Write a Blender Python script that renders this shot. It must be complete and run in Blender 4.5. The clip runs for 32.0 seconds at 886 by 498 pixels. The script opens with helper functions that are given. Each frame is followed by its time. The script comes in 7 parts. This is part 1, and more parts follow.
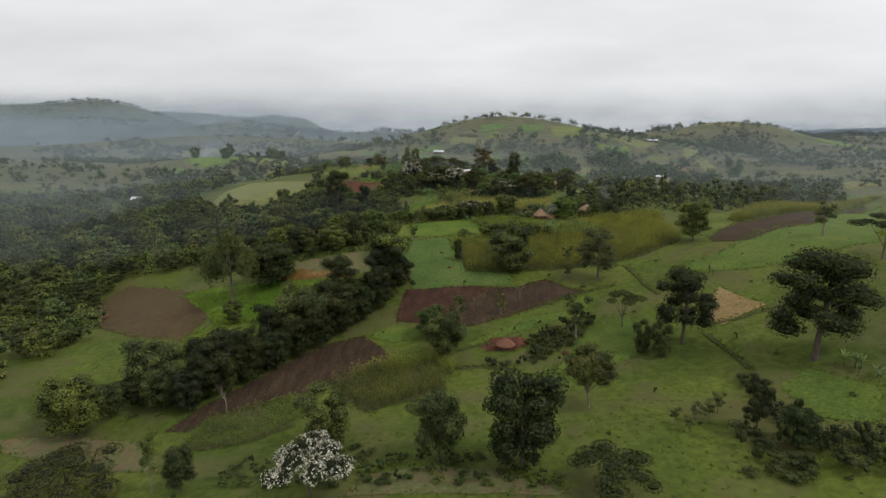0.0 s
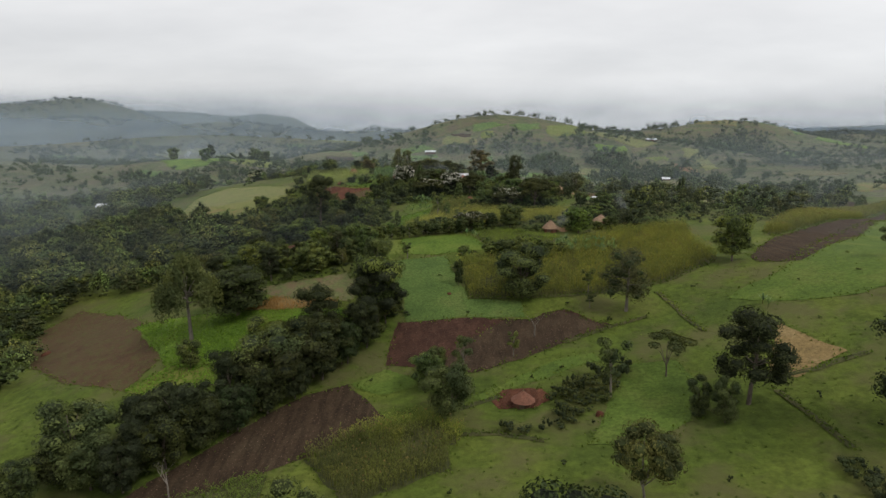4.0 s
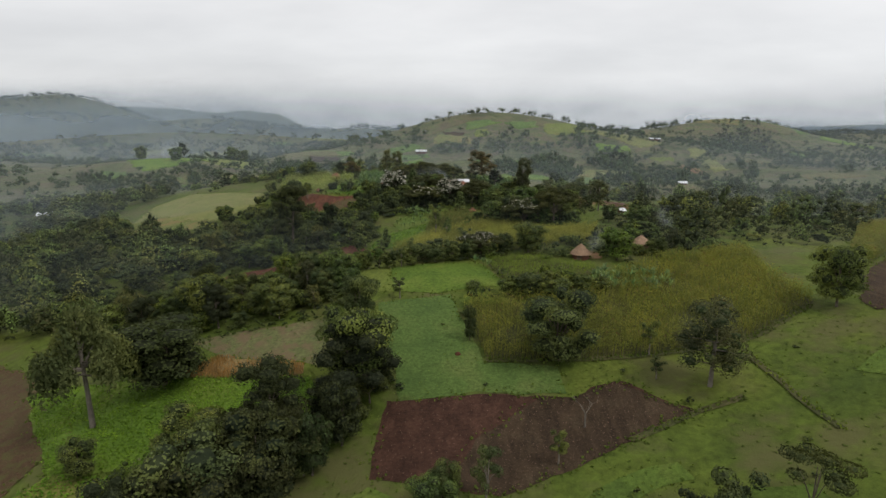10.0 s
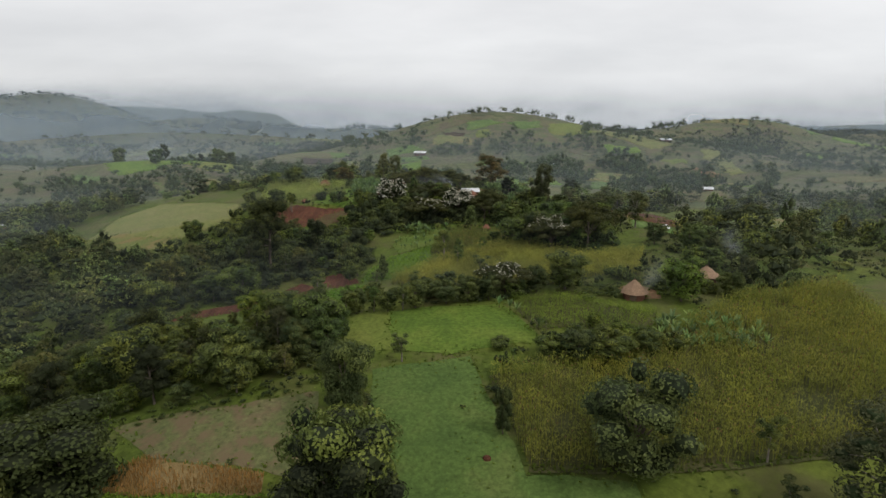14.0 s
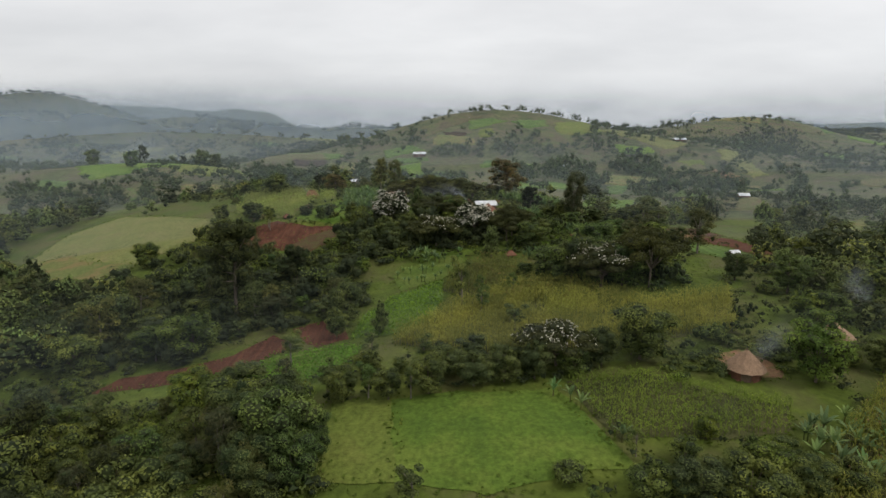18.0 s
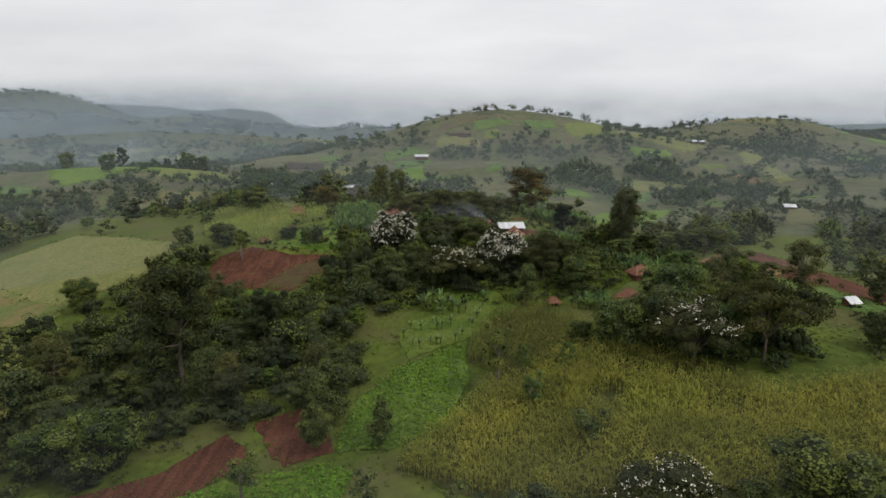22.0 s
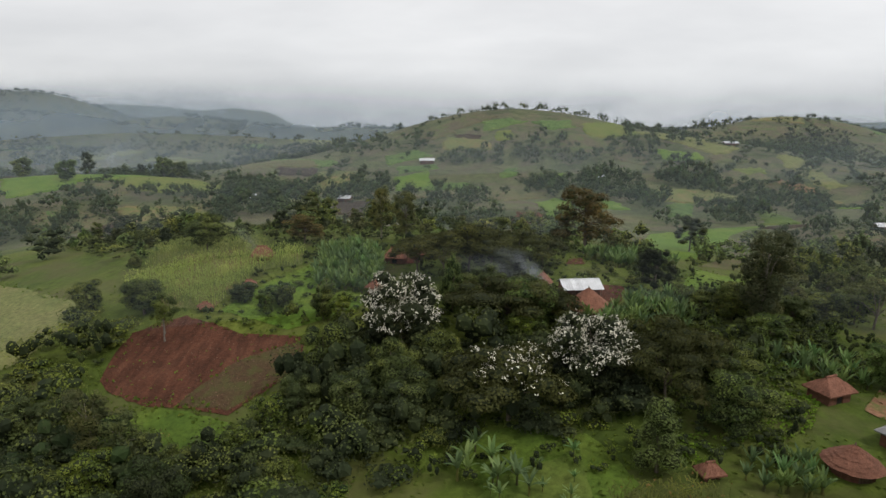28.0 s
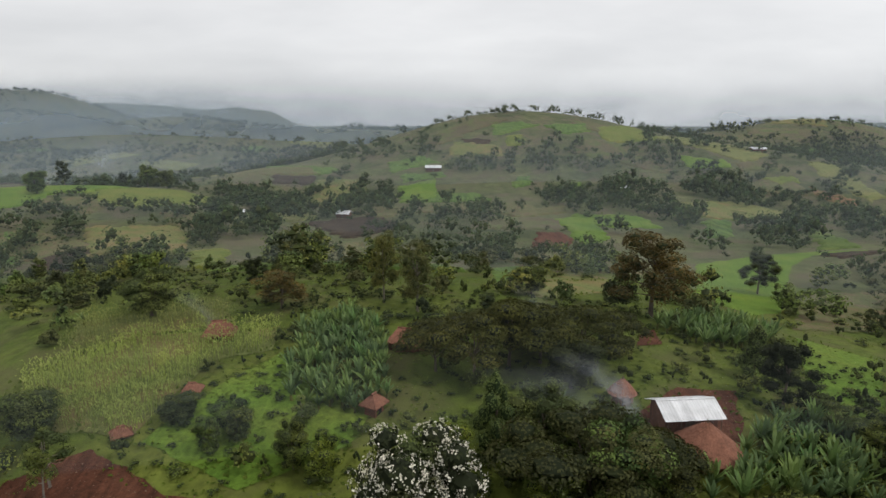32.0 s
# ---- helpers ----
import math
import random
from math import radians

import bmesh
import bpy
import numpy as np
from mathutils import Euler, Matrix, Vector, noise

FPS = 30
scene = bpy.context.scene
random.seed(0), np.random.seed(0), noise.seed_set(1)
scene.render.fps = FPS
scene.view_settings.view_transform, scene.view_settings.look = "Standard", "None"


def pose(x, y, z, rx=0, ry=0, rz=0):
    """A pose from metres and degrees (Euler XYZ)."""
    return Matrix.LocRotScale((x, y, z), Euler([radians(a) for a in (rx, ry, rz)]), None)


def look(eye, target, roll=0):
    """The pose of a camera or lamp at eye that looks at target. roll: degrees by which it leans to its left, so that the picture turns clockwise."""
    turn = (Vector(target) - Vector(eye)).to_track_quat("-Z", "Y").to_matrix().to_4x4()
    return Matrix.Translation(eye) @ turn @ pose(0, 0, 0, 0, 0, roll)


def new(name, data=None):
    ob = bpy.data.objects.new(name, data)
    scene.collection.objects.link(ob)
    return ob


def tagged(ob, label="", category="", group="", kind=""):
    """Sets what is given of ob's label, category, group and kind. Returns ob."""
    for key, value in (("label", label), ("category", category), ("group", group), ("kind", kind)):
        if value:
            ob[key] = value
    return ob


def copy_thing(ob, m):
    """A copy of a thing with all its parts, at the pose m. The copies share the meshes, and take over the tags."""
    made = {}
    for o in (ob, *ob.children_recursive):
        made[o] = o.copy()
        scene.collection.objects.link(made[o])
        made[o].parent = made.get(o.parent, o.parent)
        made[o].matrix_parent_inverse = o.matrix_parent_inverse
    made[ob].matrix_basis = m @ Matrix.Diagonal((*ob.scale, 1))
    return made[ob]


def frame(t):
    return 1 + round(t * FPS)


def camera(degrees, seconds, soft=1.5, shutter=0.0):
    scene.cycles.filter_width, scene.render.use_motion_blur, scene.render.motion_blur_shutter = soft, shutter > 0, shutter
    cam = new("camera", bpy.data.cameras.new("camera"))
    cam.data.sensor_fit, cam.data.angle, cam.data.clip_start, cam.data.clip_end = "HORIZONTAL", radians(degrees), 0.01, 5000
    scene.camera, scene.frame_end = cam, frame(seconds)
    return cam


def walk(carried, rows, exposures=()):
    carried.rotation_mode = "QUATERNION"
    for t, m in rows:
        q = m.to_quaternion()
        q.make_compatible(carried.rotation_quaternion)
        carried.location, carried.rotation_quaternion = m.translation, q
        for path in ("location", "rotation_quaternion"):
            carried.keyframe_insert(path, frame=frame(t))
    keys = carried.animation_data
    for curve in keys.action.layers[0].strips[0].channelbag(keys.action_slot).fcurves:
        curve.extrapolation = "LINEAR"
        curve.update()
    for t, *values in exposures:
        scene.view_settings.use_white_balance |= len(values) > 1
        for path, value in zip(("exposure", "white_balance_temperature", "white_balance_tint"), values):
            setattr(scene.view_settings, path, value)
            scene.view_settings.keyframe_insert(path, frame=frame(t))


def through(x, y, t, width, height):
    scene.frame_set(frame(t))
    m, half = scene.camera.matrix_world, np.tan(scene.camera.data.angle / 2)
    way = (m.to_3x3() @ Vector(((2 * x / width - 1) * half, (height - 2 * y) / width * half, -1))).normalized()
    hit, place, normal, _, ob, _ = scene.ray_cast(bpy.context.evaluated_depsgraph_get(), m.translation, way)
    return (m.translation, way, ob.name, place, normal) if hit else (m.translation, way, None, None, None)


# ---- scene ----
cam = camera(73.0, 32.0, soft=1.5)
# seconds, x, y, z, then the turn as pose() takes it
PATH = [
    (0, 0.34, 10.31, 39.35, 77.88, 0.09, 2.75),
    (0.5, -0.07, 14.02, 39.45, 77.86, 0.09, 2.64),
    (1, -0.48, 17.71, 39.54, 77.84, 0.1, 2.52),
    (2, -1.32, 25.11, 39.76, 77.81, 0.13, 2.29),
    (3, -2.21, 32.32, 39.86, 77.77, 0.16, 2.06),
    (4, -3.12, 39.37, 39.86, 77.74, 0.19, 1.81),
    (5, -3.99, 46.26, 39.82, 77.71, 0.19, 1.55),
    (6, -4.76, 53.22, 39.74, 77.67, 0.15, 1.33),
    (7, -5.48, 60.37, 39.62, 77.63, 0.08, 1.15),
    (8, -6.21, 67.8, 39.46, 77.59, 0.02, 1.0),
    (9, -7.03, 75.73, 39.34, 77.56, -0.03, 0.88),
    (10, -7.94, 84.13, 39.28, 77.54, -0.04, 0.76),
    (11, -8.89, 92.91, 39.26, 77.52, -0.05, 0.66),
    (12, -9.88, 102.07, 39.23, 77.52, -0.05, 0.58),
    (13, -10.89, 111.58, 39.15, 77.52, -0.05, 0.51),
    (14, -11.92, 121.3, 39.07, 77.52, -0.06, 0.44),
    (15, -12.95, 131.22, 39.02, 77.49, -0.06, 0.36),
    (16, -14.01, 141.29, 38.99, 77.45, -0.04, 0.28),
    (17, -15.12, 151.23, 38.92, 77.41, -0.0, 0.21),
    (18, -16.25, 161.02, 38.84, 77.4, 0.02, 0.15),
    (19, -17.38, 170.68, 38.81, 77.39, 0.02, 0.11),
    (20, -18.45, 180.21, 38.87, 77.39, -0.03, 0.09),
    (21, -19.42, 189.63, 38.98, 77.39, -0.07, 0.09),
    (22, -20.36, 198.93, 39.08, 77.39, -0.1, 0.09),
    (23, -21.32, 208.16, 39.11, 77.37, -0.1, 0.08),
    (24, -22.29, 217.4, 39.05, 77.35, -0.09, 0.07),
    (25, -23.22, 226.67, 38.95, 77.33, -0.06, 0.08),
    (26, -24.11, 235.85, 38.86, 77.33, -0.02, 0.1),
    (27, -24.93, 244.83, 38.86, 77.34, 0.01, 0.15),
    (28, -25.75, 253.77, 39.17, 77.33, 0.02, 0.22),
    (29, -26.6, 262.76, 39.77, 77.31, 0.0, 0.29),
    (30, -27.48, 271.76, 40.65, 77.28, -0.01, 0.37),
    (31, -28.46, 280.84, 41.83, 77.25, -0.02, 0.43),
    (31.5, -28.93, 285.38, 42.37, 77.24, -0.03, 0.46),
    (32, -29.42, 289.93, 42.93, 77.23, -0.03, 0.5),
]
walk(cam, [(t, pose(x, y, z, rx, ry, rz)) for t, x, y, z, rx, ry, rz in PATH])

# ---- world, sun ----
world = bpy.data.worlds.new("overcast_sky")
scene.world = world
world.use_nodes = True
wn, wl = world.node_tree.nodes, world.node_tree.links
wn.clear()
w_out = wn.new("ShaderNodeOutputWorld")
w_bg = wn.new("ShaderNodeBackground")
w_sky = wn.new("ShaderNodeTexSky")
w_sky.sky_type, w_sky.sun_disc = "NISHITA", False
w_sky.sun_elevation, w_sky.sun_rotation = radians(52), radians(-60)
w_co = wn.new("ShaderNodeTexCoord")
w_sep = wn.new("ShaderNodeSeparateXYZ")
wl.new(w_co.outputs["Generated"], w_sep.inputs[0])
# flat cloud deck: the sky's direction divided by its height gives streets of cloud that crowd at the horizon
w_up = wn.new("ShaderNodeMath"); w_up.operation = "MAXIMUM"; w_up.inputs[1].default_value = 0.02
wl.new(w_sep.outputs["Z"], w_up.inputs[0])
w_lift = wn.new("ShaderNodeMath"); w_lift.operation = "ADD"; w_lift.inputs[1].default_value = 0.26
wl.new(w_up.outputs[0], w_lift.inputs[0])
w_div = wn.new("ShaderNodeVectorMath"); w_div.operation = "DIVIDE"
w_cmb = wn.new("ShaderNodeCombineXYZ")
for k in range(3):
    wl.new(w_lift.outputs[0], w_cmb.inputs[k])
wl.new(w_co.outputs["Generated"], w_div.inputs[0])
wl.new(w_cmb.outputs[0], w_div.inputs[1])
w_noise = wn.new("ShaderNodeTexNoise")
w_noise.inputs["Scale"].default_value, w_noise.inputs["Detail"].default_value = 1.9, 6
w_noise.inputs["Roughness"].default_value = 0.52
w_map = wn.new("ShaderNodeMapping")
w_map.inputs["Scale"].default_value = (0.55, 0.8, 1.0)
w_map.inputs["Location"].default_value = (2.2, 0.4, 0.0)
wl.new(w_div.outputs[0], w_map.inputs[0])
wl.new(w_map.outputs[0], w_noise.inputs["Vector"])
w_ramp = wn.new("ShaderNodeValToRGB")
w_ramp.color_ramp.elements[0].position, w_ramp.color_ramp.elements[0].color = 0.28, (0.70, 0.698, 0.704, 1)
w_ramp.color_ramp.elements[1].position, w_ramp.color_ramp.elements[1].color = 0.7, (0.86, 0.852, 0.85, 1)
wl.new(w_noise.outputs["Fac"], w_ramp.inputs[0])
w_grad = wn.new("ShaderNodeValToRGB")
w_grad.color_ramp.elements[0].position, w_grad.color_ramp.elements[0].color = 0.0, (0.80, 0.825, 0.852, 1)
w_grad.color_ramp.elements[1].position, w_grad.color_ramp.elements[1].color = 0.22, (1.08, 1.08, 1.08, 1)
wl.new(w_sep.outputs["Z"], w_grad.inputs[0])
w_mul = wn.new("ShaderNodeMix"); w_mul.data_type, w_mul.blend_type = "RGBA", "MULTIPLY"
w_mul.inputs["Factor"].default_value = 1.0
wl.new(w_ramp.outputs[0], w_mul.inputs["A"]); wl.new(w_grad.outputs[0], w_mul.inputs["B"])
w_dim = wn.new("ShaderNodeMix"); w_dim.data_type, w_dim.blend_type = "RGBA", "MULTIPLY"
w_dim.inputs["Factor"].default_value = 1.0
w_dim.inputs["B"].default_value = (0.10, 0.10, 0.10, 1)
wl.new(w_sky.outputs[0], w_dim.inputs["A"])
w_mix = wn.new("ShaderNodeMix"); w_mix.data_type = "RGBA"
w_mix.inputs["Factor"].default_value = 0.94
wl.new(w_dim.outputs[2], w_mix.inputs["A"]); wl.new(w_mul.outputs[2], w_mix.inputs["B"])
# the cloud is thinner and brighter towards the sun
w_east = wn.new("ShaderNodeMapRange")
w_east.inputs["From Min"].default_value, w_east.inputs["From Max"].default_value = -0.6, 0.6
w_east.inputs["To Min"].default_value, w_east.inputs["To Max"].default_value = 1.03, 1.15
wl.new(w_sep.outputs["X"], w_east.inputs["Value"])
w_lit = wn.new("ShaderNodeVectorMath"); w_lit.operation = "SCALE"
wl.new(w_mix.outputs[2], w_lit.inputs[0]); wl.new(w_east.outputs[0], w_lit.inputs["Scale"])
wl.new(w_lit.outputs[0], w_bg.inputs["Color"])
w_bg.inputs["Strength"].default_value = 1.0
wl.new(w_bg.outputs[0], w_out.inputs[0])

sun = new("sun", bpy.data.lights.new("sun", "SUN"))
sun.data.energy, sun.data.angle, sun.data.color = 1.5, radians(12), (1.0, 0.96, 0.9)
sun.matrix_world = look((0, 0, 0), (-0.55, 0.32, -0.82))


# ---- materials ----
def shader(name):
    m = bpy.data.materials.new(name)
    m.use_nodes = True
    nt = m.node_tree
    return m, nt, nt.nodes["Principled BSDF"], nt.nodes["Material Output"]


def noise_node(nt, scale, detail=4, rough=0.55, stretch=None, turn=0.0):
    co = nt.nodes.new("ShaderNodeTexCoord")
    n = nt.nodes.new("ShaderNodeTexNoise")
    n.inputs["Scale"].default_value, n.inputs["Detail"].default_value, n.inputs["Roughness"].default_value = scale, detail, rough
    mp = nt.nodes.new("ShaderNodeMapping")
    if stretch:
        mp.inputs["Scale"].default_value = stretch
        mp.inputs["Rotation"].default_value = (0, 0, turn)
    nt.links.new(co.outputs["Object"], mp.inputs[0])
    nt.links.new(mp.outputs[0], n.inputs["Vector"])
    return n


def ramp_node(nt, src, stops):
    r = nt.nodes.new("ShaderNodeValToRGB")
    el = r.color_ramp.elements
    while len(el) < len(stops):
        el.new(0.5)
    for e, (p, c) in zip(el, stops):
        e.position, e.color = p, (*c, 1)
    nt.links.new(src, r.inputs[0])
    return r.outputs[0]


def mix_node(nt, fac, a, b, blend="MIX"):
    m = nt.nodes.new("ShaderNodeMix")
    m.data_type, m.blend_type = "RGBA", blend
    if isinstance(fac, float):
        m.inputs["Factor"].default_value = fac
    else:
        nt.links.new(fac, m.inputs["Factor"])
    for key, v in (("A", a), ("B", b)):
        if isinstance(v, tuple):
            m.inputs[key].default_value = (*v, 1)
        else:
            nt.links.new(v, m.inputs[key])
    return m.outputs[2]


def bump_node(nt, src, bsdf, strength, dist):
    b = nt.nodes.new("ShaderNodeBump")
    b.inputs["Strength"].default_value, b.inputs["Distance"].default_value = strength, dist
    nt.links.new(src, b.inputs["Height"])
    nt.links.new(b.outputs[0], bsdf.inputs["Normal"])


def earth_mat(name, low, mid, high, patch=0.05, grain=1.1, bump=0.5, third=None, rows=0.0, row_turn=0.0):
    """Ground cover: three colours over two sizes of noise, with an optional third patchy tint and furrows."""
    m, nt, bsdf, _ = shader(name)
    a = noise_node(nt, patch, 5, 0.6)
    g = noise_node(nt, grain, 6, 0.7)
    base = ramp_node(nt, a.outputs["Fac"], [(0.32, low), (0.5, mid), (0.68, high)])
    fine = ramp_node(nt, g.outputs["Fac"], [(0.28, (0.55, 0.55, 0.55)), (0.72, (1.4, 1.4, 1.4))])
    col = mix_node(nt, 1.0, base, fine, "MULTIPLY")
    if third:
        p = noise_node(nt, patch * 2.7, 6, 0.62)
        k = ramp_node(nt, p.outputs["Fac"], [(0.47, (0, 0, 0)), (0.62, (0.85, 0.85, 0.85))])
        col = mix_node(nt, k, col, third)
    height = g.outputs["Fac"]
    if rows:
        r = noise_node(nt, 1.0, 2, 0.5, (rows, 0.04, 1.0), row_turn)
        dark = ramp_node(nt, r.outputs["Fac"], [(0.38, (0.72, 0.72, 0.72)), (0.62, (1.12, 1.12, 1.12))])
        col = mix_node(nt, 1.0, col, dark, "MULTIPLY")
    nt.links.new(col, bsdf.inputs["Base Color"])
    bsdf.inputs["Roughness"].default_value = 0.95
    bsdf.inputs["Specular IOR Level"].default_value = 0.15
    bump_node(nt, height, bsdf, bump, 0.25)
    return m


def leaf_mat(name, dark, light, tree_tint=0.35, through=0.22, rough=0.6, clumps=0.9):
    """Foliage: each leaf and each plant has its own tone, and some light comes through."""
    m, nt, bsdf, out = shader(name)
    geo = nt.nodes.new("ShaderNodeNewGeometry")
    info = nt.nodes.new("ShaderNodeObjectInfo")
    leaf = ramp_node(nt, geo.outputs["Random Per Island"], [(0.0, tuple(a * 0.85 + b * 0.15 for a, b in zip(dark, light))), (0.7, tuple(a * 0.65 + b * 0.35 for a, b in zip(dark, light))), (1.0, tuple(a * 0.45 + b * 0.55 for a, b in zip(dark, light)))])
    tone = ramp_node(nt, info.outputs["Random"], [(0.0, (0.6, 0.62, 0.7)), (0.3, (0.95, 0.97, 1.0)), (0.55, (1.3, 1.25, 0.95)), (0.75, (1.7, 1.55, 0.95)), (1.0, (0.9, 1.25, 1.0))])
    col = mix_node(nt, tree_tint * 2 if tree_tint < 0.5 else 1.0, leaf, mix_node(nt, 1.0, leaf, tone, "MULTIPLY"))
    n = noise_node(nt, 0.3, 3, 0.5)
    col = mix_node(nt, 1.0, col, ramp_node(nt, n.outputs["Fac"], [(0.3, (0.75, 0.78, 0.75)), (0.7, (1.2, 1.15, 1.05))]), "MULTIPLY")
    # plants that grow together differ in kind: each clump of some metres has its own hue
    cell = nt.nodes.new("ShaderNodeTexVoronoi")
    cell.inputs["Scale"].default_value = 0.17
    co = nt.nodes.new("ShaderNodeTexCoord")
    bend = nt.nodes.new("ShaderNodeVectorMath")
    bend.operation = "MULTIPLY_ADD"
    bend.inputs[1].default_value = (2.5, 2.5, 2.5)
    nt.links.new(n.outputs["Color"], bend.inputs[0]); nt.links.new(co.outputs["Object"], bend.inputs[2])
    nt.links.new(bend.outputs[0], cell.inputs["Vector"])
    sep = nt.nodes.new("ShaderNodeSeparateColor")
    nt.links.new(cell.outputs["Color"], sep.inputs[0])
    kin = ramp_node(nt, sep.outputs[0], [(0.0, (0.45, 0.5, 0.5)), (0.28, (0.72, 0.78, 0.75)), (0.5, (1.0, 1.0, 0.9)), (0.72, (1.26, 1.22, 0.9)), (0.88, (1.1, 1.24, 0.86)), (1.0, (1.4, 1.27, 0.93))])
    col = mix_node(nt, clumps, col, mix_node(nt, 1.0, col, kin, "MULTIPLY"))
    nt.links.new(col, bsdf.inputs["Base Color"])
    bsdf.inputs["Roughness"].default_value = rough
    bsdf.inputs["Specular IOR Level"].default_value = 0.1
    t = nt.nodes.new("ShaderNodeBsdfTranslucent")
    nt.links.new(col, t.inputs["Color"])
    mx = nt.nodes.new("ShaderNodeMixShader")
    mx.inputs[0].default_value = through
    nt.links.new(bsdf.outputs[0], mx.inputs[1]); nt.links.new(t.outputs[0], mx.inputs[2])
    nt.links.new(mx.outputs[0], out.inputs["Surface"])
    return m


def plain_mat(name, a, b, scale=2.0, rough=0.85, metal=0.0, bump=0.3, dist=0.03, stretch=None, spec=0.3):
    m, nt, bsdf, _ = shader(name)
    n = noise_node(nt, scale, 6, 0.65, stretch)
    n2 = noise_node(nt, scale * 0.21, 4, 0.6)
    info = nt.nodes.new("ShaderNodeObjectInfo")
    col = ramp_node(nt, n.outputs["Fac"], [(0.3, a), (0.7, b)])
    col = mix_node(nt, 1.0, col, ramp_node(nt, n2.outputs["Fac"], [(0.3, (0.72, 0.72, 0.72)), (0.7, (1.18, 1.18, 1.18))]), "MULTIPLY")
    col = mix_node(nt, 1.0, col, ramp_node(nt, info.outputs["Random"], [(0.0, (0.85, 0.85, 0.85)), (1.0, (1.12, 1.12, 1.12))]), "MULTIPLY")
    nt.links.new(col, bsdf.inputs["Base Color"])
    bsdf.inputs["Roughness"].default_value, bsdf.inputs["Metallic"].default_value = rough, metal
    bsdf.inputs["Specular IOR Level"].default_value = spec
    bump_node(nt, n.outputs["Fac"], bsdf, bump, dist)
    return m


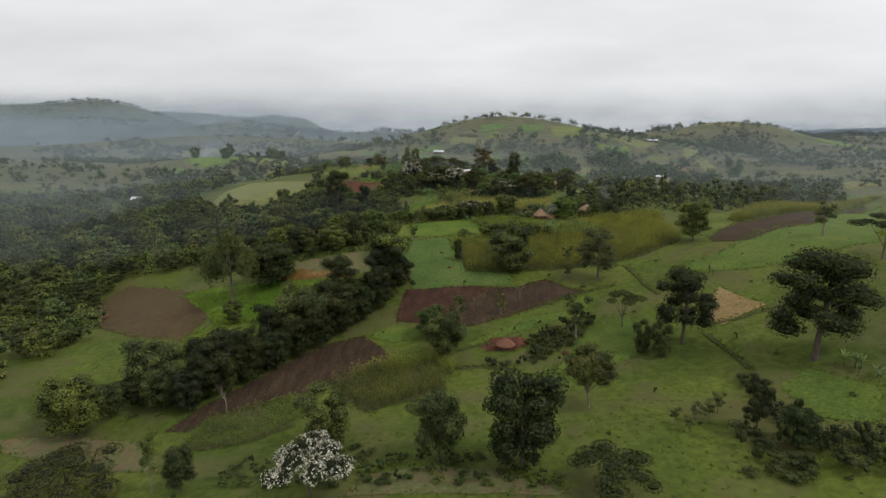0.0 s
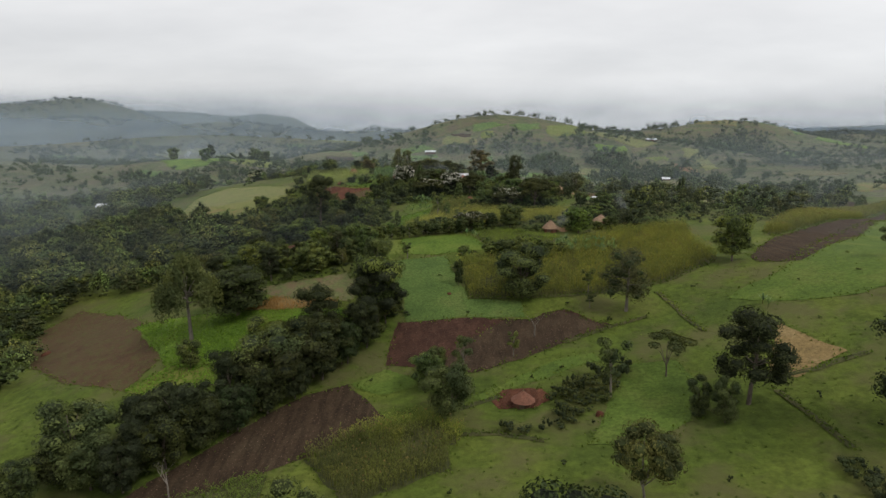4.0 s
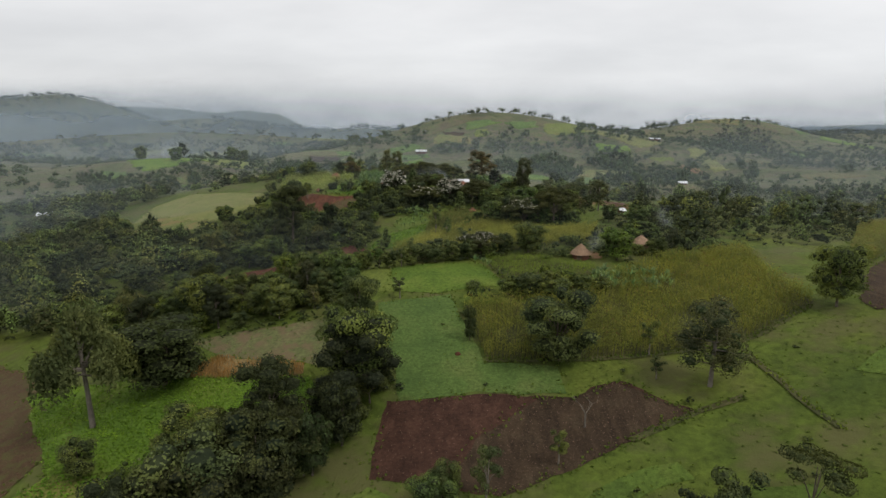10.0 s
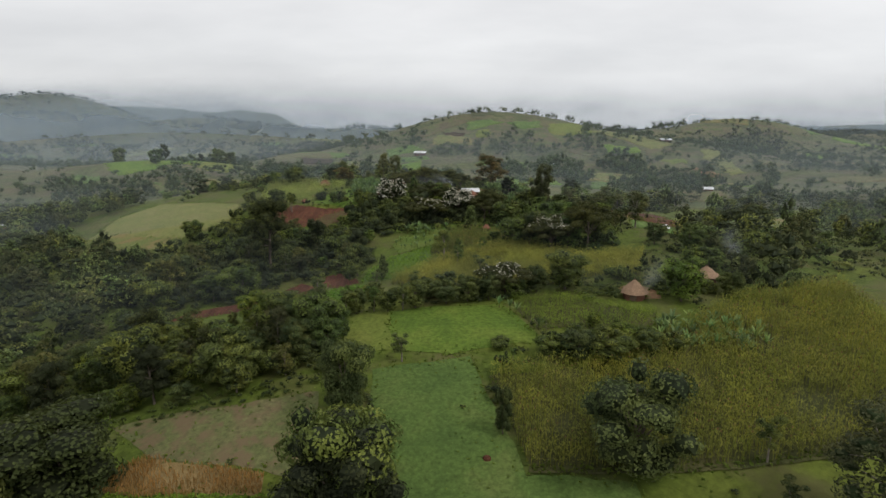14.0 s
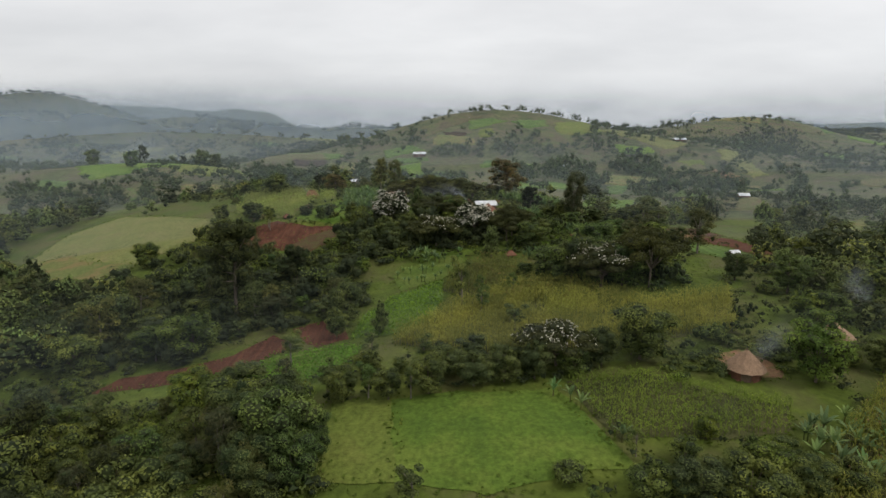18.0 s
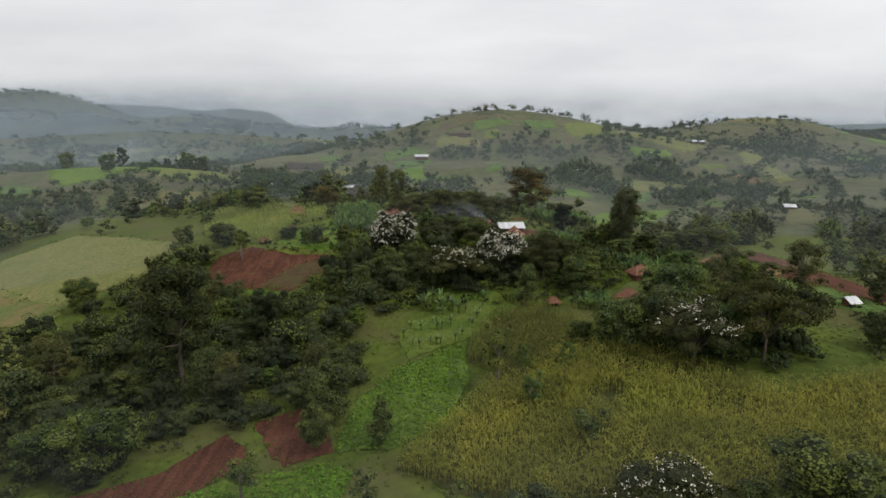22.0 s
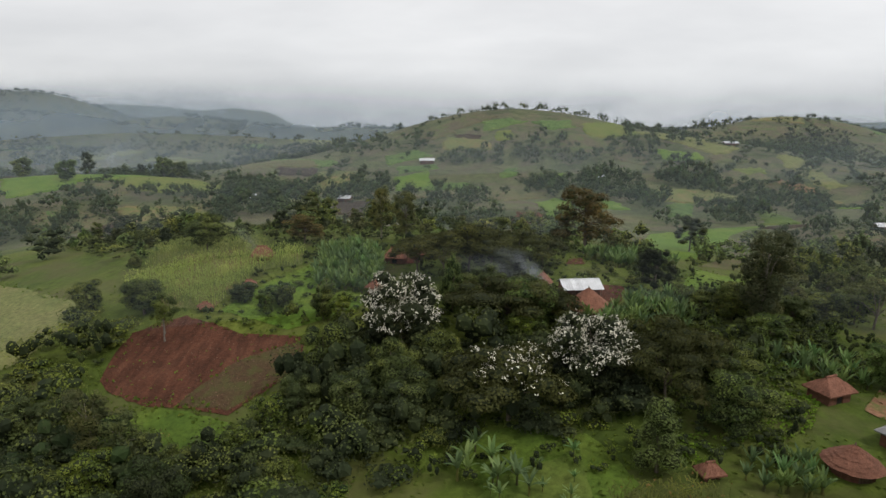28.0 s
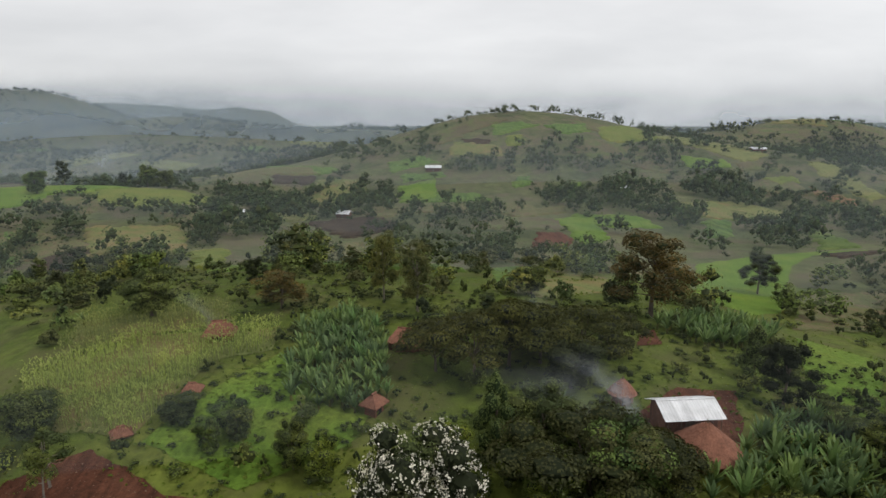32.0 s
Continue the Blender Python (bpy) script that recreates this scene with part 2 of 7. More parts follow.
MAT = dict(
    pasture=earth_mat("pasture", (0.042, 0.064, 0.011), (0.068, 0.094, 0.014), (0.104, 0.122, 0.022), 0.028, 0.6, 0.7, (0.084, 0.082, 0.03)),
    slope_grass=earth_mat("slope_grass", (0.046, 0.058, 0.024), (0.074, 0.086, 0.033), (0.108, 0.108, 0.05), 0.021, 0.14, 0.5, (0.1, 0.085, 0.052)),
    lawn=earth_mat("lawn", (0.0578, 0.098, 0.0143), (0.0777, 0.122, 0.0169), (0.105, 0.14, 0.0234), 0.11, 1.4, 0.6),
    grass_light=earth_mat("grass_light", (0.0567, 0.09, 0.0156), (0.0735, 0.112, 0.0182), (0.0987, 0.124, 0.026), 0.09, 1.3, 0.5),
    grass_blue=earth_mat("grass_blue", (0.0525, 0.088, 0.0208), (0.0672, 0.107, 0.0247), (0.0882, 0.116, 0.0312), 0.11, 1.6, 0.4),
    grass_pale=earth_mat("grass_pale", (0.1155, 0.135, 0.0416), (0.1418, 0.15, 0.0494), (0.1575, 0.15, 0.0585), 0.13, 1.3, 0.4),
    olive=earth_mat("olive", (0.0788, 0.09, 0.0338), (0.0945, 0.105, 0.039), (0.1208, 0.105, 0.052), 0.12, 1.2, 0.4, (0.126, 0.09, 0.052)),
    crop_bright=earth_mat("crop_bright", (0.0693, 0.128, 0.0156), (0.0945, 0.155, 0.0195), (0.1239, 0.165, 0.026), 0.07, 1.5, 0.6),
    crop_yellow=earth_mat("crop_yellow", (0.0893, 0.12, 0.0208), (0.1134, 0.138, 0.026), (0.1365, 0.14, 0.0338), 0.08, 1.4, 0.4),
    crop_green=earth_mat("crop_green", (0.0651, 0.118, 0.026), (0.084, 0.138, 0.0299), (0.105, 0.146, 0.0364), 0.09, 1.6, 0.6, None, 0.7, 0.35),
    crop_pale=earth_mat("crop_pale", (0.0945, 0.12, 0.0338), (0.1176, 0.135, 0.0416), (0.147, 0.135, 0.052), 0.05, 1.1, 0.4, (0.168, 0.125, 0.0546)),
    stubble=earth_mat("stubble", (0.1575, 0.115, 0.0468), (0.1995, 0.14, 0.0585), (0.21, 0.155, 0.0715), 0.14, 1.6, 0.6),
    # darkened ground: shade between the maize plants is put into its colour
    under=earth_mat("maize_ground_shaded", (0.0441, 0.05, 0.0182), (0.0588, 0.062, 0.0221), (0.0735, 0.07, 0.0273), 0.12, 1.2, 0.6),
    soil_dark=earth_mat("soil_dark", (0.04, 0.02, 0.013), (0.053, 0.026, 0.017), (0.066, 0.033, 0.021), 0.07, 1.5, 0.9, None, 0.55, 0.45),
    soil_dull=earth_mat("soil_dull", (0.035, 0.023, 0.014), (0.047, 0.031, 0.018), (0.058, 0.041, 0.024), 0.14, 2.0, 0.9, None, 0.8, -0.9),
    soil_red=earth_mat("soil_red", (0.07, 0.028, 0.016), (0.094, 0.037, 0.021), (0.115, 0.05, 0.029), 0.16, 2.2, 1.0, None, 0.9, 0.8),
    soil_weedy=earth_mat("soil_weedy", (0.062, 0.036, 0.02), (0.075, 0.046, 0.024), (0.078, 0.06, 0.027), 0.2, 2.4, 0.9, (0.07, 0.07, 0.022)),
    soil_grey=earth_mat("soil_grey", (0.085, 0.07, 0.042), (0.1, 0.085, 0.046), (0.1, 0.105, 0.045), 0.03, 0.6, 0.6, (0.08, 0.105, 0.03)),
    soil_pale=earth_mat("soil_pale", (0.17, 0.09, 0.052), (0.22, 0.12, 0.07), (0.2, 0.13, 0.07), 0.15, 1.5, 0.6, (0.09, 0.12, 0.03)),
    leaf_mid=leaf_mat("leaf_mid", (0.064, 0.086, 0.035), (0.172, 0.198, 0.08)),
    # mid green lightened and greyed: haze over the valley wood put into colour
    leaf_hazed=leaf_mat("leaf_hazed", (0.082, 0.101, 0.053), (0.212, 0.234, 0.114)),
    leaf_dark=leaf_mat("leaf_dark", (0.037, 0.048, 0.026), (0.11, 0.124, 0.062)),
    leaf_black=leaf_mat("leaf_black", (0.021, 0.028, 0.014), (0.075, 0.088, 0.038), 0.35, 0.15, 0.6, 0.4),
    leaf_fresh=leaf_mat("leaf_fresh", (0.0636, 0.1, 0.027), (0.2014, 0.235, 0.072)),
    leaf_olive=leaf_mat("leaf_olive", (0.0583, 0.068, 0.033), (0.159, 0.155, 0.078)),
    leaf_brown=leaf_mat("leaf_brown", (0.028, 0.033, 0.013), (0.1, 0.104, 0.036), 0.3, 0.15, 0.6, 0.35),
    leaf_lime=leaf_mat("leaf_lime", (0.08, 0.112, 0.036), (0.2, 0.245, 0.085), 0.08, 0.25, 0.6, 0.2),
    leaf_enset=leaf_mat("leaf_enset", (0.066, 0.112, 0.05), (0.2, 0.285, 0.128), 0.3, 0.3, 0.4, 0.4),
    leaf_rust=leaf_mat("leaf_rust", (0.07, 0.055, 0.024), (0.185, 0.135, 0.055), 0.1),
    leaf_banana=leaf_mat("leaf_banana", (0.0901, 0.15, 0.0675), (0.2438, 0.32, 0.15), 0.3, 0.35, 0.45, 0.4),
    # near-black greens put the shade inside the crowns into the colour
    shade_core=leaf_mat("leaf_core_shade", (0.022, 0.03, 0.015), (0.043, 0.055, 0.025), 0.3, 0.05, 0.8, 0.5),
    shade_core_dark=leaf_mat("leaf_core_deep_shade", (0.012, 0.016, 0.009), (0.024, 0.03, 0.014), 0.2, 0.05, 0.8, 0.2),
    maize=leaf_mat("maize_leaf", (0.12, 0.138, 0.036), (0.255, 0.255, 0.076), 0.3, 0.4, 0.7, 0.45),
    maize_yellow=leaf_mat("maize_yellow", (0.2, 0.21, 0.046), (0.42, 0.4, 0.1), 0.3, 0.4, 0.7, 0.45),
    maize_pale=leaf_mat("maize_pale", (0.195, 0.235, 0.075), (0.43, 0.43, 0.165), 0.3, 0.4, 0.7, 0.3),
    maize_green=leaf_mat("maize_green", (0.085, 0.135, 0.03), (0.19, 0.24, 0.055), 0.3, 0.4, 0.6, 0.4),
    crop_leaf=leaf_mat("crop_leaf", (0.085, 0.165, 0.02), (0.185, 0.28, 0.04), 0.3, 0.35, 0.6, 0.3),
    grain=leaf_mat("grain_stalk", (0.212, 0.135, 0.06), (0.3604, 0.22, 0.105), 0.2, 0.3, 0.8, 0.2),
    tuft=leaf_mat("grass_tuft", (0.0848, 0.13, 0.024), (0.1802, 0.215, 0.0495), 0.2, 0.5, 0.8, 0.3),
    blossom=plain_mat("blossom", (0.62, 0.59, 0.47), (0.82, 0.79, 0.67), 3.0, 0.7),
    bark=plain_mat("bark", (0.07, 0.055, 0.042), (0.17, 0.14, 0.11), 5.0, 0.95, stretch=(1, 1, 0.25)),
    bark_pale=plain_mat("bark_pale", (0.13, 0.11, 0.09), (0.26, 0.23, 0.19), 5.0, 0.9, stretch=(1, 1, 0.25)),
    thatch=plain_mat("thatch", (0.13, 0.056, 0.036), (0.25, 0.115, 0.074), 6.0, 0.95, bump=0.8, dist=0.08, stretch=(1, 1, 0.3)),
    thatch_old=plain_mat("thatch_old", (0.19, 0.12, 0.075), (0.33, 0.22, 0.14), 6.0, 0.95, bump=0.8, dist=0.08, stretch=(1, 1, 0.3)),
    mud=plain_mat("mud_wall", (0.1, 0.045, 0.028), (0.17, 0.08, 0.05), 2.5, 0.95, bump=0.5, dist=0.05),
    timber=plain_mat("timber", (0.09, 0.06, 0.04), (0.17, 0.12, 0.08), 6.0, 0.9, stretch=(1, 1, 0.2)),
    zinc=plain_mat("zinc_sheet", (0.6, 0.61, 0.62), (0.74, 0.75, 0.77), 1.2, 0.5, 0.25, 0.05, 0.01),
    zinc_grey=plain_mat("weathered_zinc", (0.2, 0.2, 0.2), (0.32, 0.32, 0.315), 1.0, 0.6, 0.2, 0.1, 0.01),
    clod=plain_mat("dry_clods", (0.1, 0.055, 0.036), (0.22, 0.14, 0.1), 1.3, 0.95),
    dark=plain_mat("doorway_shade", (0.012, 0.01, 0.009), (0.02, 0.017, 0.014), 2.0, 0.9),
)


# ---- the lie of the land ----
# broad hills: x, y, height, half-widths
HILLS = [(45, 945, 57, 190, 95),
         (50, 820, 24, 200, 80),
         (150, 490, 8, 60, 38),
         (290, 1050, 24, 130, 90),
         (250, 820, 14, 120, 80),
         (470, 1130, 47, 150, 110),
         (800, 1300, 20, 260, 160),
         (-1640, 2700, 140, 330, 300),
         (-2250, 2700, 138, 420, 300),
         (-1250, 2000, 68, 330, 200),
         (-690, 1750, 52, 260, 170),
         (-330, 1500, 22, 300, 150),
         (-620, 1350, 30, 260, 90),
         (-120, 1560, 12, 220, 120),
         (-2450, 4400, 138, 420, 170),
         (-1850, 4400, 112, 420, 170),
         (-1400, 4350, 105, 210, 150),
         (-1180, 4300, 60, 120, 150),
         (2600, 3600, 38, 900, 200),
         (300, 2600, 4, 1500, 300),
         (-420, 980, -22, 240, 130),
         (-600, 640, 6, 180, 110)]
# gentle swells of the farmland, in bands from the near to the far end: x, y, rise
SWELLS = []
SWELLS += [(-82, 0, -4.6), (-20, 0, -1.4), (104, 0, 2.5)]
SWELLS += [(-82, 56, 3.1), (-20, 56, 3.7), (104, 56, 2.9)]
SWELLS += [(-82, 112, -12.5), (-20, 112, -1.9), (42, 112, 1.3), (104, 112, 5.9), (166, 112, 4.6), (228, 112, 6.0)]
SWELLS += [(-268, 168, -4.8), (-206, 168, -3.2), (-144, 168, -11.0), (-82, 168, 2.2), (-20, 168, -2.6), (104, 168, 14.3), (166, 168, 7.4), (228, 168, 9.4)]
SWELLS += [(-268, 224, -6.1), (-206, 224, -5.4), (-144, 224, -9.2), (-82, 224, 1.4), (-20, 224, 10.5), (42, 224, 5.6), (104, 224, 5.8), (166, 224, 4.0), (228, 224, 5.1)]
SWELLS += [(-206, 280, -6.8), (-144, 280, 3.1), (-20, 280, 3.9), (42, 280, 9.1), (104, 280, 7.3), (166, 280, 5.9), (228, 280, 3.6)]
SWELLS += [(-330, 336, -4.2), (-268, 336, -1.5), (-206, 336, -1.5), (-144, 336, 1.3), (-82, 336, 6.1), (-20, 336, 10.4), (42, 336, 7.7), (104, 336, 4.8), (166, 336, 2.5)]
SWELLS += [(-330, 392, -4.3), (-206, 392, 2.8), (-144, 392, 6.0), (-82, 392, 12.8), (-20, 392, 12.0), (42, 392, 6.3), (104, 392, 2.5), (166, 392, 3.1)]
SWELLS += [(-144, 448, 6.3), (-82, 448, 6.7), (-20, 448, 6.3), (42, 448, 4.6), (166, 448, 1.0)]
SWELLS += [(-144, 504, 3.1), (-82, 504, 2.3), (-20, 504, 2.0), (42, 504, 1.9), (228, 504, -2.6)]
SWELLS += [(-330, 560, 1.8), (-268, 560, 2.8), (-206, 560, 6.4), (-144, 560, 3.3), (-20, 560, 1.4), (42, 560, 1.5)]
SWELLS += [(-330, 616, 7.1), (-268, 616, 9.0), (-206, 616, 7.5), (-144, 616, 1.0), (-82, 616, 2.5), (-20, 616, 2.4), (42, 616, 2.1)]
SWELLS += [(-330, 672, 2.0), (-268, 672, 3.5), (-206, 672, 5.5), (-144, 672, -4.0), (-172, 770, 9.0), (42, 672, 2.5), (104, 672, 3.3), (228, 672, -10.5)]

SW = np.array(SWELLS)


def lie(x, y):
    """The ground's height at arrays of x and y."""
    x, y = np.asarray(x, float), np.asarray(y, float)
    z = -14.0 - 0.011 * np.maximum(0, y - 1300)
    for a, b, rise, sx, sy in HILLS:
        z = z + rise * np.exp(-(((x - a) / sx) ** 2) - ((y - b) / sy) ** 2)
    for a, b, rise in SW:
        z = z + rise * np.exp(-((x - a) ** 2 + (y - b) ** 2) / 2704.0)
    return z


def lie1(x, y):
    return float(lie(np.array([x]), np.array([y]))[0])


def steps(lo, fine_lo, fine_hi, hi, fine, grow):
    mid = list(np.arange(fine_lo, fine_hi + fine, fine))
    up, d = [], fine
    while (up[-1] if up else mid[-1]) < hi:
        d *= grow
        up.append((up[-1] if up else mid[-1]) + d)
    down, d = [], fine
    while (down[-1] if down else mid[0]) > lo:
        d *= grow
        down.append((down[-1] if down else mid[0]) - d)
    return np.array(down[::-1] + mid + up)


gx, gy = steps(-3700, -260, 240, 3700, 4.0, 1.05), steps(-260, -20, 520, 4950, 4.0, 1.028)
GX, GY = np.meshgrid(gx, gy)
GZ = lie(GX, GY)
nx, ny = len(gx), len(gy)


def link_mesh(name, verts, faces, material, parent=None, smooth=False):
    me = bpy.data.meshes.new(name)
    me.from_pydata(verts, [], faces)
    if smooth:
        me.polygons.foreach_set("use_smooth", [True] * len(me.polygons))
    me.materials.append(material)
    ob = new(name, me)
    if parent:
        ob.parent = parent
    return ob


idx = np.arange(nx * ny).reshape(ny, nx)
quads = np.stack([idx[:-1, :-1], idx[:-1, 1:], idx[1:, 1:], idx[1:, :-1]], -1).reshape(-1, 4)
ground = link_mesh("ground", np.stack([GX, GY, GZ], -1).reshape(-1, 3).tolist(), quads.tolist(), MAT["pasture"], smooth=True)
ground.data.materials.append(MAT["slope_grass"])
ground.data.polygons.foreach_set("material_index", [int(y > 455 + 14 * math.sin(x * 0.03)) for x, y in zip(((GX[:-1, :-1] + GX[1:, 1:]) / 2).ravel().tolist(), ((GY[:-1, :-1] + GY[1:, 1:]) / 2).ravel().tolist())])
tagged(ground, "rolling green grazing land of hills and valleys", "ground", kind="structure")


# ---- fields ----
from mathutils.geometry import delaunay_2d_cdt

rng = np.random.default_rng(5)


def inside(poly, x, y):
    hit = np.zeros(len(x), bool)
    for (x0, y0), (x1, y1) in zip(poly, poly[1:] + poly[:1]):
        if y0 != y1:
            hit ^= ((y0 > y) != (y1 > y)) & (x < (x1 - x0) * (y - y0) / (y1 - y0) + x0)
    return hit


def rough_edge(poly, step, wob):
    out = []
    for (x0, y0), (x1, y1) in zip(poly, poly[1:] + poly[:1]):
        n = max(1, int(math.hypot(x1 - x0, y1 - y0) / step))
        for k in range(n):
            u = k / n
            px, py = x0 + (x1 - x0) * u, y0 + (y1 - y0) * u
            j = (noise.noise_vector((px * 0.16, py * 0.16, 3.1)) + noise.noise_vector((px * 0.6, py * 0.6, 1.1)) * 0.5) * wob
            out.append((px + j.x, py + j.y))
    return out


SHEETS = 0
MARGINS = []
PLOTS, BARE = [], []


def field(name, label, mat, poly, lift=None):
    """A plot that lies on the ground as its own sheet, with a wavering edge."""
    global SHEETS
    SHEETS += 1
    if name not in ("meadow", "field"):
        PLOTS.append(poly)
    if name in ("ploughed_field", "yard"):
        BARE.append(poly)
    xs, ys = [p[0] for p in poly], [p[1] for p in poly]
    far = min(ys)
    size = max(max(xs) - min(xs), max(ys) - min(ys))
    step = max(2.0, size / 45)
    edge = rough_edge(poly, min(step, 1.6) if far < 420 else step, 0.9 if far < 420 else 4.0)
    if far < 400 and lift is None:
        MARGINS.append(edge)
    gx_, gy_ = np.meshgrid(np.arange(min(xs), max(xs), step), np.arange(min(ys), max(ys), step))
    gx_, gy_ = gx_.ravel() + rng.uniform(-0.2, 0.2, gx_.size) * step, gy_.ravel() + rng.uniform(-0.2, 0.2, gy_.size) * step
    keep = inside(edge, gx_, gy_)
    pts = edge + list(zip(gx_[keep].tolist(), gy_[keep].tolist()))
    n = len(edge)
    v, _, f, *_ = delaunay_2d_cdt([Vector(p) for p in pts], [(k, (k + 1) % n) for k in range(n)], [], 1, 1e-4)
    z = lie([p.x for p in v], [p.y for p in v]) + (lift if lift else (0.07 if far < 420 else 0.8)) + 0.006 * (SHEETS % 9)
    # the rim dips into the ground, so that the sheet has no floating edge
    dip = 0.0 if far < 420 else 1.0
    verts = [(p.x, p.y, float(c) - (dip if k < n else 0.0)) for k, (p, c) in enumerate(zip(v, z))]
    ob = link_mesh(name, verts, [list(t) for t in f], MAT[mat], smooth=True)
    tagged(ob, label, "field" if "field" in name else name, kind="structure")
    return ob


PLOT_0 = [(-10.5, 274.0), (-3.0, 281.0), (4.0, 278.5), (9.0, 274.0), (12.5, 269.0), (-10.0, 271.0)]
field('maize_field', 'lower end of the ripening maize', 'under', PLOT_0)
PLOT_1 = [(-19.0, 182.0), (0.5, 183.0), (13.0, 181.5), (22.5, 185.5), (33.0, 175.0), (-0.5, 160.0), (-20.5, 165.0)]
field('ploughed_field', 'dark red-brown ploughed field with fine furrows', 'soil_dark', PLOT_1)
PLOT_2 = [(8.5, 182.0), (13.0, 181.5), (22.0, 184.5), (32.5, 175.0), (0.0, 160.0), (-8.5, 162.5), (-3.5, 172.0)]
field('ploughed_field', 'lighter brown half of the ploughed field', 'soil_dull', PLOT_2)
PLOT_3 = [(-27.5, 158.0), (-17.5, 146.0), (-22.0, 140.0), (-33.0, 134.0), (-46.0, 128.5), (-58.5, 121.5), (-64.0, 122.5), (-60.0, 131.0), (-50.0, 142.0), (-36.5, 155.0)]
field('ploughed_field', 'long narrow ploughed field of damp brown soil', 'soil_dull', PLOT_3)
PLOT_4 = [(-27.0, 158.0), (-20.0, 163.5), (-13.5, 159.5), (-13.5, 156.0), (-20.5, 153.5)]
field('meadow', 'small light green mown plot beside ploughed soil', 'grass_light', PLOT_4)
PLOT_5 = [(-140.0, 218.0), (-133.0, 232.0), (-109.5, 216.0), (-74.5, 180.5), (-78.5, 161.0), (-98.0, 169.0), (-120.5, 187.5)]
field('ploughed_field', 'dull brown fallow field among woods', 'soil_weedy', PLOT_5)
PLOT_6 = [(-96.0, 198.5), (-62.5, 192.5), (-34.5, 189.5), (-29.5, 181.0), (-40.0, 172.5), (-60.5, 169.0), (-72.5, 168.5)]
field('crop_field', 'bright green leafy crop under two big trees', 'crop_bright', PLOT_6)
PLOT_7 = [(-72.5, 168.5), (-61.5, 168.0), (-57.5, 160.5), (-73.0, 158.5), (-78.5, 161.0)]
field('crop_field', 'yellow-green young crop on a slope', 'crop_yellow', PLOT_7)
PLOT_8 = [(-62.0, 194.0), (-55.5, 198.5), (-36.5, 193.0), (-36.0, 190.0), (-52.5, 190.5)]
field('stubble_field', 'narrow strip of ripe orange grain', 'stubble', PLOT_8)
PLOT_9 = [(-65.0, 208.0), (-32.5, 209.5), (-30.0, 199.0), (-33.5, 192.5), (-55.0, 198.5)]
field('meadow', 'dull olive grazed field behind the grain strip', 'olive', PLOT_9)
PLOT_10 = [(-24.0, 214.5), (-8.0, 217.0), (-1.5, 192.0), (12.5, 190.0), (12.0, 182.5), (-3.0, 183.5), (-16.5, 182.0), (-18.5, 191.5), (-23.5, 203.0)]
field('meadow', 'smooth blue-green pasture beside the maize', 'grass_blue', PLOT_10)
PLOT_11 = [(-23.5, 238.0), (-0.5, 238.0), (5.5, 222.5), (-11.5, 218.0), (-22.0, 220.5)]
field('crop_field', 'lush green field with a pale end', 'lawn', PLOT_11)
PLOT_12 = [(-32.0, 238.5), (-23.5, 238.0), (-22.0, 220.5), (-30.5, 221.5)]
field('crop_field', 'pale yellowish end of the green field', 'crop_yellow', PLOT_12)
PLOT_13 = [(-5.0, 211.5), (20.0, 216.5), (47.5, 240.0), (75.0, 249.5), (70.0, 228.5), (69.5, 207.0), (52.0, 196.0), (38.5, 193.0), (19.0, 192.0), (-1.0, 192.5), (-3.5, 205.0)]
field('maize_field', 'tall ripening maize, yellow-green with tan tassels', 'under', PLOT_13)
PLOT_14 = [(-26.0, 260.0), (-18.0, 270.5), (-12.5, 280.5), (7.5, 288.0), (21.5, 270.5), (39.5, 274.0), (32.5, 256.0), (21.5, 254.5), (7.5, 248.0), (-5.0, 248.5), (-18.0, 253.5)]
field('maize_field', 'yellow-green maize field between woods and huts', 'under', PLOT_14)
PLOT_15 = [(-32.5, 279.0), (-28.0, 287.0), (-19.5, 292.5), (-16.5, 294.5), (-17.0, 280.0), (-19.5, 269.0), (-26.5, 264.5), (-34.0, 266.0)]
field('crop_field', 'fresh green rows of low leafy crop', 'crop_green', PLOT_15)
PLOT_16 = [(-28.5, 300.0), (-19.5, 308.5), (-11.0, 312.0), (-12.5, 297.0), (-19.5, 293.5), (-26.0, 290.0)]
field('meadow', 'rough green plot with rows of young banana plants', 'grass_light', PLOT_16)
PLOT_17 = [(-80.0, 260.0), (-77.0, 264.5), (-65.5, 265.5), (-56.0, 267.5), (-50.5, 275.0), (-45.5, 269.0), (-46.0, 264.0), (-53.0, 259.5), (-62.0, 258.0)]
field('ploughed_field', 'red earth strip along the edge of the woods', 'soil_red', PLOT_17)
PLOT_18 = [(-47.5, 276.5), (-38.0, 280.0), (-34.5, 266.0), (-40.0, 264.0)]
field('ploughed_field', 'red earth plot beside low green crop', 'soil_red', PLOT_18)
PLOT_19 = [(-62.0, 257.0), (-47.0, 262.5), (-34.0, 263.0), (-30.5, 260.0), (-32.0, 248.5), (-44.5, 250.0), (-54.0, 252.5)]
field('crop_field', 'green sloping plot below the red earth strip', 'lawn', PLOT_19)
PLOT_20 = [(-78.0, 347.5), (-70.0, 351.0), (-58.0, 343.5), (-47.0, 340.0), (-46.0, 331.0), (-53.5, 323.5), (-69.5, 328.5), (-76.0, 334.0)]
field('ploughed_field', 'freshly dug red-brown earth field', 'soil_red', PLOT_20)
PLOT_21 = [(-56.0, 335.5), (-47.0, 339.0), (-46.5, 332.0), (-54.0, 324.5), (-61.0, 326.0), (-59.5, 330.0)]
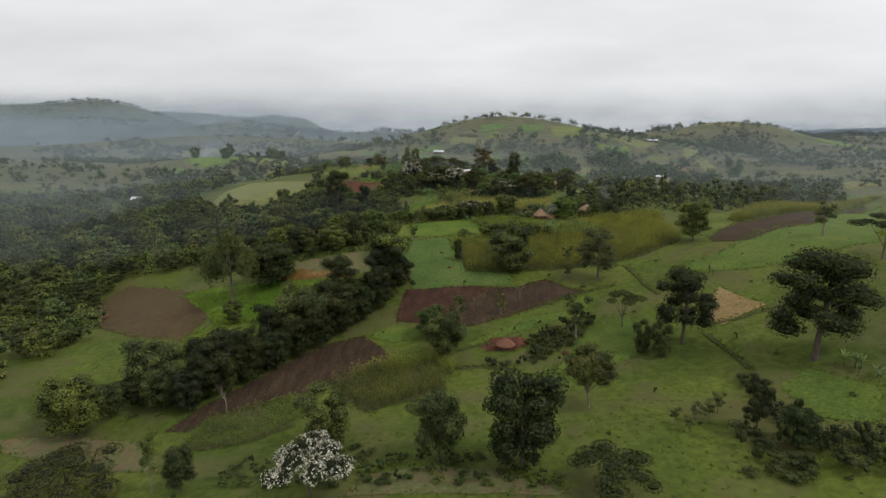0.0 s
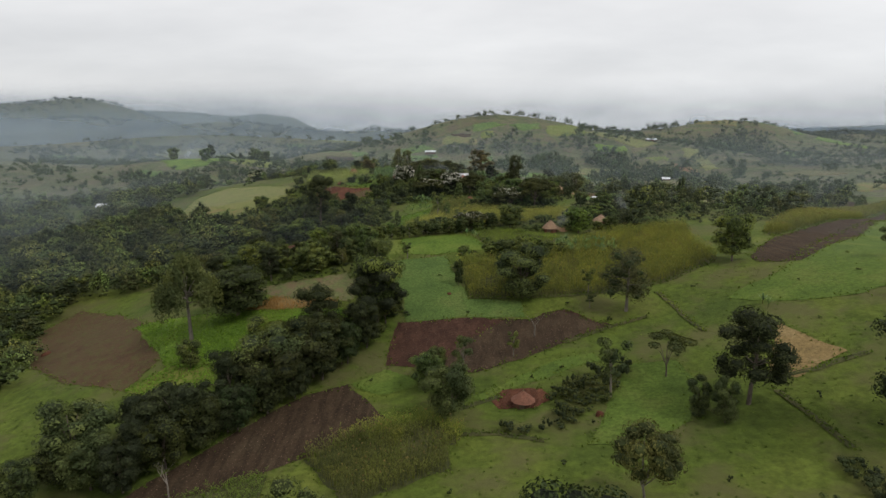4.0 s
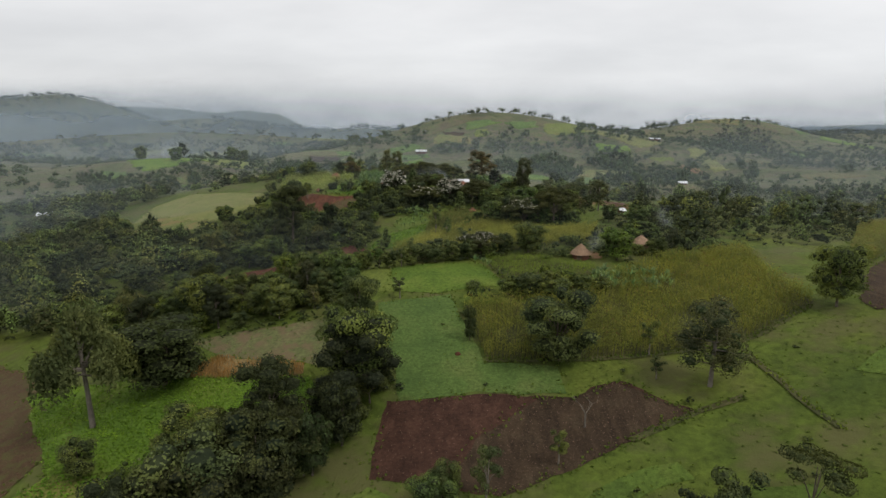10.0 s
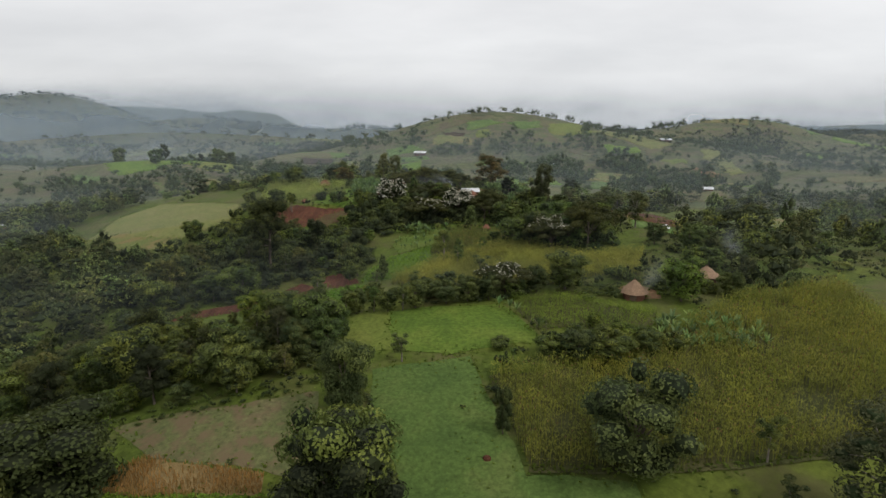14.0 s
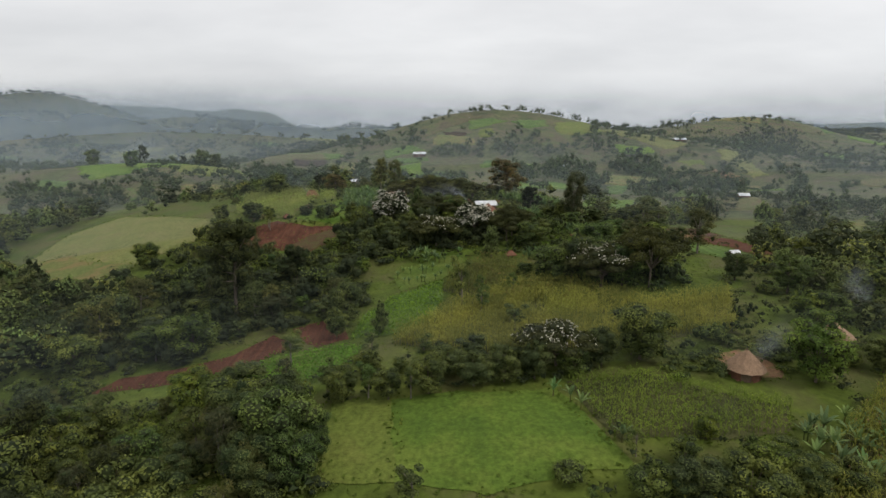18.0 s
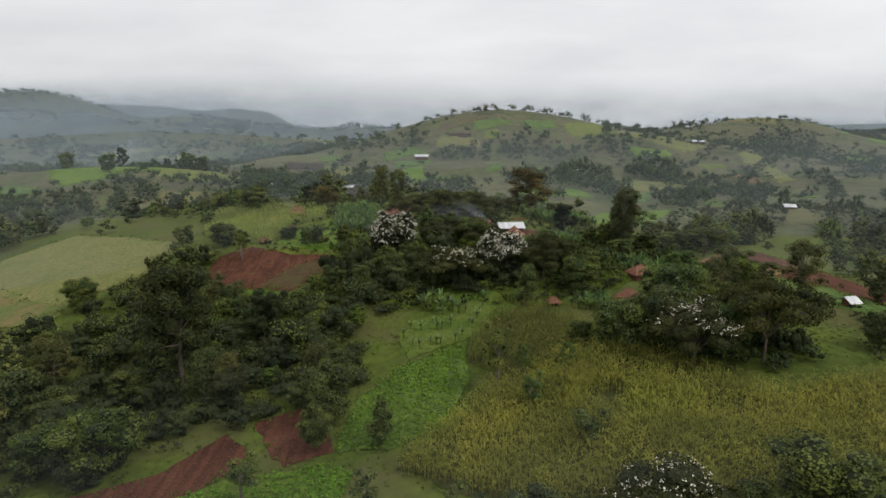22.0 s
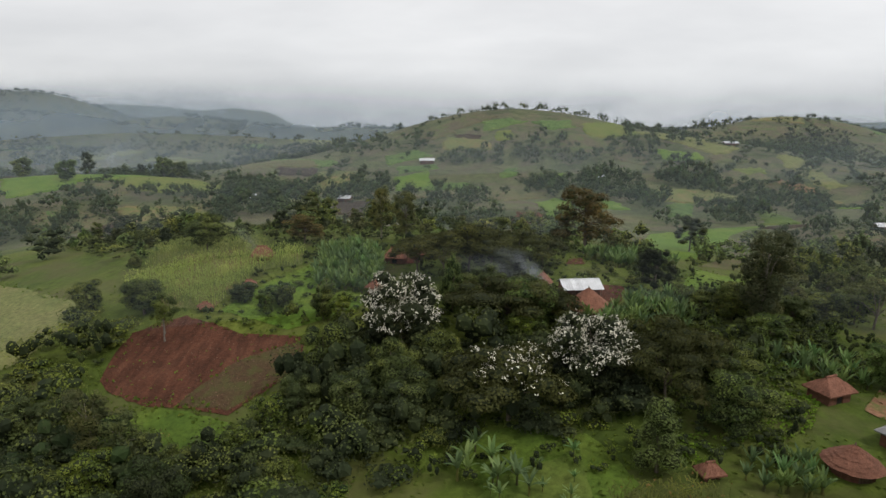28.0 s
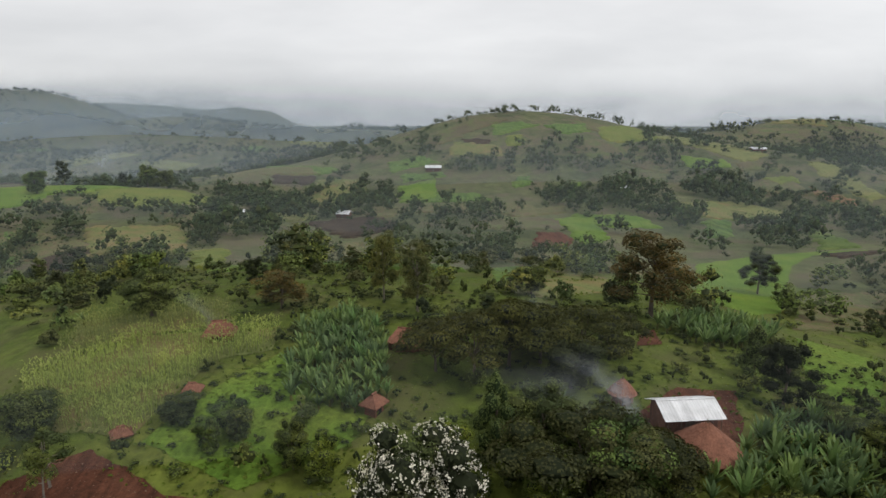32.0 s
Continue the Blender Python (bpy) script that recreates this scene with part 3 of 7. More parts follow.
field('ploughed_field', 'weedy brown half of the dug field', 'soil_weedy', PLOT_21)
PLOT_22 = [(-149.5, 342.5), (-154.0, 374.0), (-143.0, 395.0), (-90.5, 359.0), (-93.0, 342.0), (-106.0, 331.0), (-104.5, 319.5), (-139.0, 327.5)]
field('crop_field', 'wide pale green field, yellow at its near edge', 'grass_pale', PLOT_22)
field('meadow', 'ripening yellow edge of the pale field', 'crop_pale', [(-149.0, 342.5), (-139.0, 328.0), (-105.0, 320.0), (-106.0, 330.0), (-124.0, 337.0), (-137.0, 349.0)])
PLOT_23 = [(-89.5, 367.5), (-77.5, 378.0), (-62.0, 377.5), (-55.5, 378.5), (-55.0, 370.5), (-62.5, 367.5), (-66.0, 352.0), (-80.5, 356.5)]
field('maize_field', 'pale maize plot on the hilltop', 'crop_pale', PLOT_23)
PLOT_24 = [(-92.0, 387.5), (-67.5, 387.5), (-63.0, 380.5), (-77.5, 378.0), (-88.0, 373.0)]
field('maize_field', 'second strip of maize behind the hilltop plot', 'crop_pale', PLOT_24)
PLOT_25 = [(-53.0, 370.0), (-59.5, 361.5), (-64.5, 351.5), (-50.0, 343.0), (-40.0, 348.0), (-39.0, 353.5), (-46.0, 360.0)]
field('meadow', 'lush green meadow with shrubs beside the red field', 'crop_bright', PLOT_25)
PLOT_34 = [(35.5, 395.0), (45.0, 386.5), (19.5, 351.5), (17.0, 353.5), (21.5, 368.5)]
field('meadow', 'green pasture beside the banana plants', 'crop_bright', PLOT_34)
PLOT_41 = [(52.5, 330.5), (61.5, 320.5), (65.0, 299.5), (58.0, 296.5), (47.5, 311.5)]
field('crop_field', 'light green field beside a red earth bank', 'crop_green', PLOT_41)
PLOT_42 = [(55.5, 347.5), (76.0, 349.0), (72.0, 307.0), (66.0, 301.5), (63.0, 323.0), (53.0, 332.5)]
field('bank', 'bare red earth bank', 'soil_red', PLOT_42)
PLOT_43 = [(124.0, 384.0), (199.5, 463.5), (112.5, 343.5), (91.0, 327.0)]
field('crop_field', 'smooth green field at the valley rim', 'crop_pale', PLOT_43)
PLOT_44 = [(63.5, 161.5), (68.0, 146.0), (56.5, 141.5), (54.0, 145.0)]
field('stubble_field', 'small tan harvested field', 'stubble', PLOT_44)
PLOT_46 = [(78.0, 206.0), (95.0, 228.0), (127.5, 261.5), (247.0, 396.0), (233.0, 371.5), (130.5, 241.5), (85.5, 193.5), (76.0, 198.5)]
field('ploughed_field', 'brown ploughed strip on the rise', 'soil_dull', PLOT_46)
PLOT_47 = [(99.0, 242.5), (172.0, 345.0), (290.0, 446.0), (250.0, 402.0), (129.0, 265.0), (97.0, 232.5)]
field('maize_field', 'yellow maize strip along the rise', 'under', PLOT_47)
PLOT_48 = [(-56.5, 116.5), (-55.5, 126.0), (-36.5, 131.5), (-35.0, 118.0), (-43.5, 112.5), (-52.5, 112.5)]
field('maize_field', 'young green maize beside the ploughed field', 'under', PLOT_48)
PLOT_49 = [(-31.5, 135.5), (-17.5, 142.5), (-5.5, 136.0), (-5.0, 127.5), (-20.5, 120.5), (-26.5, 129.0)]
field('cane_field', 'tall yellow-green cane', 'under', PLOT_49)
PLOT_50 = [(-27.0, 138.5), (-22.0, 141.5), (-9.0, 145.0), (-2.5, 138.5), (-3.5, 134.5)]
field('cane_field', 'tall yellow-green cane around the round hut', 'under', PLOT_50)
PLOT_51 = [(-1.0, 150.5), (16.5, 162.5), (25.5, 164.5), (26.5, 160.5), (9.0, 154.0), (0.5, 148.5)]
field('meadow', 'mown grass plot beside the round hut', 'grass_light', PLOT_51)
PLOT_52 = [(2.5, 148.5), (5.5, 153.0), (13.5, 151.5), (14.5, 147.5), (11.0, 144.5), (4.0, 146.0)]
field('yard', 'bare red earth yard around the round hut', 'soil_red', PLOT_52)
PLOT_53 = [(-8.0, 354.0), (0.5, 361.5), (8.0, 362.5), (5.0, 353.0), (-0.5, 344.0), (-5.5, 345.5)]
field('yard', 'bare red earth yard around the metal-roofed house', 'soil_red', PLOT_53)
PLOT_54 = [(0.5, 381.0), (6.0, 385.5), (3.5, 377.5), (-1.0, 375.0)]
field('yard', 'patch of bare red earth behind the house', 'soil_red', PLOT_54)
PLOT_55 = [(-38.0, 372.5), (-31.0, 374.0), (-31.0, 369.5), (-36.5, 368.0)]
field('yard', 'bare red earth round the thatched hut', 'soil_red', PLOT_55)
PLOT_56 = [(23.0, 318.5), (29.0, 323.5), (29.5, 318.0), (25.0, 313.5)]
field('yard', 'bare earth yard among the huts', 'soil_pale', PLOT_56)
PLOT_57 = [(45.5, 340.0), (57.5, 352.5), (61.5, 337.5), (53.5, 329.5), (39.0, 326.0)]
field('yard', 'pale bare earth yard on the rise', 'soil_pale', PLOT_57)
PLOT_58 = [(25.0, 247.5), (30.0, 249.5), (33.5, 244.5), (32.0, 240.5), (25.0, 240.0)]
field('yard', 'swept earth yard round the thatched hut', 'soil_pale', PLOT_58)
PLOT_59 = [(-98.5, 120.5), (-83.0, 123.0), (-63.5, 117.0), (-54.5, 105.0), (-69.5, 108.0), (-94.5, 115.5)]
field('meadow', 'dry brown grass slope', 'olive', PLOT_59)
PLOT_60 = [(-16.5, 93.5), (-6.0, 96.5), (6.5, 92.5), (14.5, 88.5), (12.5, 86.5), (-18.0, 88.5)]
field('meadow', 'dry tan grass bank', 'olive', PLOT_60)
PLOT_61 = [(56.5, 114.0), (63.5, 118.0), (71.0, 109.5), (64.5, 99.0), (57.5, 103.0)]
field('meadow', 'fresh green pasture behind a line of bushes', 'grass_light', PLOT_61)
PLOT_62 = [(60.0, 179.0), (77.0, 188.0), (257.5, 396.5), (110.0, 173.0), (83.0, 165.0), (69.5, 169.5)]
field('meadow', 'smooth green pasture on the rise', 'grass_light', PLOT_62)
PLOT_63 = [(31.5, 157.0), (40.5, 156.5), (42.0, 146.0), (36.0, 134.0), (27.0, 130.0), (18.5, 131.0), (23.0, 141.0)]
field('meadow', 'green pasture between paths', 'grass_light', PLOT_63)
PLOT_64 = [(1.5, 240.0), (13.0, 242.0), (20.0, 237.0), (29.5, 233.5), (25.5, 227.5), (5.5, 226.0), (2.5, 232.5)]
field('maize_field', 'thin green maize plot with weeds', 'under', PLOT_64)
PLOT_65 = [(64.5, 370.5), (78.0, 383.0), (77.0, 357.0), (65.0, 341.0), (61.0, 346.5), (55.5, 354.0)]
field('ploughed_field', 'dark brown ploughed strip behind the huts', 'soil_red', PLOT_65)
PLOT_66 = [(-16.5, 287.0), (-15.5, 294.0), (-10.5, 303.0), (-2.0, 304.0), (2.5, 297.5), (9.0, 284.0), (1.0, 280.0), (-12.5, 281.5)]
field('maize_field', 'upper end of the yellow-green maize', 'under', PLOT_66)
field('meadow', 'lush green lawn below the flowering trees', 'lawn', [(-32.0, 307.5), (-28.0, 313.5), (-18.5, 316.0), (-9.5, 314.0), (-7.0, 306.0), (-12.0, 301.0), (-17.0, 299.0), (-25.5, 312.0)])
field('meadow', 'bright green grass below the red field', 'lawn', [(-71.5, 326.0), (-63.5, 326.5), (-52.5, 322.0), (-48.0, 316.5), (-58.5, 317.0), (-69.5, 320.5)])
# plots on the slopes across the valley
field('crop_field', 'bright green crop on top of a low knoll', 'crop_bright', [(-292.0, 612.0), (-266.0, 645.0), (-236.0, 656.0), (-216.0, 640.0), (-223.0, 606.0), (-246.0, 590.0)])
field('crop_field', 'yellow-green crop on the side of the knoll', 'crop_yellow', [(-215.0, 640.0), (-200.0, 668.0), (-170.0, 655.0), (-165.0, 626.0), (-181.0, 581.0), (-202.0, 580.0), (-222.0, 606.0)])
field('meadow', 'olive grazed strip under the knoll', 'olive', [(-237.5, 586.5), (-214.0, 595.0), (-193.0, 577.5), (-194.0, 565.0), (-220.5, 561.0)])
field('crop_field', 'wide yellow-green field below the knoll', 'crop_pale', [(-186.0, 542.5), (-145.5, 550.0), (-128.0, 509.5), (-125.5, 490.0), (-139.5, 494.0), (-154.5, 506.5), (-147.0, 473.5)])
field('ploughed_field', 'dull brown fallow plot below the knoll', 'soil_dull', [(-189.5, 514.0), (-171.0, 522.5), (-139.5, 459.0), (-150.5, 458.0)])
field('crop_field', 'green plot beside the fallow', 'crop_green', [(-217.5, 535.0), (-209.5, 536.0), (-182.0, 494.0), (-182.5, 487.0)])
field('crop_field', 'small yellow plot among the woods', 'crop_yellow', [(-121.5, 497.0), (-112.0, 506.5), (-88.5, 437.0), (-97.5, 444.0)])
field('crop_field', 'pale green terrace high on the slope', 'crop_green', [(-180.5, 779.0), (-123.5, 783.0), (-117.5, 775.0), (-123.5, 758.0), (-166.0, 752.0)])
field('ploughed_field', 'dark brown terrace on the slope', 'soil_dull', [(-164.5, 747.0), (-131.0, 752.5), (-130.5, 732.5), (-158.0, 728.5)])
field('ploughed_field', 'grey-brown fallow slope', 'soil_grey', [(-198.5, 750.5), (-165.0, 746.0), (-154.0, 709.0), (-167.0, 699.5), (-202.5, 726.0)])
field('crop_field', 'pale olive slope with terraces', 'crop_pale', [(-127.5, 746.0), (-92.5, 749.0), (-85.0, 699.5), (-96.0, 650.5), (-133.0, 695.0)])
field('crop_field', 'bright green plot at the foot of the hill', 'crop_bright', [(-65.5, 725.5), (-40.0, 743.0), (-34.5, 683.0), (-60.5, 664.5)])
field('crop_field', 'fresh green strip on the slope', 'crop_green', [(-65.0, 756.0), (-33.5, 759.0), (-31.0, 747.5), (-64.0, 737.5)])
field('meadow', 'rough olive slope above the hilltop woods', 'olive', [(-83.0, 516.0), (-65.5, 534.5), (-58.0, 483.0), (-66.5, 442.5)])
field('crop_field', 'green plot near the top of the hill', 'crop_green', [(13.0, 873.5), (34.0, 879.5), (58.0, 865.0), (21.0, 839.5), (10.5, 839.0)])
field('crop_field', 'small yellow plot on the hill', 'crop_yellow', [(21.0, 834.5), (37.0, 834.5), (35.5, 807.0), (20.0, 807.0)])
field('crop_field', 'pale gold terraces on the hill', 'crop_pale', [(-25.0, 831.5), (16.0, 805.0), (15.5, 787.0), (-30.0, 794.5)])
field('ploughed_field', 'brown terrace on the hill', 'soil_dull', [(-17.0, 838.5), (8.5, 826.0), (6.0, 812.0), (-16.0, 822.0)])
field('meadow', 'grey-green bare flank of the hill', 'soil_grey', [(-54.5, 850.0), (-26.0, 881.5), (-10.5, 884.5), (-17.0, 842.5), (-45.0, 823.0)])
field('crop_field', 'yellow field on the shoulder of the hill', 'crop_yellow', [(108.0, 866.5), (155.5, 906.5), (160.5, 853.5), (154.5, 825.0), (107.0, 806.5), (106.0, 834.0)])
field('crop_field', 'green field under the hilltop', 'crop_green', [(60.0, 866.0), (103.5, 880.0), (99.5, 846.0), (74.5, 833.0)])
field('crop_field', 'green field on the saddle', 'crop_bright', [(157.5, 783.5), (195.0, 776.5), (193.0, 761.5), (158.5, 759.0)])
field('ploughed_field', 'purple-brown fallow on the saddle', 'soil_grey', [(200.5, 774.0), (239.0, 774.0), (235.5, 758.5), (197.0, 756.0)])
field('crop_field', 'yellow-green plot with a rounded end', 'crop_yellow', [(204.5, 744.0), (235.5, 750.0), (233.5, 738.0), (215.0, 732.5)])
field('meadow', 'long green slope', 'grass_pale', [(265.5, 785.5), (284.5, 788.0), (275.5, 707.0), (261.5, 702.0), (255.5, 752.0)])
field('stubble_field', 'tan harvested slope', 'soil_pale', [(236.0, 731.5), (256.0, 707.0), (250.0, 697.5), (230.5, 715.5)])
field('crop_field', 'pale green plot on the slope', 'crop_pale', [(238.5, 682.5), (255.0, 676.5), (211.0, 615.5), (229.0, 662.0)])
field('crop_field', 'bright green tongue of crop between hedges', 'crop_bright', [(24.0, 587.5), (45.0, 608.0), (42.5, 548.0), (25.0, 525.0), (26.5, 559.0)])
field('ploughed_field', 'red-brown plot beside the green tongue', 'soil_red', [(11.5, 557.5), (25.0, 553.0), (18.5, 519.5), (4.0, 523.0)])
field('crop_field', 'green plot below the woods', 'crop_green', [(-17.0, 454.0), (-7.5, 469.0), (-14.0, 420.0), (-19.5, 415.5)])
field('crop_field', 'pale strip along the valley foot', 'crop_pale', [(-20.0, 408.5), (-4.0, 428.0), (15.5, 447.0), (8.0, 420.0), (-9.5, 399.0), (-20.5, 403.5)])
field('crop_field', 'pale gold slope between tree belts', 'crop_pale', [(110.0, 649.0), (143.0, 663.5), (146.5, 623.0), (134.0, 604.5), (103.0, 614.5)])
field('crop_field', 'blue-green plot between tree belts', 'crop_green', [(105.0, 604.0), (121.0, 607.5), (105.0, 566.0), (88.5, 557.0)])
field('meadow', 'smooth green spur', 'grass_light', [(153.5, 594.5), (154.5, 569.0), (145.0, 536.0), (122.5, 529.0), (135.5, 555.5)])
field('crop_field', 'bright yellow-green field across the valley', 'crop_bright', [(57.5, 494.0), (90.0, 515.5), (132.5, 527.5), (149.0, 528.5), (143.0, 520.0), (109.5, 512.0), (91.0, 494.0), (46.0, 420.5), (36.0, 412.5), (30.5, 428.5)])
field('ploughed_field', 'dark brown strip in the bright field', 'soil_dull', [(111.0, 510.0), (137.5, 516.5), (132.0, 505.0), (112.5, 502.0)])
field('meadow', 'olive rough grazing in the valley', 'olive', [(74.5, 459.0), (102.0, 463.0), (67.0, 415.0), (39.0, 402.5)])
field('crop_field', 'small green plot under the hill', 'crop_green', [(20.0, 739.5), (33.0, 743.5), (30.0, 718.0), (15.5, 712.5)])
field('crop_field', 'light green plot at the wood edge', 'crop_bright', [(55.0, 722.0), (68.0, 726.5), (62.5, 701.5), (51.0, 698.0)])
field('meadow', 'olive strip along the hill foot', 'olive', [(4.0, 620.0), (37.5, 630.5), (33.5, 609.5), (2.5, 591.5)])
field('crop_field', 'green plots right of the saddle', 'crop_green', [(385.5, 992.5), (425.0, 982.0), (419.0, 934.5), (296.5, 807.5)])
field('ploughed_field', 'grey fallow flank below the right hilltop', 'soil_grey', [(330.0, 1020.0), (405.0, 1010.0), (440.0, 1060.0), (350.0, 1070.0)])
field('meadow', 'bare grey-green cap of the right hilltop', 'soil_grey', [(460.0, 1035.0), (540.0, 1050.0), (560.0, 1100.0), (470.0, 1100.0)])


# ---- plants: mesh pieces in numpy ----
class Bits:
    """Collects vertices and faces for one mesh."""

    def __init__(self):
        self.v, self.f, self.n = [], [], 0

    def add(self, verts, faces):
        verts = np.asarray(verts, float)
        self.v.append(verts)
        self.f += (np.asarray(faces) + self.n).tolist()
        self.n += len(verts)

    def mesh(self, name, material, smooth=False):
        me = bpy.data.meshes.new(name)
        me.from_pydata(np.concatenate(self.v).tolist(), [], self.f)
        if smooth:
            me.polygons.foreach_set("use_smooth", [True] * len(me.polygons))
        me.materials.append(material)
        return me


def part_of(parent, name, bits, material, smooth=False, label=""):
    ob = new(name, bits.mesh(name, material, smooth))
    ob.parent = parent
    if label:
        ob["label"] = label
    return ob


def tube(bits, points, radii, sides=6):
    points = [Vector(p) for p in points]
    rings = []
    for k, p in enumerate(points):
        d = (points[min(k + 1, len(points) - 1)] - points[max(k - 1, 0)]).normalized()
        a = d.orthogonal().normalized()
        b = d.cross(a)
        rings += [p + (a * math.cos(q) + b * math.sin(q)) * radii[k] for q in (2 * math.pi * s / sides for s in range(sides))]
    faces = []
    for k in range(len(points) - 1):
        for s in range(sides):
            t = (s + 1) % sides
            faces.append((k * sides + s, k * sides + t, (k + 1) * sides + t, (k + 1) * sides + s))
    bits.add([tuple(p) for p in rings], faces)


ICO = bmesh.new()
bmesh.ops.create_icosphere(ICO, subdivisions=2, radius=1.0)
ICO_V = np.array([v.co[:] for v in ICO.verts])
ICO_F = np.array([[v.index for v in f.verts] for f in ICO.faces])
ICO.free()
ICO = bmesh.new()
bmesh.ops.create_icosphere(ICO, subdivisions=1, radius=1.0)
ICO1_V = np.array([v.co[:] for v in ICO.verts])
ICO1_F = np.array([[v.index for v in f.verts] for f in ICO.faces])
ICO.free()


OCT_V = np.array([(1, 0, 0), (-0.5, 0.87, 0), (-0.5, -0.87, 0), (0, 0, 1), (0, 0, -1)], float)
OCT_F = np.array([(0, 1, 3), (1, 2, 3), (2, 0, 3), (1, 0, 4), (2, 1, 4), (0, 2, 4)])


def lump(bits, c, r, rnd, coarse=False, rough=0.22):
    """An uneven ball of inner foliage."""
    V, F = (OCT_V, OCT_F) if coarse == 2 else (ICO1_V, ICO1_F) if coarse else (ICO_V, ICO_F)
    v = V * (1 + rnd.uniform(-rough, rough, (len(V), 1)))
    bits.add(v * np.asarray(r) + np.asarray(c), F)


def leaves(bits, where, facing, size, rnd, long=1.5, flat=0.3):
    """Leaf sprays: bent diamonds, one per row of where, each turned about its facing."""
    n = len(where)
    d = facing + rnd.normal(0, flat, (n, 3))
    d /= np.linalg.norm(d, axis=1, keepdims=True) + 1e-9
    a = np.cross(d, rnd.normal(0, 1, (n, 3)))
    a /= np.linalg.norm(a, axis=1, keepdims=True) + 1e-9
    b = np.cross(d, a)
    s = (size * rnd.uniform(0.6, 1.35, n))[:, None]
    p0, p2 = where - a * s * long * 0.5, where + a * s * long * 0.5
    p1, p3 = where + b * s * 0.5 + d * s * 0.18, where - b * s * 0.5 + d * s * 0.18
    v = np.stack([p0, p1, p2, p3], 1).reshape(-1, 3)
    k = np.arange(n)[:, None] * 4
    bits.add(v, np.concatenate([k + [0, 1, 2], k + [0, 2, 3]], 0))


def shell(rnd, n, c, r, up=0.35):
    """Places on an ellipsoid, more of them on its upper side, and the way out at each."""
    q = rnd.normal(0, 1, (n * 2, 3))
    q /= np.linalg.norm(q, axis=1, keepdims=True)
    q = q[(q[:, 2] > -0.35) | (rnd.random(n * 2) < up)][:n]
    return np.asarray(c) + q * np.asarray(r) * rnd.uniform(0.86, 1.1, (len(q), 1)), q


# crown plans: lobes as (x, y, z, rx, rz) for a tree 1 high and a crown 1 wide
def crown_lobes(kind, rnd):
    out = []
    if kind in ("broad", "round", "group"):
        n, lo = (28, 0.2) if kind == "broad" else (26, 0.12)
        for k in range(n):
            z = lo + (0.9 - lo) * (k + 0.5) / n
            env = math.sin(math.pi * (0.12 + 0.8 * (z - lo) / (1 - lo))) ** 0.7
            q, rad = k * 2.399 + rnd.uniform(-0.5, 0.5), rnd.uniform(0.16, 0.36) * env
            out.append((rad * math.cos(q), rad * math.sin(q), z + rnd.uniform(-0.05, 0.05), rnd.uniform(0.09, 0.19), rnd.uniform(0.06, 0.12)))
    elif kind == "tall":
        for k in range(24):
            z = 0.26 + 0.7 * (k + 0.5) / 24
            env = math.sin(math.pi * (0.22 + 0.66 * (z - 0.26) / 0.74)) ** 0.8
            q, rad = k * 2.399 + rnd.uniform(-0.6, 0.6), rnd.uniform(0.08, 0.44) * env
            out.append((rad * math.cos(q), rad * math.sin(q), z + rnd.uniform(-0.04, 0.04), rnd.uniform(0.1, 0.18), rnd.uniform(0.055, 0.095)))
    elif kind == "ball":
        for k in range(26):
            z = -0.9 + 1.8 * (k + 0.5) / 26
            q, rad = k * 2.399 + rnd.uniform(-0.4, 0.4), 0.36 * math.sqrt(1 - z * z) * rnd.uniform(0.75, 1.1)
            out.append((rad * math.cos(q), rad * math.sin(q), 0.68 + 0.23 * z, rnd.uniform(0.11, 0.17), rnd.uniform(0.06, 0.09)))
    elif kind == "flat":
        for k in range(18):
            q, rad = k * 2.399 + rnd.uniform(-0.5, 0.5), 0.43 * math.sqrt((k + 0.5) / 18)
            out.append((rad * math.cos(q), rad * math.sin(q), 0.86 - 0.5 * rad + rnd.uniform(-0.16, 0.06), rnd.uniform(0.1, 0.17), rnd.uniform(0.06, 0.1)))
    elif kind == "acacia":
        for k in range(9):
            q, rad = k * 2.399 + rnd.uniform(-0.5, 0.5), 0.42 * math.sqrt((k + 0.5) / 9)
            out.append((rad * math.cos(q), rad * math.sin(q), 0.93 - 0.35 * rad + rnd.uniform(-0.1, 0.03), rnd.uniform(0.11, 0.17), rnd.uniform(0.035, 0.06)))
    elif kind == "weep":
        for k in range(34):
            q, rad = k * 2.399 + rnd.uniform(-0.4, 0.4), 0.36 * math.sqrt((k + 0.5) / 34)
            out.append((rad * math.cos(q), rad * math.sin(q), 0.82 - 0.7 * rad - rnd.uniform(0, 0.16) + 0.1 * (k < 8), rnd.uniform(0.06, 0.1), rnd.uniform(0.09, 0.15)))
    elif kind == "conifer":
        for k in range(14):
            z = 0.14 + 0.78 * (k + 0.5) / 14
            q, rad = k * 2.399, 0.3 * (1 - 0.75 * z) * rnd.uniform(0.5, 1.2)
            out.append((rad * math.cos(q), rad * math.sin(q), z, rnd.uniform(0.13, 0.22) * (1.1 - 0.6 * z), rnd.uniform(0.1, 0.15)))
    elif kind == "sapling":
        for k in range(9):
            z = 0.4 + 0.55 * (k + 0.5) / 9
            q, rad = k * 2.399 + rnd.uniform(-0.6, 0.6), rnd.uniform(0.06, 0.36)
            out.append((rad * math.cos(q), rad * math.sin(q), z, rnd.uniform(0.1, 0.18), rnd.uniform(0.05, 0.08)))
    elif kind == "shrub":
        for k in range(9):
            q, rad = k * 2.399, rnd.uniform(0.05, 0.36)
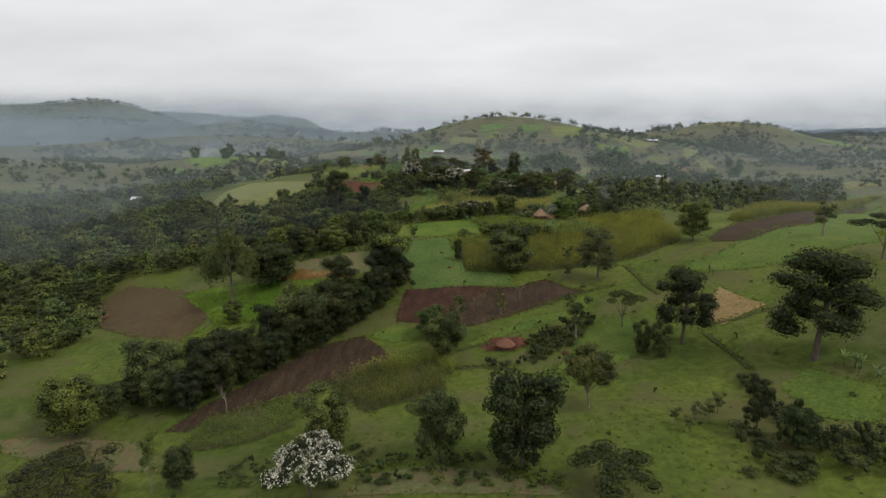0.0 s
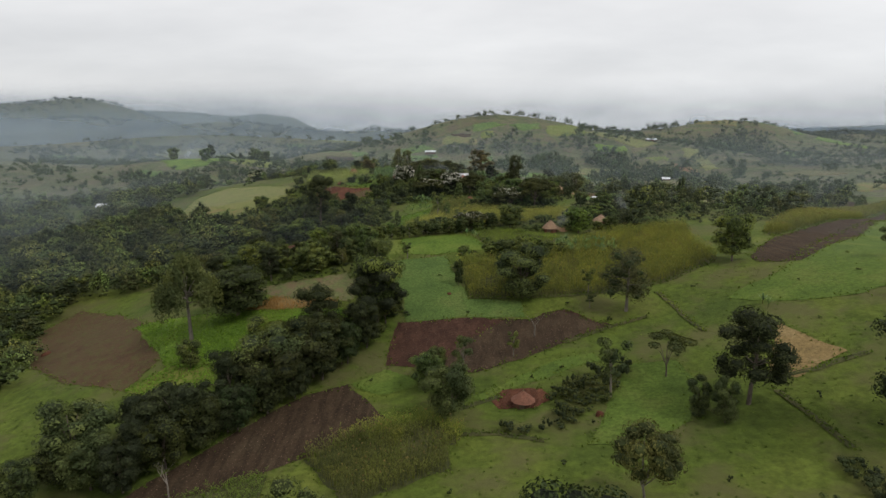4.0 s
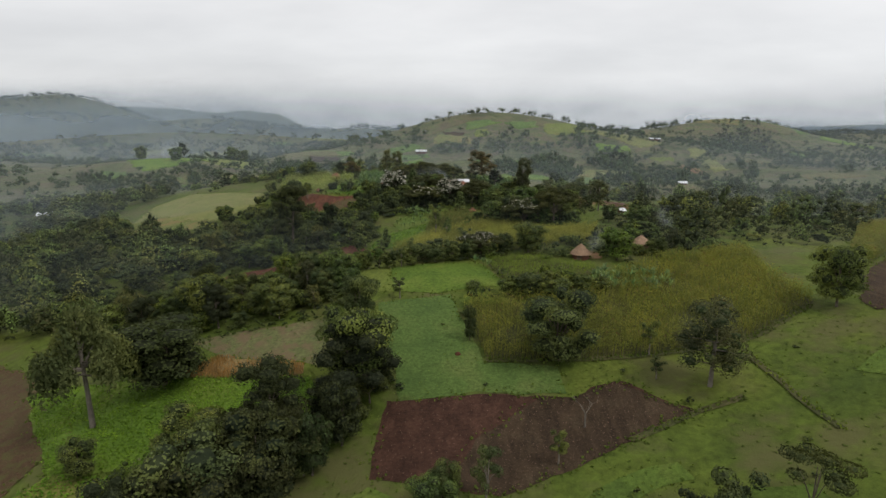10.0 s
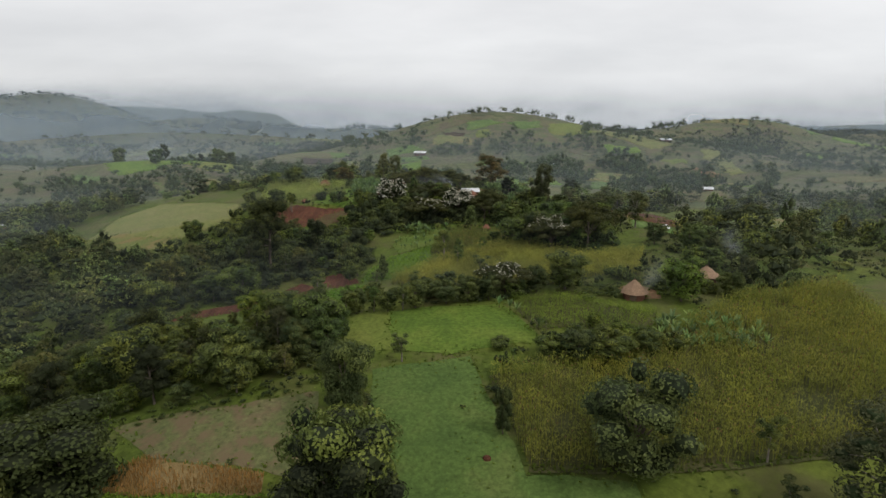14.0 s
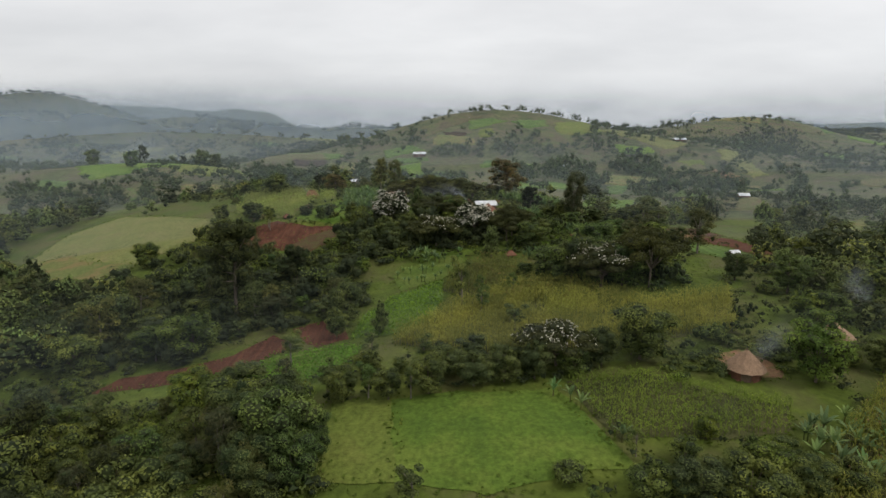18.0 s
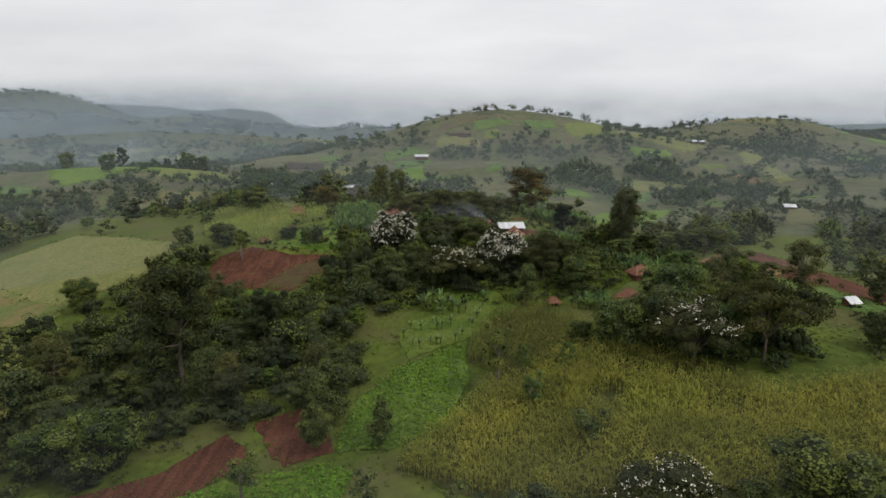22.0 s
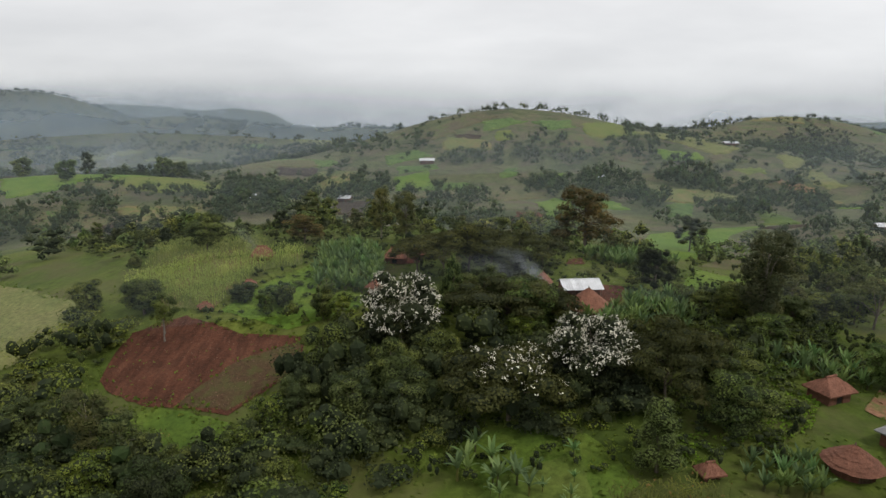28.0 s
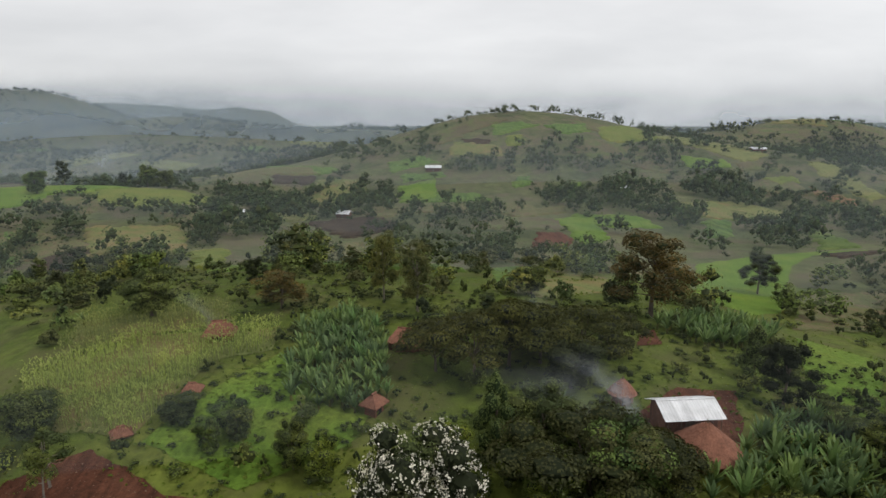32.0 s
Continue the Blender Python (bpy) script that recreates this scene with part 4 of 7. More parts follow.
            out.append((rad * math.cos(q), rad * math.sin(q), 0.42 + rnd.uniform(-0.16, 0.26) - rad * 0.5, rnd.uniform(0.15, 0.24), rnd.uniform(0.18, 0.3)))
    return out


SPECIES = dict(  # crown plan, leaf, sprays, spray size, core share, bark
    broad=("broad", "leaf_mid", 6400, 0.2, 0.74, "bark"), broad_dark=("broad", "leaf_black", 6400, 0.21, 0.76, "bark"),
    fresh=("broad", "leaf_fresh", 5400, 0.2, 0.72, "bark"), round=("round", "leaf_mid", 6400, 0.18, 0.8, "bark"),
    tall=("tall", "leaf_black", 7000, 0.185, 0.78, "bark"), olive=("tall", "leaf_olive", 6000, 0.185, 0.5, "bark_pale"),
    flat=("flat", "leaf_brown", 6800, 0.19, 0.66, "bark"), acacia=("acacia", "leaf_dark", 2400, 0.17, 0.5, "bark"),
    weep=("weep", "leaf_olive", 6000, 0.2, 0.48, "bark_pale"), conifer=("conifer", "leaf_lime", 4000, 0.15, 0.8, "bark"),
    ball=("ball", "leaf_olive", 5000, 0.18, 0.72, "bark_pale"),
    sapling=("sapling", "leaf_mid", 1600, 0.19, 0.5, "bark_pale"), rust=("tall", "leaf_rust", 6400, 0.19, 0.55, "bark"),
    flower=("broad", "leaf_black", 5000, 0.21, 0.8, "bark"), flower_flat=("flat", "leaf_black", 5000, 0.2, 0.7, "bark"), flower_few=("flat", "leaf_brown", 5600, 0.2, 0.7, "bark"),
    shrub=("shrub", "leaf_mid", 2000, 0.12, 0.78, "bark"), shrub_fresh=("shrub", "leaf_fresh", 2000, 0.12, 0.72, "bark"),
)


def grow(species, seed, high, wide, name, label, detail=1.0, bigger=1.0):
    """A plant standing at the origin: trunk and limbs, crown, and blossom where it flowers."""
    plan, leaf, count, spray, shade_core, bark = SPECIES[species]
    rnd = np.random.default_rng(seed)
    top = new(name)
    lobes = [(x * wide * 1.2, y * wide * 1.2, z * high, r * wide * 1.12, s * high * 1.12) for x, y, z, r, s in crown_lobes(plan, rnd)]
    wood, inner, out = Bits(), Bits(), Bits()
    if plan != "shrub":
        lean = rnd.uniform(-0.04, 0.04, 2) * high
        fork = (0.3 if plan not in ("tall", "conifer", "sapling", "weep") else 0.55) * high
        r0 = 0.014 * high + 0.008 * wide
        tube(wood, [(0, 0, -0.5), (lean[0] * 0.3, lean[1] * 0.3, fork * 0.5), (lean[0], lean[1], fork), (lean[0] * 1.3, lean[1] * 1.3, 0.82 * high)],
             [r0 * 1.25, r0 * 0.9, r0 * 0.7, r0 * 0.15], 8)
        for x, y, z, r, s in lobes[::2]:
            low = min(fork * rnd.uniform(0.75, 1.1), z - 0.05 * high)
            tube(wood, [(lean[0] * 0.9, lean[1] * 0.9, low), (x * 0.5, y * 0.5, low + (z - low) * 0.62), (x, y, z)], [r0 * 0.45, r0 * 0.28, r0 * 0.08], 5)
        part_of(top, "trunk", wood, MAT[bark], True)
    vol = np.array([r * r for *_, r, s in lobes])
    share = np.maximum(6, count * detail * vol / vol.sum()).astype(int)
    for (x, y, z, r, s), n in zip(lobes, share):
        lump(inner, (x, y, z), (r * shade_core, r * shade_core, s * shade_core), rnd, True)
        p, q = shell(rnd, n, (x, y, z), (r, r, s))
        if plan == "weep":
            p[:, 2] -= rnd.uniform(0, 0.09 * high, n if len(p) == n else len(p)) * (rnd.random(len(p)) < 0.6)
            q = q * [1, 1, 0.15]
        leaves(out, p, q, spray * bigger * (wide / 8) ** 0.35, rnd, 1.5 if plan != "weep" else 2.2)
        stray = rnd.normal(0, 1, (max(2, n // 9), 3))
        stray /= np.linalg.norm(stray, axis=1, keepdims=True)
        leaves(out, np.array([x, y, z]) + stray * np.array([r, r, s]) * rnd.uniform(1.05, 1.35, (len(stray), 1)), stray, spray * 0.8, rnd)
    crown = part_of(top, "crown" if plan != "shrub" else "foliage", out, MAT[leaf])
    # dark lumps stand in for the shade deep in the crown
    part_of(crown, "inner_foliage", inner, MAT["shade_core_dark" if leaf in ("leaf_black", "leaf_brown") else "shade_core"])
    if species.startswith("flower"):
        bloom = Bits()
        many = species != "flower_few"
        for (x, y, z, r, s), n in zip(lobes, share):
            if z < (0.5 if many else 0.62) * high:
                continue
            p, q = shell(rnd, int(n * (0.62 if species == "flower" else 0.5 if many else 0.16)), (x, y, z), (r * 1.12, r * 1.12, s * 1.12), 0.0)
            pick = noise_pick(p, rnd, 0.36 if many else 0.52) & (q[:, 2] > -0.1)
            for _ in range(5):
                leaves(bloom, p[pick] + rnd.normal(0, 0.1, (pick.sum(), 3)), q[pick], 0.14, rnd, 1.0, 0.5)
        part_of(top, "blossom", bloom, MAT["blossom"], label="creamy white flower heads")
    return tagged(top, label, "tree" if "shrub" not in species else "shrub")


def noise_pick(p, rnd, level):
    """Which places carry flowers: they come in drifts."""
    w = np.array([noise.noise(Vector(a) * 0.7) for a in p]) * 0.75 + 0.5
    return w + rnd.uniform(-0.2, 0.2, len(p)) > level


def lathe_leaf(bits, base, yaw, pitch, length, width, droop, rnd):
    """One long banana leaf: a folded strip that arches over."""
    pts, n = [], 5
    d = Vector((math.cos(yaw) * math.cos(pitch), math.sin(yaw) * math.cos(pitch), math.sin(pitch)))
    side = Vector((-math.sin(yaw), math.cos(yaw), 0))
    p = Vector(base)
    v = []
    for k in range(n):
        u = k / (n - 1)
        w = width * (0.25 + math.sin(math.pi * min(1, u * 0.9 + 0.08)) * 0.75) * 0.5
        v += [tuple(p - side * w + Vector((0, 0, -w * 0.25))), tuple(p), tuple(p + side * w + Vector((0, 0, -w * 0.25)))]
        p = p + d * (length / (n - 1))
        d = (d + Vector((0, 0, -droop / (n - 1)))).normalized()
    f = []
    for k in range(n - 1):
        a = k * 3
        f += [(a, a + 1, a + 4, a + 3), (a + 1, a + 2, a + 5, a + 4)]
    bits.add(v, f)


def banana(seed, high, name="banana_plant", label="broad-leaved banana plant with torn arching leaves"):
    rnd = random.Random(seed)
    top = new(name)
    stem = Bits()
    sh = high * 0.45
    tube(stem, [(0, 0, -0.3), (0, 0, sh * 0.6), (0.05, 0, sh)], [0.16, 0.13, 0.07], 6)
    part_of(top, "stem", stem, MAT["leaf_olive"], True)
    fan = Bits()
    for k in range(9):
        lathe_leaf(fan, (0, 0, sh * rnd.uniform(0.8, 1.05)), k * 2.399 + rnd.uniform(-0.3, 0.3), rnd.uniform(0.75, 1.45), high * rnd.uniform(0.5, 0.72), high * 0.14, rnd.uniform(0.5, 1.3), rnd)
    part_of(top, "leaves", fan, MAT["leaf_banana"])
    return tagged(top, label, "banana plant")


def spot(x, y, turn=0.0, size=1.0, sink=0.0, tall=1.0):
    return pose(x, y, lie1(x, y) - sink, 0, 0, turn) @ Matrix.Diagonal((size, size, size * tall, 1))


LABELS = dict(
    broad="broadleaf tree with a full dark green crown", broad_dark="wide spreading tree with almost black-green foliage",
    fresh="young broadleaf tree with light green leaves", round="dense round-crowned green tree", tall="tall dark tree with ragged grey-green foliage",
    olive="tall thin-leaved olive green tree with pale stem", flat="flat-topped spreading dark tree", acacia="small umbrella-shaped acacia with bare limbs",
    weep="tall weeping tree with hanging olive foliage", conifer="yellow-green cypress with upright plumes", sapling="slender young tree with sparse foliage",
    ball="round-headed olive green tree on a thin stem",
    rust="tall tree with rusty brown-green foliage", flower="large tree covered with creamy white flowers", flower_flat="spreading dark tree with creamy white flowers on top", flower_few="spreading dark tree with scattered white flowers",
    shrub="low dense green shrub", shrub_fresh="low light green leafy shrub")
NAMES = dict(tall="tall_tree", olive="tall_tree", rust="tall_tree", flat="spreading_tree", broad_dark="spreading_tree", weep="weeping_tree", conifer="cypress_tree", acacia="acacia_tree", flower="flowering_tree", flower_flat="flowering_tree", flower_few="flowering_tree", sapling="sapling", shrub="shrub", shrub_fresh="shrub")
PROTO, TURN = {}, random.Random(11)


def plant(species, x, y, high, wide, group="", variants=3, light=False):
    """Set a copy of one of a few grown plants of the species; each kind is grown at its usual size and scaled."""
    k = TURN.randrange(variants)
    key = (species, k, light)
    base_h = dict(tall=13, olive=12, weep=13, rust=12, sapling=7, conifer=8, acacia=6, flat=10, shrub=2.2, shrub_fresh=2.2).get(species, 9.5)
    base_w = dict(tall=9, olive=7, weep=11, rust=9, sapling=4, conifer=5, acacia=7, flat=13, shrub=3, shrub_fresh=3, flower=11, flower_few=12, flower_flat=12).get(species, 8.5)
    sx, sz = wide / base_w, high / base_h
    m = pose(x, y, lie1(x, y), 0, 0, TURN.uniform(0, 360)) @ Matrix.Diagonal((sx, sx, sz, 1))
    if key not in PROTO:
        ob = grow(species, 100 + 7 * k + len(species) * 31, base_h, base_w, NAMES.get(species, "tree"), LABELS[species], 0.7 if light else 1.0, 1.12 if light else 1.0)
        PROTO[key] = ob
        ob.matrix_basis = m
        if group:
            ob["group"] = group
        return ob
    src = PROTO[key]
    ob = copy_thing(src, m @ Matrix.Diagonal((1 / src.scale[0], 1 / src.scale[1], 1 / src.scale[2], 1)))
    if group:
        ob["group"] = group
    return ob


plant('broad', -83.8, 122.6, 12.9, 12.8)
plant('broad', -46.7, 95.4, 7.9, 5.4)
plant('flat', -68.0, 98.3, 7.0, 17.3)
plant('flower_flat', -23.3, 88.5, 9.6, 10.8)
plant('round', -25.4, 107.6, 11.2, 10.9)
plant('broad', -4.6, 97.8, 12.7, 9.6)
plant('broad_dark', 8.5, 94.7, 15.5, 12.8)
plant('ball', 22.3, 113.8, 12.4, 9.0)
plant('tall', 46.6, 136.7, 16.9, 12.6)
plant('round', 40.9, 132.5, 7.5, 4.9)
plant('round', 37.8, 135.6, 7.1, 4.6)
plant('acacia', 37.1, 150.4, 9.3, 9.1)
plant('tall', 65.8, 120.7, 21.3, 18.8)
plant('flat', 20.6, 86.0, 6.6, 11.1)
plant('tall', 46.5, 101.0, 9.0, 5.0)
plant('broad_dark', 50.5, 96.5, 6.0, 6.5)
plant('sapling', 35.0, 105.0, 3.4, 2.4)
plant('sapling', 36.4, 102.5, 3.0, 2.2)
plant('sapling', 39.0, 105.0, 3.8, 2.6)
plant('sapling', 41.0, 105.8, 3.6, 2.4)
plant('sapling', 43.0, 107.5, 4.0, 2.6)
plant('sapling', -51.8, 95.9, 11.6, 3.8)
plant('round', 13.0, 192.1, 14.5, 15.0)
plant('olive', 37.3, 181.4, 14.9, 11.5)
plant('sapling', 25.2, 145.6, 11.9, 6.8)
plant('broad', -5.2, 143.0, 12.1, 10.1)
plant('broad', -10.0, 155.0, 8.4, 7.9)
plant('broad', 71.5, 203.0, 12.9, 10.9)
plant('acacia', 99.8, 156.6, 11.9, 14.0)
plant('sapling', 102.7, 187.1, 10.1, 7.7)
plant('weep', -71.2, 180.1, 24.3, 17.3)
plant('broad_dark', -63.2, 190.9, 13.7, 18.8)
plant('tall', -24.0, 180.0, 16.6, 13.6)
plant('sapling', 8.5, 165.8, 6.2, 3.8)
plant('sapling', -3.0, 157.6, 10.0, 5.0)
plant('broad', -8.7, 158.2, 7.6, 4.9)
plant('broad', -66.1, 167.8, 6.6, 5.8)
plant('round', -48.5, 167.8, 10.7, 12.2)
plant('sapling', 29.2, 184.9, 4.1, 3.2)
plant('sapling', -19.6, 216.4, 5.0, 4.3)
plant('round', -4.0, 198.7, 7.4, 2.8)
plant('broad', -27.1, 203.2, 12.9, 8.6)
plant('broad', -24.8, 182.7, 17.9, 14.3)
plant('sapling', 30.1, 192.3, 7.2, 3.9)
plant('broad', -100.3, 325.9, 7.0, 6.8)
plant('sapling', -12.8, 276.0, 10.4, 6.3)
plant('sapling', -9.3, 269.5, 6.1, 4.0)
plant('sapling', -3.9, 260.4, 4.9, 4.6)
plant('flower_few', 0.5, 245.2, 6.7, 10.9)
plant('broad', 13.6, 246.8, 8.4, 9.6)
plant('sapling', -27.0, 238.7, 5.7, 3.3)
plant('sapling', -20.9, 237.3, 5.6, 3.2)
plant('sapling', -33.1, 241.5, 5.4, 4.4)
plant('broad', -15.9, 244.6, 4.2, 6.5)
plant('round', -47.3, 245.2, 6.1, 7.7)
plant('conifer', -28.0, 266.1, 6.7, 4.1)
plant('sapling', -42.8, 257.7, 5.9, 5.3)
plant('broad', -30.6, 238.8, 5.4, 5.2)
plant('broad', -24.1, 238.0, 4.8, 4.8)
plant('broad', -18.5, 238.6, 5.3, 5.5)
plant('broad', -12.1, 239.8, 5.0, 5.9)
plant('round', -7.7, 240.7, 5.4, 5.3)
plant('broad', -3.3, 241.1, 5.7, 4.9)
plant('round', 2.7, 242.1, 4.4, 5.0)
plant('broad', 7.1, 244.4, 6.1, 4.8)
plant('tall', -63.7, 290.8, 21.2, 13.3)
plant('tall', -52.2, 301.9, 9.6, 6.6)
plant('round', -101.2, 326.4, 6.7, 7.5)
plant('flat', 26.0, 280.1, 13.7, 13.4)
plant('flower_few', 16.5, 281.6, 10.3, 13.8)
plant('shrub', 7.9, 291.1, 2.6, 4.9)
plant('flower', -31.8, 332.8, 11.6, 12.4)
plant('flower', -7.9, 321.8, 9.9, 12.0)
plant('flower_few', -18.4, 317.4, 9.6, 13.5)
plant('flat', 2.3, 323.0, 9.8, 10.4)
plant('flat', -16.1, 339.6, 8.0, 15.1)
plant('conifer', -4.5, 307.7, 7.9, 6.2)
plant('broad', 6.1, 313.6, 5.8, 7.4)
plant('olive', 22.8, 341.9, 16.3, 7.8)
plant('conifer', 12.8, 367.1, 8.0, 5.6)
plant('sapling', -70.3, 343.1, 7.0, 3.7)
plant('broad', -89.8, 356.3, 6.4, 6.1)
plant('broad', -78.6, 353.5, 6.2, 6.9)
plant('round', -54.4, 352.9, 3.6, 5.3)
plant('sapling', -45.7, 350.8, 4.1, 3.9)
plant('conifer', -24.7, 345.8, 9.5, 5.5)
plant('broad', -222.0, 672.0, 15.0, 13.0)
plant('broad', -212.0, 676.0, 12.0, 11.0)
plant('tall', -236.0, 668.0, 9.0, 6.0)
plant('tall', -255.0, 640.0, 15.0, 8.0)
plant('round', -285.0, 622.0, 12.0, 12.0)
plant('broad', -243.0, 598.0, 13.0, 12.0)
plant('fresh', -65.0, 269.5, 9.5, 11.0)
plant('fresh', -73.0, 271.0, 7.5, 9.0)
plant('broad', -35.5, 273.5, 8.5, 6.5)
plant('broad', -36.5, 267.0, 6.0, 4.5)
plant('olive', -53.0, 282.0, 6.0, 6.5)
plant('broad', 5.5, 217.0, 4.5, 5.5)
plant('broad', 10.0, 216.0, 5.5, 6.5)
plant('broad', 15.0, 215.0, 6.5, 8)
plant('broad', 22.0, 217.0, 5, 6)
plant('broad', 27.0, 218.0, 4, 5)
plant('broad', 19.0, 218.5, 5, 6)
plant('rust', 7.7, 394.7, 15.5, 14.3)
plant('olive', -40.5, 389.3, 12.0, 5.0)
plant('olive', -34.4, 384.5, 11.5, 6.6)
plant('tall', 55.0, 447.3, 11.8, 9.3)
plant('tall', 12.2, 358.5, 8.8, 6.3)
plant('broad', -79.8, 386.4, 8.4, 9.5)
plant('rust', -57.6, 386.8, 6.5, 9.0)
plant('broad', -13.1, 402.6, 5.8, 7.7)
plant('round', 15.8, 354.6, 3.7, 4.1)
plant('round', -7.0, 341.0, 2.5, 2.7)
plant('olive', -14.0, 338.3, 8.0, 7.5)
plant('fresh', -19.5, 339.6, 5.0, 5.7)
plant('fresh', -29.0, 343.1, 5.9, 3.8)
plant('flat', -21.3, 364.4, 9.8, 12.6)
plant('flat', -16.9, 366.0, 8.1, 11.9)
plant('flat', -31.0, 363.0, 7.5, 9.0)
plant('flat', -26.0, 361.5, 8.8, 11.0)
plant('flat', -11.5, 365.0, 9.0, 11.5)
plant('flat', -6.5, 369.0, 7.5, 9.0)
plant('broad_dark', -14.0, 359.5, 6.5, 8.0)
plant('flat', -9.5, 341.0, 5.5, 8.5)
plant('acacia', 47.5, 351.0, 8.0, 10.5)
plant('broad', 31.0, 347.0, 5.5, 6.5)
plant('broad', 16.5, 349.0, 5.0, 5.5)
plant('round', 40.0, 352.0, 6.0, 7.5)
plant('olive', 36.0, 356.0, 7.0, 6.0)
plant('broad', 52.0, 360.0, 6.5, 7.5)
plant('olive', 58.0, 366.0, 7.0, 6.5)
plant('round', -52.7, 350.3, 4.1, 3.6)
plant('round', -61.4, 354.9, 3.1, 5.4)
plant('round', -45.4, 345.3, 5.5, 4.1)
plant('sapling', -71.4, 345.7, 6.8, 4.2)
plant('broad', 6.5, 286.7, 8.3, 9.1)
plant('broad', 10.9, 285.6, 10.1, 7.8)
plant('flat', 15.9, 279.9, 8.7, 10.9)
plant('fresh', 25.3, 302.1, 6.0, 5.9)
plant('broad', 20.9, 282.0, 9.4, 8.5)
plant('round', 6.4, 313.7, 6.8, 7.6)
plant('fresh', 1.3, 288.9, 4.3, 4.4)
plant('broad', 30.6, 323.7, 5.9, 6.5)
plant('olive', 35.9, 314.3, 8.5, 6.8)
plant('broad', 21.1, 335.3, 5.4, 6.2)
plant('broad', 9.7, 322.9, 5.8, 6.5)
plant('sapling', -12.6, 280.7, 7.8, 3.5)
plant('sapling', -8.7, 280.0, 5.4, 3.0)
plant('sapling', -2.1, 279.7, 5.2, 2.7)
plant('tall', -52.9, 302.2, 10.0, 6.4)
plant('flat', 0.5, 319.9, 8.8, 10.2)
plant('broad', -26.4, 326.4, 7.0, 6.6)
plant('broad', -32.3, 323.4, 7.5, 6.9)
plant('round', -41.6, 327.7, 8.5, 6.7)
plant('fresh', -42.1, 343.6, 5.0, 4.5)
plant('fresh', -15.3, 334.5, 4.5, 4.7)
plant('fresh', -20.7, 336.3, 5.3, 4.1)
plant('broad', -36.5, 319.8, 6.0, 6.0)
plant('round', -43.7, 321.4, 5.4, 5.6)
plant('olive', 23.3, 342.7, 11.9, 8.1)
plant('broad', 21.0, 346.8, 6.6, 7.0)
plant('broad', -42.1, 230.2, 8.9, 7.7)
plant('broad', -37.8, 233.4, 7.9, 6.6)
plant('round', -33.3, 221.2, 7.4, 6.2)
plant('broad', -37.6, 220.5, 7.4, 6.8)
plant('fresh', -52.4, 241.0, 8.1, 7.2)
plant('broad', -31.6, 225.7, 6.2, 4.6)
plant('olive', -42.7, 224.7, 8.5, 5.2)
plant('round', -55.6, 348.8, 4.3, 3.1)
plant('broad', -78.5, 353.7, 6.6, 7.3)


# ---- woods ----
WOOD_MIX = dict(wood=("broad", "broad", "broad", "fresh", "fresh", "round", "olive", "tall", "shrub", "shrub_fresh", "olive", "round"), belt=("broad_dark", "broad_dark", "flat", "broad", "tall", "shrub"),
                thicket=("shrub", "shrub_fresh", "fresh", "shrub", "shrub_fresh", "round", "shrub", "olive"), hedge=("broad", "fresh", "sapling", "shrub", "shrub_fresh", "round"))
PLANTED = []
FAR_TREES = []
COUNT = 0


def scatter(poly, per, seed):
    """Evenly strewn places in a polygon, about one on so many square metres."""
    r = np.random.default_rng(seed)
    xs, ys = [p[0] for p in poly], [p[1] for p in poly]
    d = math.sqrt(per)
    a, b = np.meshgrid(np.arange(min(xs), max(xs) + d, d), np.arange(min(ys), max(ys) + d, d))
    a = a.ravel() + r.uniform(-0.45, 0.45, a.size) * d
    b = b.ravel() + r.uniform(-0.45, 0.45, b.size) * d
    k = inside(poly, a, b)
    return list(zip(a[k].tolist(), b[k].tolist()))


UNDER = []


def clear_of_plots(x, y):
    ok = np.ones(len(x), bool)
    for p in PLOTS:
        ok &= ~inside(p, x, y)
    return ok


def open_spots(places):
    """The places that lie on no plot."""
    if not places:
        return []
    a = np.array(places)
    ok = clear_of_plots(a[:, 0], a[:, 1])
    for p in BARE:
        ok &= ~(inside(p, a[:, 0], a[:, 1] + 3.5) | inside(p, a[:, 0], a[:, 1] + 7))
    return a[ok].tolist()


# ground kept clear of tall trees in front of the dwellings: x, y, radius
YARDS = [(-3.0, 344.0, 9.0), (-1.0, 338.0, 9.0), (20.8, 317.0, 6.0), (24.6, 307.0, 6.5), (13.5, 304.0, 6.0), (8.0, 299.0, 6.5), (20.0, 301.5, 5.5), (27.0, 237.0, 6.0)]


